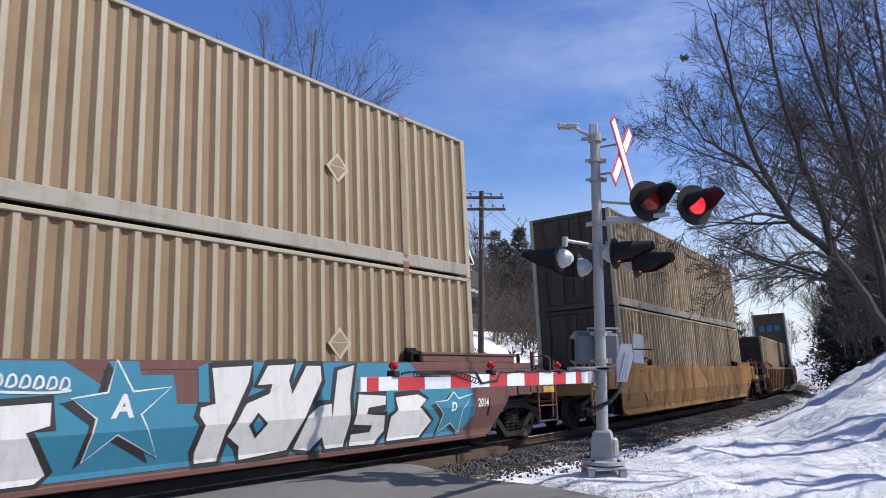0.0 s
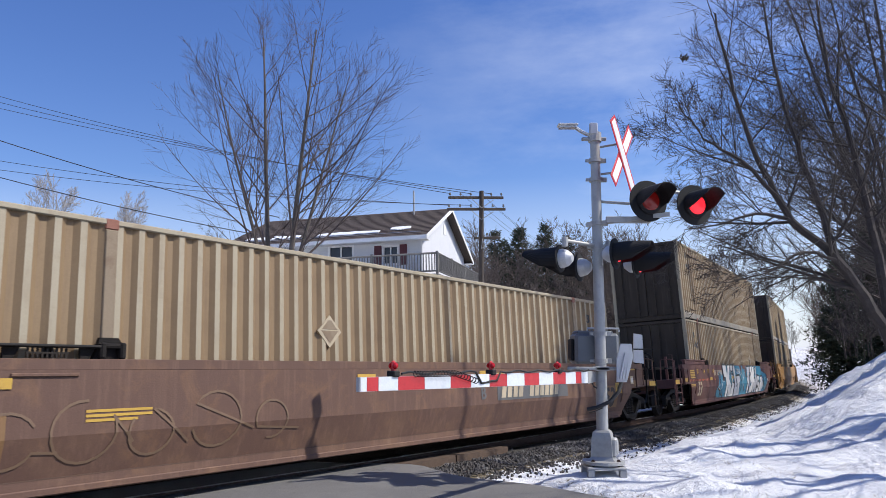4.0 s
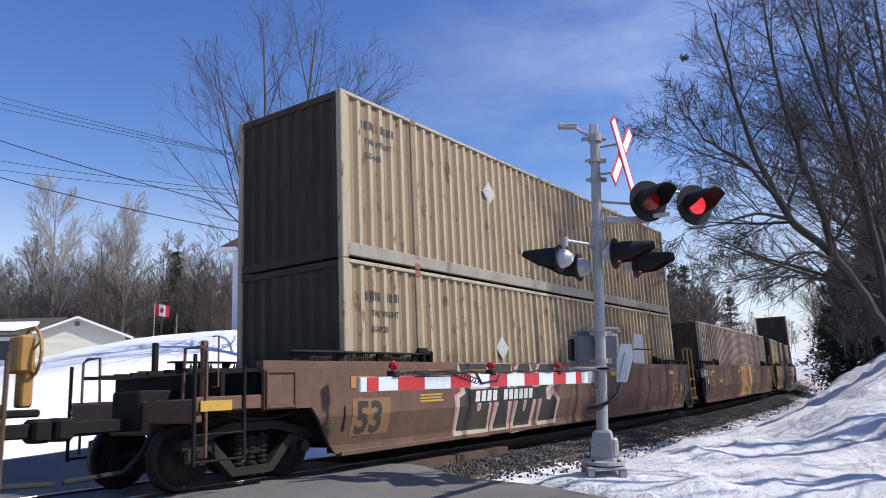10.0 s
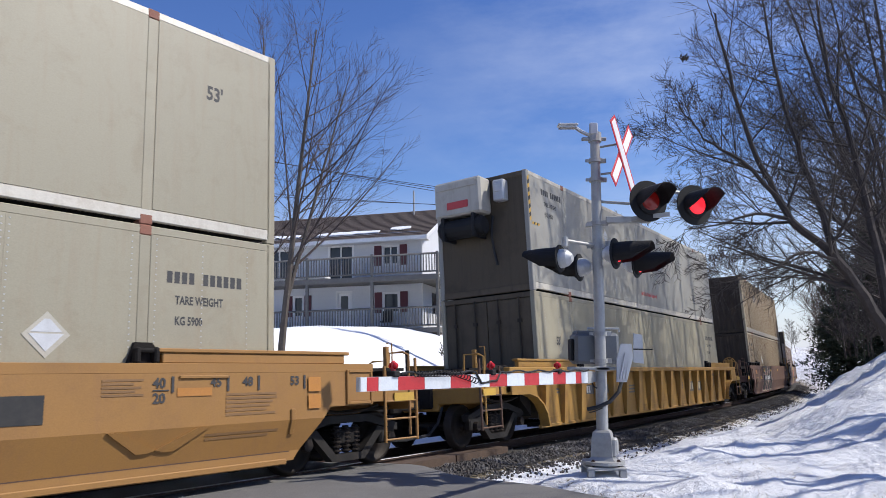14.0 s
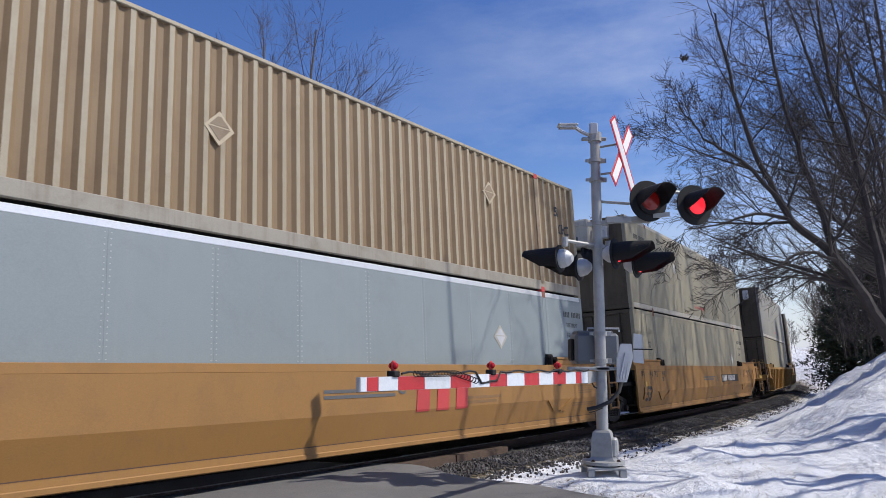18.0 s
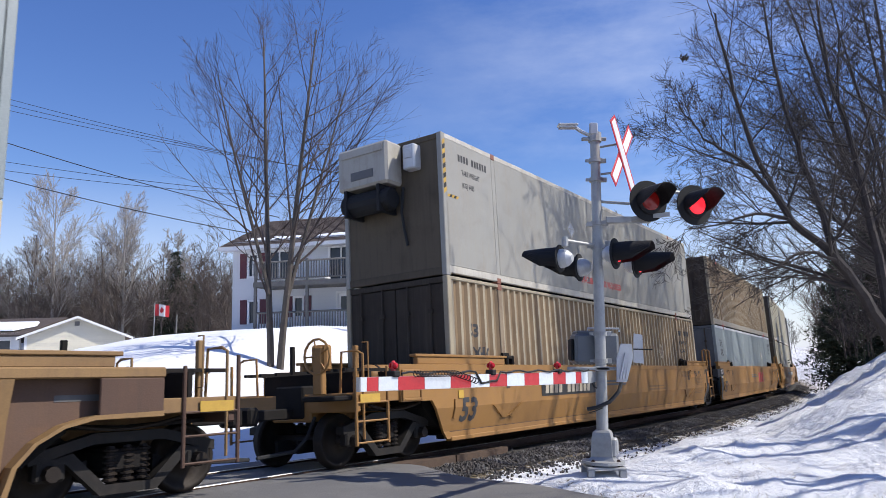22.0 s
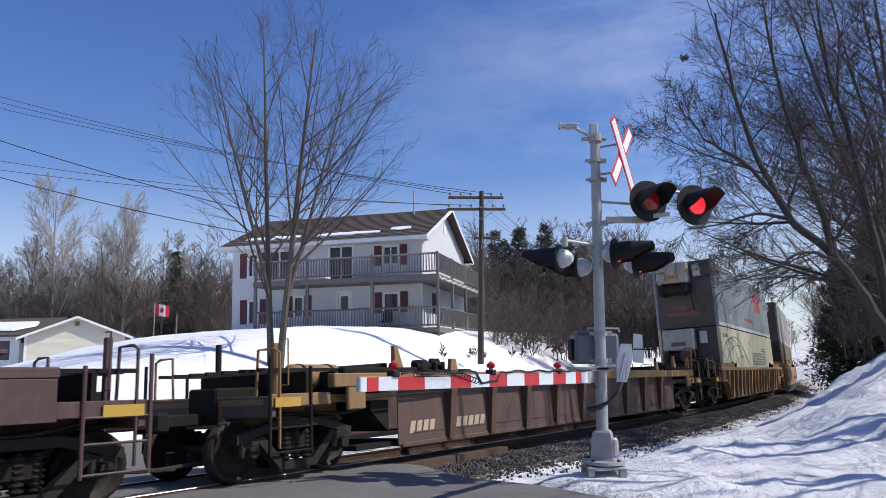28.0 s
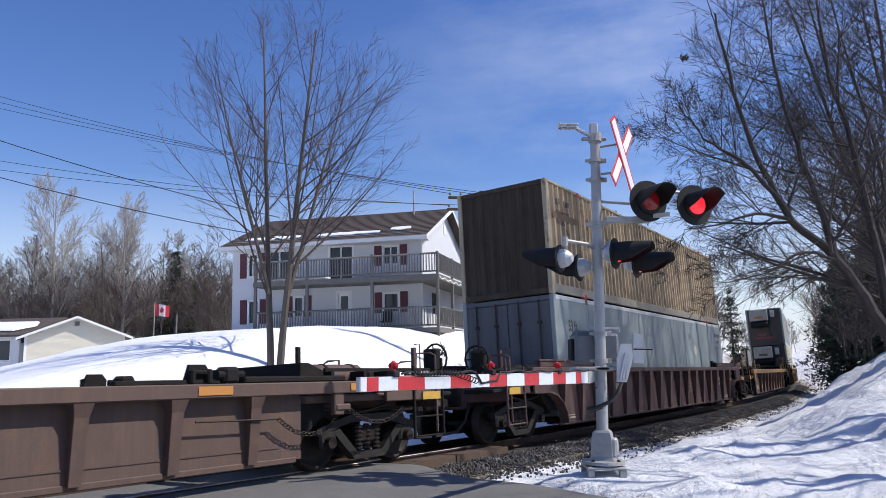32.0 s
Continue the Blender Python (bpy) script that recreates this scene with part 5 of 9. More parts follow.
def air_tank(c, x, mat, y=-0.75, z=1.42):
    """A brake reservoir on the end platform."""
    tk = part("air_tank", Mesh().lathe([(0.0, -0.55), (0.14, -0.53), (0.2, -0.46), (0.2, 0.46), (0.14, 0.53), (0.0, 0.55)], pose(x, y, z, 0, 90), 16), M[mat], c, "round air reservoir", soft=True)
    for d in (-0.3, 0.3):
        part("tank_strap", Mesh().lathe([(0.2, -0.025), (0.212, -0.025), (0.212, 0.025), (0.2, 0.025)], pose(x + d, y, z, 0, 90), 16).box(x + d - 0.03, x + d + 0.03, y - 0.16, y + 0.16, 1.14, z - 0.15), M["under"], tk)
    part("valve_box", Mesh().box(x + 0.62, x + 0.9, y - 0.15, y + 0.18, 1.14, z + 0.1, 0.04).tube((x + 0.5, y, z), (x + 0.65, y, z), 0.03, n=8), M["under"], c)


def brake_wheel(c, q, x, z=1.75, y=-0.2, mat="under"):
    """The hand-brake: a stand with a spoked wheel at the car's end."""
    wheel = Mesh()
    n = 14
    ring = [(x, y + 0.27 * math.cos(2 * math.pi * i / n), z + 0.27 * math.sin(2 * math.pi * i / n)) for i in range(n + 1)]
    wheel.pipe(ring, 0.02)
    for i in range(0, n, 3):
        wheel.tube((x, y, z), ring[i], 0.014, n=5)
    part("brake_wheel", wheel, M[mat], c)
    part("brake_platform", Mesh().box(min(x, x - q * 0.6), max(x, x - q * 0.6), y - 0.35, y + 0.35, 1.04, 1.12, 0.02), M["under"], c)
    part("brake_stand", Mesh().box(x - q * 0.05 - 0.06, x - q * 0.05 + 0.06, y - 0.1, y + 0.1, 1.14, z + 0.15, 0.02).box(x - q * 0.1 - 0.08, x - q * 0.1 + 0.08, y - 0.16, y + 0.16, z - 0.22, z + 0.18, 0.03), M[mat], c)


UNITS = {-3: 98.6, -2: 74.8, -1: 51.0, 0: 27.19, 1: 3.48, 2: -20.2, 3: -39.97, 4: -59.79, 5: -83.64, 6: -107.34, 7: -127.17, 8: -146.8, 9: -170.7, 10: -193.74, 11: -216.38, 12: -240.3}
UP = FLOOR_Z + CON_H + 0.005

SPEC = [
    # unit, car style, colour, label, ends, lower container, upper container
    (-3, dict(colour="carbrown", label="distant rust-brown well car on the curve"), ("corrugated", "tan", "distant tan corrugated container on the train", "doors", ""), ("corrugated", "tan", "distant tan corrugated container on the train", "doors", "")),
    (-2, dict(colour="carrust", label="rust-brown ribbed well car", style="ribbed"), ("smooth", "dustygrey", "dusty grey smooth container", "doors", ""), ("smooth", "dustygrey", "dusty grey container with a blue logo", "plain", "")),
    (-1, dict(colour="carrust", label="rust-brown ribbed well car", style="ribbed"), ("corrugated", "tan", "single tan corrugated container in a well car", "doors", ""), None),
    (0, dict(colour="carorange", label="weathered orange smooth-sided well car", fold=True), ("corrugated", "tan", "tan corrugated container in an orange well car", "doors", ""), ("corrugated", "tan", "tan corrugated container stacked on another", "doors", "")),
    (1, dict(colour="carred", label="brown-red well car with blue and white spray paint", fold=True), ("corrugated", "tan", "tan corrugated container in a painted well car", "doors", ""), ("corrugated", "tan", "tan corrugated container with faded lettering", "doors", "")),
    (2, dict(colour="carbrown", label="rust-brown smooth-sided well car unit", fold=True, rear="joint"), ("corrugated", "tan", "single tan corrugated container in a brown well car", "doors", ""), None),
    (3, dict(colour="carbrown", label="rust-brown well car unit with a yellow logo panel", front="joint", rear="joint", dark_ends=(-1, 1), fold=True), ("corrugated", "pinktan", "single dusty beige corrugated container", "ribbed", ""), None),
    (4, dict(colour="carbrown", label="rust-brown well car unit with pale spray paint", front="joint", dark_ends=(1,), fold=True), ("corrugated", "rusty_tan", "rust-stained tan corrugated container", "ribbed", ""), ("corrugated", "rusty_tan", "rust-stained tan corrugated container on top", "ribbed", "")),
    (5, dict(colour="caryellow", label="yellow ribbed well car with rusty side panels", style="ribbed"), ("smooth", "beige", "dusty beige smooth container in a yellow well car", "doors", ""), ("smooth", "dustygrey", "pale grey refrigerated container with a rear cooling unit", "plain", "red")),
    (6, dict(colour="carorange", label="orange smooth-sided well car unit", fold=True, rear="joint"), ("smooth", "beige", "dusty beige smooth container in an orange well car", "doors", ""), ("smooth", "beige", "dusty beige refrigerated container with a rear cooling unit", "plain", "grey")),
    (7, dict(colour="carorange", label="orange well car unit with dark end panels", fold=True, front="joint", rear="joint", dark_ends=(-1, 1)), ("smooth", "grey", "blue-grey smooth container in an orange well car", "doors", ""), ("corrugated", "tan", "tan corrugated container on a grey one", "ribbed", "")),
    (8, dict(colour="carorange", label="orange well car unit with a hand brake", fold=True, front="joint", dark_ends=(1,)), ("corrugated", "tan", "tan corrugated container in an orange well car", "doors", ""), ("smooth", "dustygrey", "pale grey refrigerated container with a rear cooling unit", "plain", "grey")),
    (9, dict(colour="carumber", label="brown ribbed well car with ochre posts", style="ribbed", top_colour="dullochre", post_colour="dullochre", panel_colour="dustybrown"), ("smooth", "creamwhite", "cream refrigerated container with green arcs", "plain", "grey"), ("smooth", "grey", "grey refrigerated container with a red logo", "plain", "orange")),
    (10, dict(colour="cardark", label="empty dark brown well car with yellow top rails", style="ribbed", top_colour="dullochre", guide=False, post_at=5.73, posts=9, square=True, chord=0.21, top=1.45, panel_colour="cardark", post_colour="carumber", xw=7.19, truck=9.2, half=11.0), None, None),
    (11, dict(colour="carmaroon", label="maroon ribbed well car", style="ribbed"), ("smooth", "grey", "blue-grey smooth container in a maroon well car", "doors", ""), ("corrugated", "rusty_tan", "rust-streaked tan corrugated container on a grey one", "ribbed", "")),
    (12, dict(colour="cardark", label="empty brown ribbed well car", style="ribbed", guide=False, top=1.33, square=True, chord=0.18, xw=7.8, post_at=6.92, posts=13, truck=9.45), None, None),
]
CARS, LOWER, UPPER = {}, {}, {}
for unit, car_args, low, high in SPEC:
    off = UNITS[unit]
    CARS[unit] = rail_car(off, **car_args)
    if low:
        # units 7 and 11: sun glint on the rails put into a paler colour
        LOWER[unit] = container(low[0], low[1], low[2], off, FLOOR_Z, low[3], low[4], "casting", "silver" if unit in (7, 11) else None)
    if high:
        UPPER[unit] = container(high[0], high[1], high[2], off, UP, high[3], high[4], "redcasting" if unit in (7, 9, 11) else "casting", "palerail" if unit in (5, 6, 8) else "silver" if unit == 9 else "railgrey" if high[0] == "corrugated" else None)

# ---------------------------------------------------------------- lettering, logos and spray paint on the train
SIDE = -1.4735


def decal(owner, outline, mat, layer=0, y=SIDE, name="painted_mark", label=""):
    return hug(part(name, Mesh().prism(outline, y - 0.003 - 0.004 * layer, y - 0.004 * layer), M[mat], owner, label))


def plate(owner, x0, x1, z0, z1, mat, layer=0, y=SIDE, name="painted_panel", label=""):
    return decal(owner, [(x0, z0), (x1, z0), (x1, z1), (x0, z1)], mat, layer, y, name, label)


def stroke(owner, pts, width, mat, layer=0, y=SIDE, name="sprayed_stroke", rounded=False):
    """A thick painted line with mitred corners, or with round joints."""
    sh = Mesh()
    top = y - 0.004 * layer
    if rounded:
        # one smooth outline: points along both sides of a softened line, with round ends
        fine = [Vector(p) for p in pts]
        for _ in range(2):
            nxt = [fine[0]]
            for a, b in zip(fine, fine[1:]):
                nxt += [a.lerp(b, 0.25), a.lerp(b, 0.75)]
            fine = nxt + [fine[-1]]
        pts = [tuple(p) for p in fine]
    left, right = [], []
    for i, (x, z) in enumerate(pts):
        a = Vector(pts[max(i - 1, 0)])
        b = Vector(pts[min(i + 1, len(pts) - 1)])
        d = (b - a).normalized()
        n = Vector((-d.y, d.x)) * width / 2
        left.append((x + n.x, z + n.y))
        right.append((x - n.x, z - n.y))
    k = len(pts)
    lift = [top - 0.0012 * i / k for i in range(k)]
    vs = [(x, y1 - 0.0022, z) for (x, z), y1 in zip(left, lift)] + [(x, y1 - 0.0022, z) for (x, z), y1 in zip(right, lift)] + [(x, top, z) for x, z in left] + [(x, top, z) for x, z in right]
    fs = [(0, 2 * k, 3 * k, k), (k - 1, 2 * k - 1, 4 * k - 1, 3 * k - 1)]
    for i in range(k - 1):
        fs += [(i, i + 1, k + i + 1, k + i), (i, 2 * k + i, 2 * k + i + 1, i + 1), (k + i, k + i + 1, 3 * k + i + 1, 3 * k + i)]
    sh.add(vs, fs)
    if rounded:
        for e, (x, z) in enumerate((pts[0], pts[-1])):
            sh.prism([(x + width / 2 * math.cos(a), z + width / 2 * math.sin(a)) for a in np.linspace(0, 2 * math.pi, 17)[:-1]], top - 0.0037 - 0.0002 * e, top - 0.0004)
    return hug(part(name, sh, M[mat], owner))


def bars(owner, x, z, rows, width, height, mat, y=SIDE, seed=1):
    """Small lettering too fine to read, as plain bars."""
    rng = random.Random(seed)
    for i in range(rows):
        plate(owner, x, x + width * rng.uniform(0.75, 1.0), z - i * height * 1.7, z - i * height * 1.7 + height, mat, 0, y, "lettering_bar")


def reflectors(car, xs, z=1.38, mat="decalyellow", w=0.42, h=0.11):
    for x in xs:
        plate(car, x, x + w, z, z + h, mat, 2, name="reflector", label="yellow reflective strip")


# unit with blue and white spray paint
def sprayed(owner, outline, mat, rims, layer=1, name="sprayed_letter"):
    """A sprayed letter: its fill, and wider rims round it below."""
    for k, (width, rim) in enumerate(rims):
        n = len(outline)
        stroke(owner, [outline[i % n] for i in range(n + 2)], width, rim, layer + k, name="sprayed_rim")
    return decal(owner, outline, mat, layer + len(rims), name=name)


c = CARS[1]
decal(c, [(-3.55, 1.61), (0.12, 1.61), (0.55, 1.34), (0.62, 1.61), (0.98, 1.61), (1.02, 1.45), (1.44, 1.45), (1.5, 1.1), (1.8, 1.09), (1.78, 1.54), (1.95, 1.61), (5.9, 1.61), (6.2, 1.36), (7.7, 1.16), (7.78, 0.67), (7.35, 0.34), (-3.0, 0.33), (-3.1, 0.9)], "decalblue", 0, name="sprayed_ground")
decal(c, [(-4.81, 0.46), (-4.79, 0.66), (-4.35, 0.97), (-4.3, 1.34), (-4.11, 1.42), (-3.62, 1.34), (-3.56, 1.), (-3.12, 1.), (-3.05, 0.36), (-4.48, 0.36)], "decalblue", 0, name="sprayed_ground")
WORD = (
    [(-3.49, 1.61), (-2.80, 1.61), (-2.72, 1.22), (-2.44, 1.61), (-1.98, 1.61), (-2.36, 1.06), (-1.98, 0.72), (-2.06, 0.35), (-2.44, 0.35), (-2.66, 0.80), (-2.70, 0.35), (-3.02, 0.35), (-3.01, 1.12), (-3.38, 1.17)],
    [(-1.88, 1.61), (-1.43, 1.61), (-1.46, 1.42), (-1.76, 1.38), (-1.8, 1.23), (-1.47, 1.2), (-1.51, 1.04), (-1.70, 1.), (-1.74, 0.88), (-1.37, 0.84), (-1.35, 0.35), (-2.12, 0.35), (-1.80, 0.78)],
    [(-1.28, 1.61), (-0.99, 1.61), (-0.86, 0.71), (-0.64, 0.7), (-0.75, 1.14), (0.01, 1.17), (0.01, 0.93), (-0.23, 0.87), (0.04, 0.42), (-0.07, 0.34), (-1.19, 0.33), (-1.24, 1.1)],
    [(1.98, 1.53), (2.60, 1.56), (2.55, 1.34), (2.22, 0.74), (2.15, 0.36), (1.83, 0.36), (1.81, 0.49), (1.9, 0.82), (1.81, 0.95), (1.83, 1.04), (2.04, 1.08)],
    [(2.87, 1.56), (3.34, 1.58), (3.24, 1.36), (3.30, 1.16), (3.57, 1.56), (3.84, 1.56), (3.86, 1.35), (3.51, 0.78), (3.30, 0.4), (2.5, 0.34), (2.47, 0.52), (2.26, 0.66), (2.52, 1.06), (2.9, 1.18), (2.95, 1.31), (2.7, 1.3)],
    [(3.42, 0.4), (3.60, 0.84), (3.82, 0.98), (4.06, 1.), (4.06, 0.74), (4.19, 1.49), (4.54, 1.57), (4.44, 1.08), (4.46, 0.69), (4.40, 0.35), (4.04, 0.35), (3.94, 0.53), (3.72, 0.35)],
    [(4.64, 1.12), (5.26, 1.08), (5.24, 0.94), (4.85, 0.91), (4.81, 0.81), (5.24, 0.77), (5.28, 0.53), (5.08, 0.34), (4.53, 0.35), (4.54, 0.52), (4.95, 0.53), (4.98, 0.63), (4.56, 0.67)],
    [(5.50, 1.05), (6.07, 1.08), (6.30, 0.99), (6.12, 0.86), (6.48, 0.62), (6.2, 0.36), (5.39, 0.36), (5.40, 0.74), (5.56, 0.84)],
)
for outline in WORD:
    sprayed(c, outline, "decalwhite", ((0.17, "decalblack"),))
decal(c, [(2.71, 0.94), (2.88, 0.78), (2.71, 0.60), (2.57, 0.78)], "decalblack", 3, name="sprayed_counter")
decal(c, [(2.71, 0.88), (2.81, 0.78), (2.71, 0.67), (2.63, 0.78)], "decalblue", 4, name="sprayed_counter")
STARS = (([(0.71, 1.61), (0.92, 1.25), (1.4, 1.3), (1.02, 1.), (1.29, 0.5), (0.76, 0.8), (0.41, 0.52), (0.52, 0.98), (0.23, 1.2), (0.63, 1.25)], "A", (0.68, 0.98), 0.26),
         ([(-4.01, 1.36), (-3.84, 0.98), (-3.36, 0.95), (-3.58, 0.68), (-3.52, 0.38), (-3.89, 0.57), (-4.06, 0.38), (-4.06, 0.66), (-4.55, 0.76), (-4.15, 0.9)], "B", (-4.04, 0.7), 0.22),
         ([(7.09, 1.08), (7.23, 0.96), (7.68, 1.04), (7.36, 0.78), (7.33, 0.38), (7.05, 0.56), (6.7, 0.41), (6.82, 0.72), (6.55, 0.93), (6.9, 0.94)], "D", (7.0, 0.76), 0.16))
for outline, ltr, (lx, lz), size in STARS:
    shade = [(x - 0.09, max(z - 0.07, 0.34)) for x, z in outline]
    sprayed(c, shade, "decalblack", ((0.13, "decalblack"),), 0, "sprayed_shade")
    sprayed(c, outline, "decalblue", ((0.05, "decalwhite"),), 2, "sprayed_star")
    letters(ltr, size, M["decalwhite"], c, lx, lz, SIDE - 0.021, lean=0.1)
# small white tags beside the letters
for k in range(7):
    x = -0.72 + k * 0.135
    stroke(c, [(x, 1.37 - 0.01 * k), (x + 0.03, 1.49 - 0.01 * k), (x + 0.09, 1.48 - 0.01 * k), (x + 0.10, 1.38 - 0.01 * k), (x + 0.03, 1.36 - 0.01 * k)], 0.026, "decalwhite", 2, rounded=True)
stroke(c, [(-0.7, 1.31), (-0.3, 1.28), (0.05, 1.27), (0.2, 1.29)], 0.028, "decalwhite", 2, rounded=True)
letters("2014", 0.16, M["decalwhite"], c, 7.86, 0.8, SIDE - 0.004, lean=0.1, squeeze=0.8)
letters("53", 0.48, M["decaltan"], c, -7.9, 0.55, SIDE - 0.004, squeeze=0.95)
letters("## ######", 0.2, M["decaltan"], c, -5.1, 1.22, SIDE - 0.004, squeeze=0.95)
for x, tx in ((-7.9, "53"), (-6.85, "48"), (-6.2, "45"), (-5.35, "40")):
    letters(tx, 0.12, M["decalyellow"], c, x + 0.05, 1.34, SIDE - 0.004)
    plate(c, x, x + 0.025, 1.30, 1.48, "decalyellow", 1)
for i in range(20):
    plate(c, -9.3 + i * 0.22, -9.3 + i * 0.22 + 0.11, 1.05, 1.12, "decalorange" if i % 2 else "decalred", 1)
reflectors(c, (-9.8, -5.9, -1.7), 1.06)
bars(c, -8.9, 1.40, 5, 0.75, 0.035, "decalyellow", seed=3)
bars(c, -8.9, 0.93, 2, 0.9, 0.03, "decalyellow", seed=4)

# brown three-unit car
for unit in (2, 3, 4):
    reflectors(CARS[unit], (-7.6, -2.1, 2.0, 6.8) if unit != 4 else (2.0, 6.8), 1.32)
    for x in (-8.05, 7.15):
        plate(CARS[unit], x - 0.07, x + 0.84, 0.50, 1.06, "decalochre", 0)
        letters("53", 0.48, M["fadedblack"], CARS[unit], x, 0.545, SIDE - 0.006)
    plate(CARS[unit], -8.15, -7.6, 1.22, 1.40, "decalorange", 1)
    bars(CARS[unit], -6.4, 1.05, 3, 0.8, 0.03, "decalyellow", seed=unit)
c = CARS[3]
plate(c, -1.3, 1.36, 0.31, 1.61, "fadedyellow", 0, label="faded yellow logo panel")
for o in [[(-1.08 + 0.64 * k, 0.84), (-1.08 + 0.64 * k + 0.44, 0.84), (-1.08 + 0.64 * k + 0.48, 1.42), (-1.04 + 0.64 * k, 1.42)] for k in range(3)]:
    decal(c, o, "fadedred", 1, name="logo_bar")
stroke(c, [(0.3, 1.44), (0.52, 1.13), (0.3, 0.82)], 0.07, "decalgrey", 2, name="logo_chevron")
plate(c, -0.35, 0.25, 1.50, 1.56, "decalgrey", 2, name="lettering_bar")
part("ledge", Mesh().box(-0.82, 0.82, -1.515, -1.474, 0.62, 0.66, 0.006), M["fadedyellow"], c)
plate(c, -9.2, -8.28, 1.16, 1.5, "decaldark", 3, label="dark plate with white lettering")
letters("125 T", 0.2, M["decalwhite"], c, -9.05, 1.24, SIDE - 0.02)
plate(c, -8.50, -8.30, 0.93, 1.15, "fadedyellow", 2, name="small_label")
plate(c, -8.47, -8.33, 0.945, 1.135, "decalwhite", 3, name="small_label")
bars(c, -8.40, 1.1, 3, 0.05, 0.02, "decaldark", SIDE - 0.018, 12)
for q in (-1, 1):
    part("box_eye", Mesh().box(-9.42 if q < 0 else -9.62, -9.22 if q < 0 else -9.2, min(q * 1.472, q * 1.49), max(q * 1.472, q * 1.49), 1.18, 1.44, 0.008), M["decalgrey"], c)
c = CARS[2]
plate(c, 1.98, 5.06, 0.88, 1.21, "decalgrey", 0)
letters("#### ######", 0.22, M["decaltan"], c, 2.12, 0.93, SIDE - 0.008, lean=0.2, squeeze=1.2)
letters("B", 0.24, M["decalgrey"], c, 1.38, 0.93, SIDE - 0.004)
plate(c, 1.36, 1.86, 1.36, 1.47, "decalyellow", 1)
plate(c, 8.26, 8.76, 1.24, 1.53, "decalorange", 1, label="orange reflective plate")
plate(c, 8.26, 8.76, 1.24, 1.31, "decalyellow", 2)
plate(c, 7.84, 8.21, 0.85, 1.13, "decalyellow", 1, label="yellow notice plate")
bars(c, 7.89, 1.06, 4, 0.26, 0.018, "decaldark", SIDE - 0.012, 31)
plate(c, 8.88, 9.09, 1.08, 1.29, "decaltan", 1, name="small_label")
plate(c, 8.92, 9.05, 1.12, 1.25, "decalwhite", 2, name="small_label")
plate(c, 9.14, 9.25, 1.02, 1.18, "decalochre", 1, name="small_label")
plate(c, 8.84, 9.26, 1.455, 1.495, "decalyellow", 1)
part("wheel_bracket", Mesh().prism([(9.30, 1.63), (9.98, 1.58), (9.95, 1.98), (9.84, 2.08), (9.45, 1.78)], -1.2, -1.12), M["carbrown"], c, "brown steel bracket")
part("drum", Mesh().lathe([(0.0, -0.34), (0.17, -0.33), (0.21, -0.28), (0.21, 0.28), (0.17, 0.33), (0.0, 0.34)], pose(8.98, -0.75, 1.88, 0, 90), 16).box(8.78, 9.18, -0.95, -0.55, 1.5, 1.75, 0.02), M["under"], c, "black round reservoir", soft=True)
plate(c, 4.4, 5.0, 1.32, 1.42, "decalyellow", 1)
c = CARS[4]
BLACKS = (
    [(-5.2, 1.61), (-4.21, 1.61), (-4.21, 1.38), (-4.38, 1.19), (-4.86, 1.2), (-4.80, 1.02), (-4.20, 0.95), (-4.14, 0.36), (-5.2, 0.38), (-5.21, 0.98), (-5.0, 1.05), (-5.1, 1.32)],
    [(-4.06, 1.61), (-3.25, 1.61), (-3.29, 1.35), (-3.44, 1.32), (-3.45, 0.8), (-3.36, 0.34), (-3.90, 0.34), (-3.82, 0.83), (-3.82, 1.34), (-4.06, 1.38)],
    [(-3.05, 1.38), (-2.92, 1.61), (-2.47, 1.61), (-2.36, 1.23), (-2.42, 0.34), (-3.10, 0.34), (-3.05, 0.78)],
    [(-2.10, 1.43), (-1.98, 1.61), (-1.32, 1.61), (-1.27, 1.47), (-1.46, 1.2), (-1.74, 1.08), (-1.75, 0.84), (-1.60, 0.82), (-1.41, 0.95), (-1.23, 0.76), (-1.22, 0.38), (-2.0, 0.38), (-1.98, 0.85)],
)
for lay, (wide, mt) in enumerate(((0.34, "fadedpink"), (0.20, "fadedcream"))):
    for outline in BLACKS:
        n = len(outline)
        stroke(c, [(outline[i % n][0], min(outline[i % n][1], 1.62 - wide / 2)) for i in range(n + 2)], wide, mt, lay, name="sprayed_rim")
for outline in BLACKS:
    decal(c, outline, "fadedblack", 2, name="sprayed_letter")
for x, z, w, h in ((-2.72, 1.33, 0.07, 0.1), (-2.74, 0.76, 0.06, 0.14), (-4.64, 1.34, 0.14, 0.07), (-4.55, 0.8, 0.07, 0.1)):
    for k, mt in ((1.0, "fadedcream"), (0.5, "fadedpink")):
        decal(c, [(x + w * k * math.cos(a), z + h * k * math.sin(a)) for a in np.linspace(0, 2 * math.pi, 13)[:-1]], mt, 3 if k == 1.0 else 4, name="sprayed_counter")
plate(c, -4.89, -1.82, 0.86, 1.12, "decalblack", 4, label="black number panel")
letters("#### ######", 0.2, M["decalwhite"], c, -4.7, 0.89, SIDE - 0.024, lean=0.2, squeeze=1.22)
plate(c, -5.0, -4.1, 1.46, 1.495, "decalochre", 5)
plate(c, -4.89, -4.44, 1.32, 1.42, "decalyellow", 5)
plate(c, -1.88, -1.42, 1.32, 1.42, "decalyellow", 5)
plate(c, -6.15, -5.78, 1.30, 1.50, "decalochre", 1)
letters("40", 0.13, M["decaldark"], c, -6.05, 1.34, SIDE - 0.009)

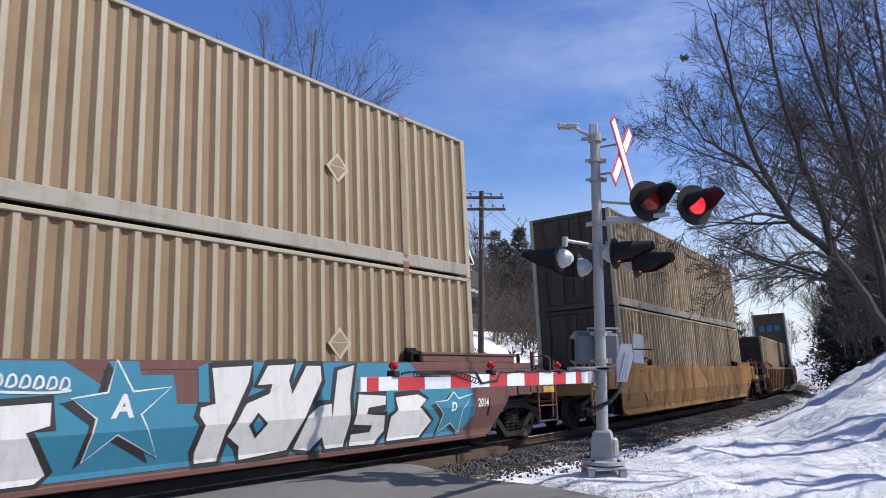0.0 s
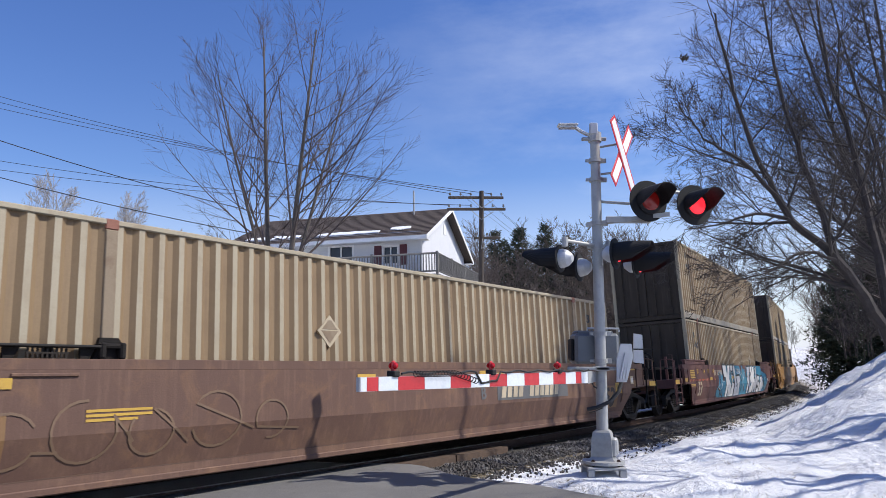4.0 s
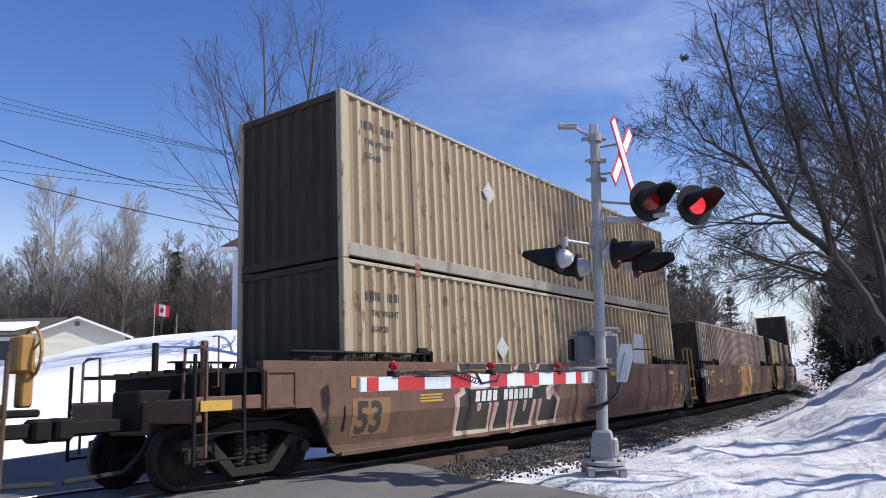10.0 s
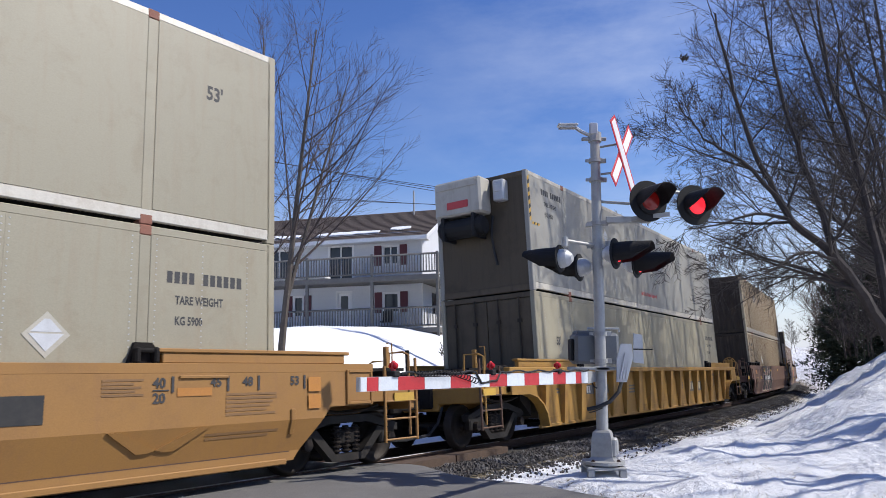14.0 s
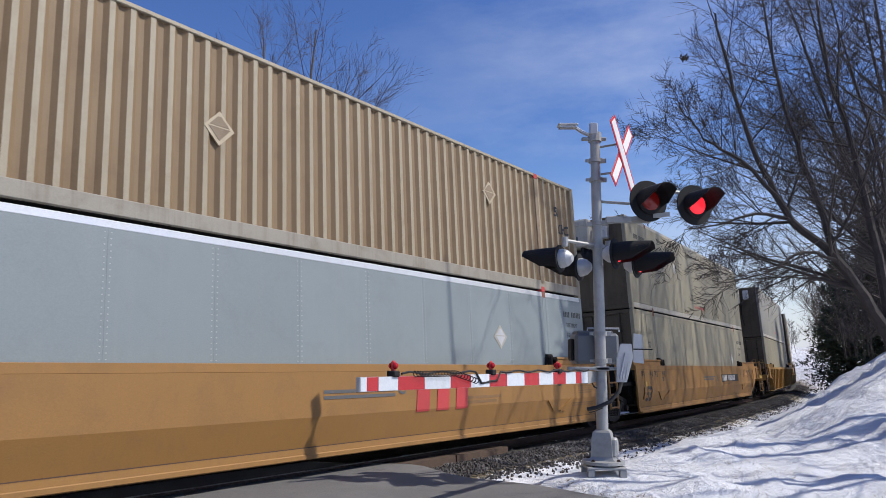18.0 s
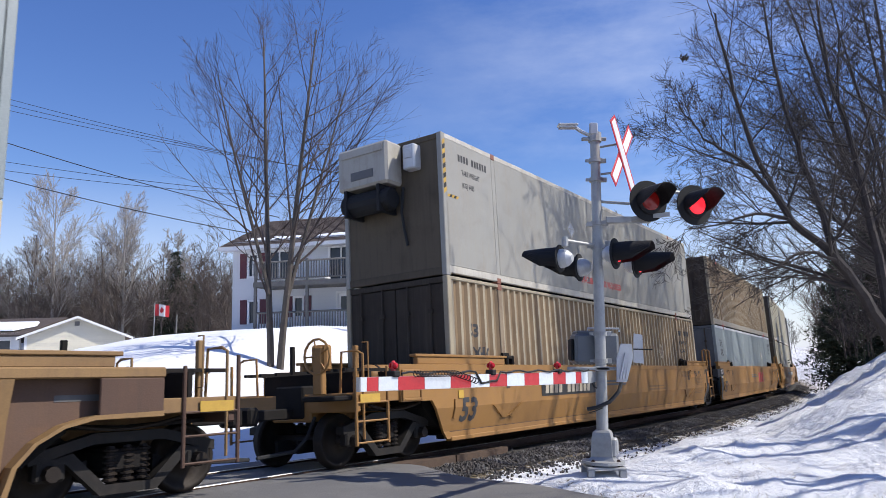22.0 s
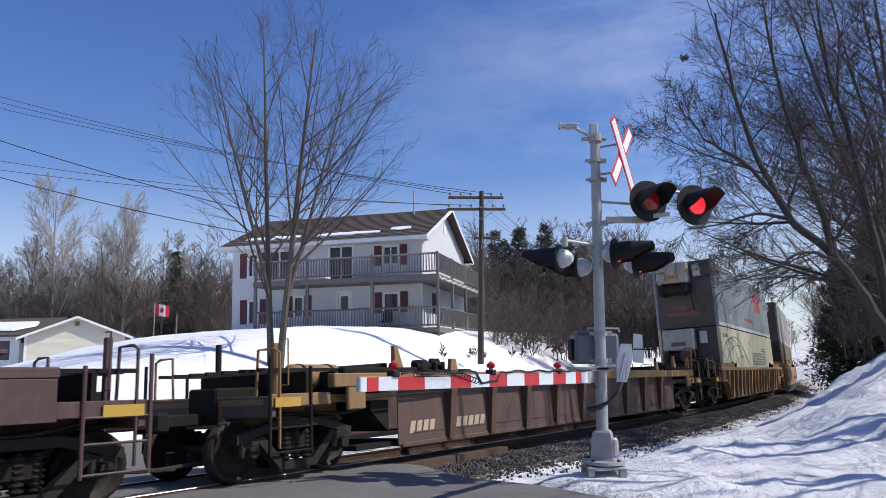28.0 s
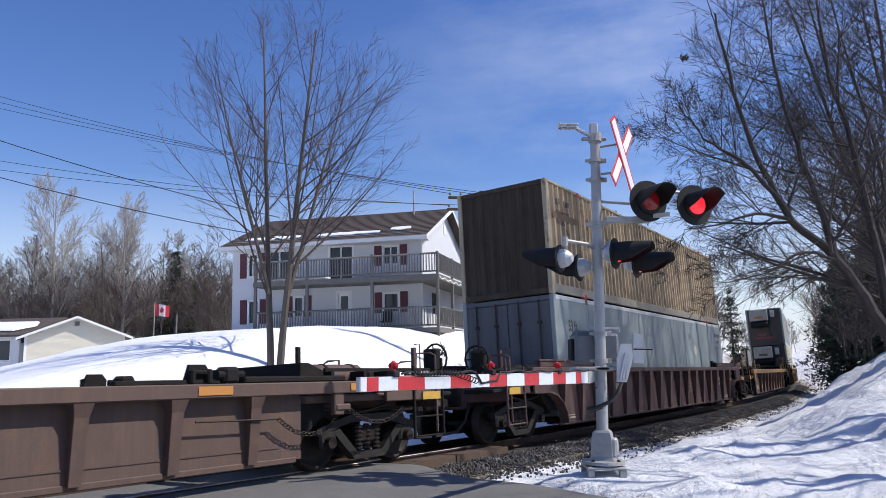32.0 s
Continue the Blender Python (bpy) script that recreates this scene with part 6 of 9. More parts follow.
for k, (x, z, r) in enumerate(((-7.2, 0.8, 0.28), (-6.4, 0.85, 0.33), (-5.6, 0.8, 0.26), (-4.7, 0.9, 0.34), (-3.8, 0.85, 0.25))):
    stroke(CARS[2], [(x + r * math.cos(a) * 1.1, z + r * math.sin(a)) for a in np.linspace(0.5 + k, 5.8 + k, 18)] + [(x + r + 0.25, z - 0.15)], 0.03, "decalbrown", 1)
# yellow ribbed car
c = CARS[5]
YP = -1.327
plate(c, 3.4, 5.0, 0.72, 1.05, "decalgrey", 0, YP, label="grey logo panel")
for k in range(5):
    decal(c, [(3.52 + 0.28 * k, 0.78), (3.64 + 0.28 * k, 0.78), (3.72 + 0.28 * k, 1.0), (3.56 + 0.28 * k, 1.0)], "creamwhite", 1, YP, "logo_bar")
letters("53", 0.3, M["decalblack"], c, 5.3, 0.85, YP - 0.005)
letters("20", 0.1, M["decalblack"], c, 5.93, 1.22, -1.539)
letters("40", 0.1, M["decalblack"], c, 5.93, 1.06, -1.539)
for x, tx in ((6.25, "45"), (6.85, "48"), (7.4, "53"), (-7.45, "53"), (-6.85, "48"), (-6.3, "45")):
    letters(tx, 0.11, M["decalblack"], c, x, 1.2, YP - 0.005)
plate(c, -5.95, -4.05, 0.88, 1.10, "decalgrey", 0, YP)
letters("####", 0.16, M["decalwhite"], c, -5.9, 0.91, YP - 0.008)
letters("#####", 0.16, M["decalwhite"], c, -4.95, 0.91, YP - 0.008)
bars(c, -7.35, 1.02, 2, 0.3, 0.04, "decalgrey", YP, 6)
bars(c, -9.4, 1.32, 2, 0.35, 0.03, "decalgrey", -1.531, 8)
for x in (2.2, 6.3, -2.6):
    bars(c, x, 1.0, 3, 0.6, 0.05, "decalgrey", YP, 9)

# orange three-unit car
c = CARS[6]
plate(c, 1.74, 4.95, 0.95, 1.25, "decalblack", 0, label="black number panel")
letters("#### ######", 0.21, M["decalwhite"], c, 1.85, 1.0, SIDE - 0.008, lean=0.18, squeeze=1.22)
letters("A", 0.2, M["decalgrey"], c, 0.95, 1.02, SIDE - 0.004)
c = CARS[8]
plate(c, -4.82, -1.68, 0.91, 1.24, "decalblack", 0, label="black number panel")
letters("#### ######", 0.22, M["fadedcream"], c, -4.66, 0.965, SIDE - 0.008, lean=0.15, squeeze=1.2)
letters("B", 0.23, M["decaldark"], c, -1.27, 0.99, SIDE - 0.004)
c = CARS[7]
letters("C", 0.2, M["decalgrey"], c, 0.5, 1.1, SIDE - 0.004)
for o in [[(1.92 + 0.58 * k, 0.78), (1.92 + 0.58 * k + 0.36, 0.78), (1.92 + 0.58 * k + 0.42, 1.28), (1.98 + 0.58 * k, 1.28)] for k in range(3)]:
    decal(c, [(x - 0.95, z) for x, z in o], "decalred", 1, name="logo_bar")
for unit in (6, 7, 8):
    c = CARS[unit]
    letters("53", 0.42, M["decaldark"], c, -8.08, 0.57, SIDE - 0.004, lean=0.1)
    for q in (-1, 1):
        for x, tx in ((6.94, "45"), (7.42, "48"), (8.21, "53"), (6.16, "40")):
            xa = x if q > 0 else -x - 0.22
            letters(tx, 0.12, M["decaldark"], c, xa, 1.30, SIDE - 0.004)
            plate(c, xa + 0.24, xa + 0.275, 1.24, 1.43, "decaldark", 1)
            if tx == "40":
                plate(c, xa, xa + 0.21, 1.26, 1.275, "decaldark", 1)
                letters("20", 0.12, M["decaldark"], c, xa, 1.12, SIDE - 0.004)
        if q < 0:
            continue
        bars(c, 7.17 if q > 0 else -8.0, 1.18, 6, 0.85, 0.03, "decalochre", seed=unit)
        bars(c, 5.55 if q > 0 else -6.1, 1.38, 5, 0.5, 0.025, "decalochre", seed=unit + 9)
        bars(c, 6.9 if q > 0 else -8.2, 0.69, 2, 1.2, 0.03, "decalochre", seed=unit + 20)
        plate(c, q * 6.72 - 0.24, q * 6.72 + 0.24, 1.19, 1.29, "decalorange", 1)
    if unit == 7:
        plate(c, -8.95, -8.3, 1.22, 1.49, "decalblack", 3, label="black plate with white lettering")
        letters("125 T", 0.17, M["decalwhite"], c, -8.9, 1.28, SIDE - 0.019)
        plate(c, -8.8, -8.55, 1.12, 1.19, "decalwhite", 3, name="small_label")
        plate(c, -8.5, -8.35, 1.12, 1.19, "decalyellow", 3, name="small_label")
    for zz in (0.96, 1.2):
        plate(c, 8.53, 8.76, zz, zz + 0.2, "decalorange", 4)
    plate(c, -8.15, -7.98, 0.98, 1.12, "decalyellow", 2)
    bars(c, -1.2, 1.15, 2, 1.9, 0.05, "decalgrey", seed=unit + 40)
    bars(c, 2.2, 0.95, 2, 1.7, 0.05, "decalochre", seed=unit + 41)

# brown and yellow ribbed car
c = CARS[9]
letters("20", 0.12, M["decalgrey"], c, -6.1, 1.22, -1.525)
letters("40", 0.12, M["decalgrey"], c, -6.1, 1.06, -1.525)
bars(c, -7.4, 0.85, 2, 0.35, 0.05, "decalgrey", -1.327, 5)
bars(c, -5.72, 0.97, 1, 0.8, 0.16, "decalgrey", -1.327, 5)
plate(c, -4.85, -4.1, 0.95, 1.13, "decalgrey", 0, -1.327)
letters("65", 0.14, M["decaltan"], c, -4.8, 0.97, -1.333)
letters("20", 0.12, M["decalgrey"], c, 5.9, 1.22, -1.525)
letters("40", 0.12, M["decalgrey"], c, 5.9, 1.06, -1.525)
bars(c, 8.7, 1.18, 1, 0.6, 0.07, "decalgrey", -1.327, 3)
plate(c, 5.4, 5.9, 0.7, 0.95, "decalgrey", 0, -1.327)
c = CARS[10]
letters("####", 0.2, M["decaltan"], c, -6.9, 0.44, -1.331, lean=0.25, squeeze=1.1)
letters("#####", 0.2, M["decaltan"], c, -5.5, 0.44, -1.331, lean=0.25, squeeze=1.2)
for q in (-1, 1):
    for x, tx in ((7.1, "48"), (6.5, "45"), (5.85, "40")):
        letters(tx, 0.09, M["decalgrey"], c, q * x - 0.09, 1.29, -1.532)
        plate(c, q * x + 0.12, q * x + 0.18, 1.25, 1.41, "decaltan", 0, -1.529)
    plate(c, q * 8.05 - 0.3, q * 8.05 + 0.3, 1.27, 1.4, "decalorange", 0, -1.529)
    part("stake", Mesh().prism([(q * 7.29 - 0.06, 1.45), (q * 7.29 + 0.2, 1.45), (q * 7.29 + 0.02, 1.9), (q * 7.29 - 0.06, 1.9)], -1.42, -1.34), M["dullochre"], c)
    part("stake", Mesh().prism([(q * 5.6 - 0.12, 1.45), (q * 5.6 + 0.12, 1.45), (q * 5.6 + 0.07, 1.7), (q * 5.6 - 0.07, 1.7)], -1.42, -1.34), M["dullochre"], c)
    part("hand_rod", Mesh().pipe([(q * 5.9, -1.40, 1.12), (q * 6.6, -1.42, 1.1), (q * 7.6, -1.42, 1.08), (q * 8.3, -1.40, 1.05)], 0.018), M["wheelsteel"], c)
    part("side_plate", Mesh().box(min(q * 8.2, q * 8.6), max(q * 8.2, q * 8.6), -1.520, -1.44, 0.9, 1.24, 0.02), M["dullochre"], c)
c = CARS[11]
MP = -1.327
for q in (-1, 1):
    xa = 6.0 if q > 0 else -6.22
    letters("20", 0.13, M["decaltan"], c, xa, 1.04, -1.524)
    letters("40", 0.13, M["decaltan"], c, xa, 0.86, -1.524)
    for x, tx in ((6.71, "45"), (7.19, "48"), (7.80, "53")):
        letters(tx, 0.11, M["decalbrown"], c, x if q > 0 else -x - 0.2, 1.05, MP - 0.005)
    if q > 0:
        letters("53", 0.32, M["decalbrown"], c, 5.3, 0.8, MP - 0.005)
    bars(c, 8.8 if q > 0 else -9.3, 1.24, 1, 0.6, 0.07, "decaltan", MP, 3)
    bars(c, 8.7 if q > 0 else -9.3, 1.06, 2, 0.75, 0.03, "decaltan", MP, 4)
    bars(c, 7.35 if q > 0 else -8.1, 0.42, 2, 0.75, 0.04, "decaltan", MP, 5)
    for x in (6.75, 7.42, 8.15):
        plate(c, q * x - 0.02, q * x + 0.02, 1.67, 1.715, "decaltan", 0, -1.502, "chalk_mark")
bars(c, 2.4, 0.95, 4, 0.7, 0.05, "decalbrown", MP, 4)
letters("####", 0.16, M["decaltan"], c, -4.75, 0.95, MP - 0.005)
reflectors(c, (-7.95, -3.2, 1.6, 7.5), 1.43, w=0.48, h=0.10)


def chain(owner, knots, y):
    """A hanging chain of flat oval links along a line of (x, z) knots."""
    line = Mesh()
    pts = [np.array(p) for p in knots]
    spots = [a + (b - a) * u for a, b in zip(pts, pts[1:]) for u in np.arange(0.0, 0.999, 0.058 / max(0.06, float(np.hypot(*(b - a)))))]
    for i, (a, b) in enumerate(zip(spots, spots[1:])):
        m, d = (a + b) / 2, (b - a) * 0.78
        p = np.array((-d[1], d[0])) * 0.55
        ring = [m - d, m - d * 0.5 + p, m + d * 0.5 + p, m + d, m + d * 0.5 - p, m - d * 0.5 - p, m - d]
        line.pipe([(q[0], y + (0.0 if i % 2 else (k % 3 - 1) * 0.012), q[1]) for k, q in enumerate(ring)], 0.0085, 4)
    part("chain", line, M["wheelsteel"], owner, "hanging steel chain")


def sag(x0, z0, x1, z1, drop):
    return [(x0 + (x1 - x0) * u, z0 + (z1 - z0) * u - drop * 4 * u * (1 - u)) for u in np.linspace(0, 1, 9)]


chain(CARS[10], sag(7.04, 1.15, 7.94, 1.13, 0.12), -1.5)
chain(CARS[10], sag(8.2, 1.13, 8.87, 1.11, 0.05), -1.5)
chain(CARS[12], sag(7.28, 0.84, 8.38, 0.80, 0.22), -1.48)
chain(CARS[12], sag(8.6, 0.93, 9.84, 0.88, 0.21), -1.48)
part("tie_rod", Mesh().tube((6.0, -1.48, 0.87), (7.3, -1.48, 0.84), 0.014, n=6), M["wheelsteel"], CARS[12])
part("chain_bracket", Mesh().box(8.3, 8.5, -1.5, -1.40, 0.84, 1.16, 0.015).box(8.32, 8.62, -1.52, -1.42, 0.90, 1.0, 0.02), M["cardark"], CARS[12])
c = CARS[12]
for x in (2.0, 6.0, 8.6):
    plate(c, x, x + 0.5, 1.19, 1.30, "decalorange", 2, -1.529)
brake_wheel(CARS[11], -1, -11.3, 1.72, -1.0)
air_tank(CARS[10], -8.6, "dullochre")
air_tank(CARS[8], -9.4, "carorange")
air_tank(CARS[12], 9.0, "cardark")
air_tank(CARS[11], -9.2, "under")
air_tank(CARS[5], -9.2, "under")
for unit in (9, 10, 12, 8, 5, 2):
    brake_wheel(CARS[unit], 1 if unit in (5, 10, 12, 2) else -1, (11.3 if unit != 10 else 10.3) * (1 if unit in (5, 10, 12, 2) else -1), 2.0 if unit == 10 else 1.72, -1.0, {5: "caryellow", 8: "carorange", 10: "carumber"}.get(unit, "under"))

# containers
CSIDE = -1.297
FOLDED = {(u, k) for u, _, lo, hi in SPEC for k, b in ((0, lo), (1, hi)) if b and b[0] == "corrugated"}


def ctext(unit, upper, lines, x, z, size, mat="decaldark", squeeze=0.8, lean=0.0, y=CSIDE):
    o = (UPPER if upper else LOWER)[unit]
    for i, tx in enumerate(lines):
        sz = size if i == 0 or len(tx) < 6 else size * 0.72
        sq = squeeze if i == 0 or len(tx) < 6 else squeeze * 0.9
        if (unit, int(upper)) in FOLDED:
            folded_letters(tx, sz, M[mat], o, x + (0.0 if i == 0 else 0.12), z - i * size * 1.75, sq)
        else:
            letters(tx, sz, M[mat], o, x + (0.0 if i == 0 else 0.12), z - i * size * 1.75, y, squeeze=sq)


for unit in (1, 4, 7, 11, 0):
    ctext(unit, True, ["#### ####", "TARE WEIGHT", "KG 4945"] if unit != 1 else ["53", "XHC"], -7.55 if unit != 1 else -7.0, 2.35, 0.15 if unit != 1 else 0.22)
    if unit in (1, 4, 0):
        ctext(unit, False, ["53", "XHC"] if unit != 4 else ["#### ####", "TARE WEIGHT", "KG 4920"], -7.0 if unit != 4 else -7.5, 2.25, 0.22 if unit != 4 else 0.15)
for unit in (7, 11):
    ctext(unit, True, ["53", "XHC"], 7.0, 2.0, 0.24)
ctext(8, False, ["53", "XHC"], -7.3, 1.75, 0.26)
ctext(3, False, ["#### ######", "TARE WEIGHT", "KG 4920"], -7.55, 2.3, 0.17)
ctext(2, False, ["53", "XHC"], 6.8, 2.3, 0.22)
ctext(8, False, ["#### ######", "TARE WEIGHT", "KG 4945"], 6.25, 2.25, 0.17)
for tx, z in (("53 ft", 2.08), ("XHC", 1.58)):
    letters(tx, 0.29, M["decaldark"], UPPER[8], 7.07, z, CSIDE, squeeze=0.72)
ctext(8, True, ["#### ######", "TARE WEIGHT", "(KG) 6485"], -7.5, 2.4, 0.15)
ctext(5, True, ["#### ######", "TARE WEIGHT", "(KG) 6330"], -7.35, 2.4, 0.15)
ctext(5, False, ["53'"], -7.08, 1.68, 0.19)
ctext(5, True, ["53'"], 6.9, 2.2, 0.2)
ctext(5, False, ["#### ######", "TARE WEIGHT", "KG 6330"], 6.45, 2.2, 0.15)
ctext(6, True, ["#### ######", "TARE WEIGHT", "KG 5900"], -7.35, 2.25, 0.15)
ctext(6, False, ["53'"], -6.9, 1.75, 0.19)
ctext(6, True, ["53'"], 6.9, 1.9, 0.2)
ctext(6, False, ["#### ######", "TARE WEIGHT", "KG 5900"], 6.4, 2.2, 0.15)
for tx, z in (("53 ft", 2.03), ("XHC", 1.64)):
    letters(tx, 0.275, M["decaldark"], LOWER[7], -7.34, z, CSIDE, squeeze=0.72)
ctext(7, False, ["#### ######", "TARE WEIGHT", "(KG) 6120"], 7.03, 2.36, 0.135, squeeze=0.72)
for tx, z in (("53 ft", 2.03), ("XHC", 1.64)):
    letters(tx, 0.275, M["decaldark"], LOWER[11], -7.34, z, CSIDE, squeeze=0.72)
ctext(11, False, ["#### ######", "TARE WEIGHT", "(KG) 6120"], 7.03, 2.36, 0.135, squeeze=0.72)
ctext(9, True, ["#### ######", "TARE WEIGHT", "(KG) 6120"], -7.6, 2.35, 0.15)
ctext(9, True, ["53 ft", "XHC"], 6.65, 2.2, 0.27, squeeze=0.9)
ctext(9, False, ["#### ######"], -7.5, 2.45, 0.16)
for unit in (5, 8, 9, 6):
    if unit in (5, 6):
        letters("Hi-Cube Chassis Required", 0.12, M["decalred"], UPPER[unit], -0.6, 0.5, CSIDE, squeeze=0.85)
    else:
        letters("HI-CUBE CHASSIS REQUIRED", 0.17, M["decalred"], UPPER[unit], -1.75 if unit != 9 else -1.25, 0.47 if unit != 9 else 0.58, CSIDE, squeeze=0.93)
for unit, upper, x, z in ((0, 1, 3.2, 2.1), (1, 1, 4.45, 1.50), (1, 0, 4.44, 1.52), (4, 1, -3.4, 2.0), (4, 0, -3.2, 1.55), (5, 1, -3.3, 1.95), (6, 1, -3.0, 1.75), (6, 0, 5.0, 1.5), (7, 1, -2.97, 1.56), (7, 0, 4.09, 1.78), (8, 1, -2.2, 1.8), (8, 0, 4.2, 1.65), (9, 1, -3.4, 1.85), (9, 0, -0.29, 2.42), (9, 0, 0.24, 2.42), (11, 1, -3.09, 1.56), (11, 0, 3.95, 1.75), (3, 0, 2.0, 1.65), (2, 0, -2.5, 1.7), (7, 1, 4.0, 2.0)):
    placard((UPPER if upper else LOWER)[unit], x, z, -1.296 + (0.02 if (unit, upper) in FOLDED else 0.0), dull=(unit, upper) in FOLDED and unit not in (4, 11))
# the red logo as two plain block shapes
o = UPPER[9]
stroke(o, [(3.62, 2.12), (3.62, 2.16), (3.0, 2.16), (2.8, 2.06), (2.8, 1.54), (3.0, 1.44), (3.62, 1.44), (3.62, 2.12)], 0.33, "decalred", 0, CSIDE, "logo_block", rounded=True)
stroke(o, [(4.0, 1.60), (4.0, 2.16), (4.45, 2.16), (4.76, 2.12), (4.76, 1.48), (4.45, 1.42), (4.0, 1.42), (4.0, 1.60)], 0.33, "decalred", 1, CSIDE, "logo_block", rounded=True)
plate(o, 6.92, 7.36, 0.95, 1.33, "decalyellow", 0, CSIDE, label="yellow height warning sign")
for k, tx in enumerate(("CAUTION", "9'-6 1/2\"", "HIGH")):
    letters(tx, 0.095, M["decaldark"], o, 6.94 + 0.05 * k, 1.22 - 0.115 * k, CSIDE - 0.006, squeeze=0.72)
plate(o, -5.3, -4.85, 0.42, 0.6, "decalwhite", 0, CSIDE)
for oo in (UPPER[9], LOWER[9], UPPER[8], UPPER[5]):
    for i in range(11):
        z = 1.62 + i * 0.1
        decal(oo, [(-8.05, z), (-7.96, z + 0.06), (-7.96, z + 0.155), (-8.05, z + 0.095)], "decalblack" if i % 2 else "decalyellow", 0, CSIDE, "warning_stripe")
    for i in range(5):
        x = -7.94 + i * 0.075
        decal(oo, [(x, 1.58), (x + 0.07, 1.58), (x + 0.11, 1.64), (x + 0.04, 1.64)], "decalblack" if i % 2 else "decalyellow", 0, CSIDE, "warning_stripe")
# slanted warning stripes at the lower front corner
for oo in (LOWER[11], LOWER[7]):
    for i in range(9):
        z = 0.14 + i * 0.09
        decal(oo, [(7.96, z), (8.06, z + 0.05), (8.06, z + 0.095), (7.96, z + 0.045)], "decalyellow" if i % 2 else "decalblack", 1, CSIDE, "warning_stripe")
    for i in range(8):
        x = 7.5 + i * 0.055
        plate(oo, x, x + 0.05, 0.06, 0.1, "decalyellow" if i % 2 else "decalblack", 1, CSIDE, "warning_stripe")
# the cream container: slanted green stripes and thin arcs
o = LOWER[9]
for k in range(7):
    x = -0.05 + k * 0.68
    for i in range(5):
        z = 1.28 + i * 0.135
        plate_x = x + (z - 1.28) * 0.35
        w = 0.54 if (i + k) % 3 else 0.34
        decal(o, [(plate_x, z), (plate_x + w, z), (plate_x + w + 0.04, z + 0.085), (plate_x + 0.04, z + 0.085)], "decalgreen", 0, CSIDE, "logo_bar")
for x0, x1, zz in ((3.3, 5.0, 1.98), (3.4, 4.9, 2.11)):
    decal(o, [(x0, zz), (x1, zz), (x1 + 0.05, zz + 0.08), (x0 + 0.05, zz + 0.08)], "decalgreen", 0, CSIDE, "logo_bar")
ARCS = (
    [(-8.0, 1.62), (-7.45, 1.98), (-6.82, 2.23), (-6.12, 2.40), (-5.4, 2.49), (-4.43, 2.51), (-3.14, 2.31), (-2.08, 1.82), (-1.34, 1.25)],
    [(-7.0, 2.19), (-6.5, 2.35), (-5.9, 2.43), (-5.38, 2.40), (-4.18, 2.18), (-3.0, 1.69), (-2.4, 1.25)],
    [(-7.2, 2.08), (-6.82, 2.25), (-6.45, 2.30), (-6.11, 2.27), (-5.32, 2.06), (-4.29, 1.52), (-3.92, 1.25)],
    [(-7.4, 1.99), (-7.15, 2.2), (-6.95, 2.23), (-6.82, 2.17), (-6.41, 1.76), (-5.92, 1.3)],
    [(-7.6, 1.26), (-6.78, 1.62), (-5.92, 1.91), (-4.53, 2.15), (-3.28, 2.12), (-2.16, 1.82), (-1.34, 1.33)],
    [(-5.43, 1.26), (-4.29, 1.52), (-3.0, 1.68), (-2.0, 1.62), (-1.38, 1.31)],
    [(-1.95, 1.26), (-1.49, 1.38)],
)
for knots in ARCS:
    line = []
    for k in range(len(knots) - 1):
        a, b, e, f = (np.array(knots[min(max(k + d, 0), len(knots) - 1)]) for d in (-1, 0, 1, 2))
        line += [tuple(0.5 * (2 * b + (e - a) * u + (2 * a - 5 * b + 4 * e - f) * u * u + (3 * b - 3 * e + f - a) * u ** 3)) for u in (0.0, 0.25, 0.5, 0.75)]
    stroke(o, line + [knots[-1]], 0.042, "decalgreen", 1, CSIDE, "logo_arc")
# faded grey smear on the rusty container
plate(UPPER[11], -7.7, -6.25, 1.95, 2.12, "decalbrown", 0, -1.2765, "faded_mark")
o = UPPER[-2]
for i in range(3):
    part("logo_block", Mesh().box(-8.10, -8.085, -0.8 + i * 0.6, -0.4 + i * 0.6, 1.4, 1.9), M["decalblue"], o)

# red lettering on the end of the refrigerated container
for tx, z in (("HI-CUBE", 0.82), ("CHASSIS REQUIRED", 0.56)):
    t = letters(tx, 0.14, M["decalred"], UPPER[9], 0.0, z, 0.0, squeeze=0.8)
    t.matrix_basis = pose(-CON_L / 2 + 0.0285, 0.55 if tx == "HI-CUBE" else 0.85, z, 0, 0, -90)

# ---------------------------------------------------------------- the crossing signal
def facing(x, y, z, azimuth):
    """A pose whose local -y looks to the given azimuth (degrees from +x)."""
    return pose(x, y, z, 0, 0, azimuth + 90)


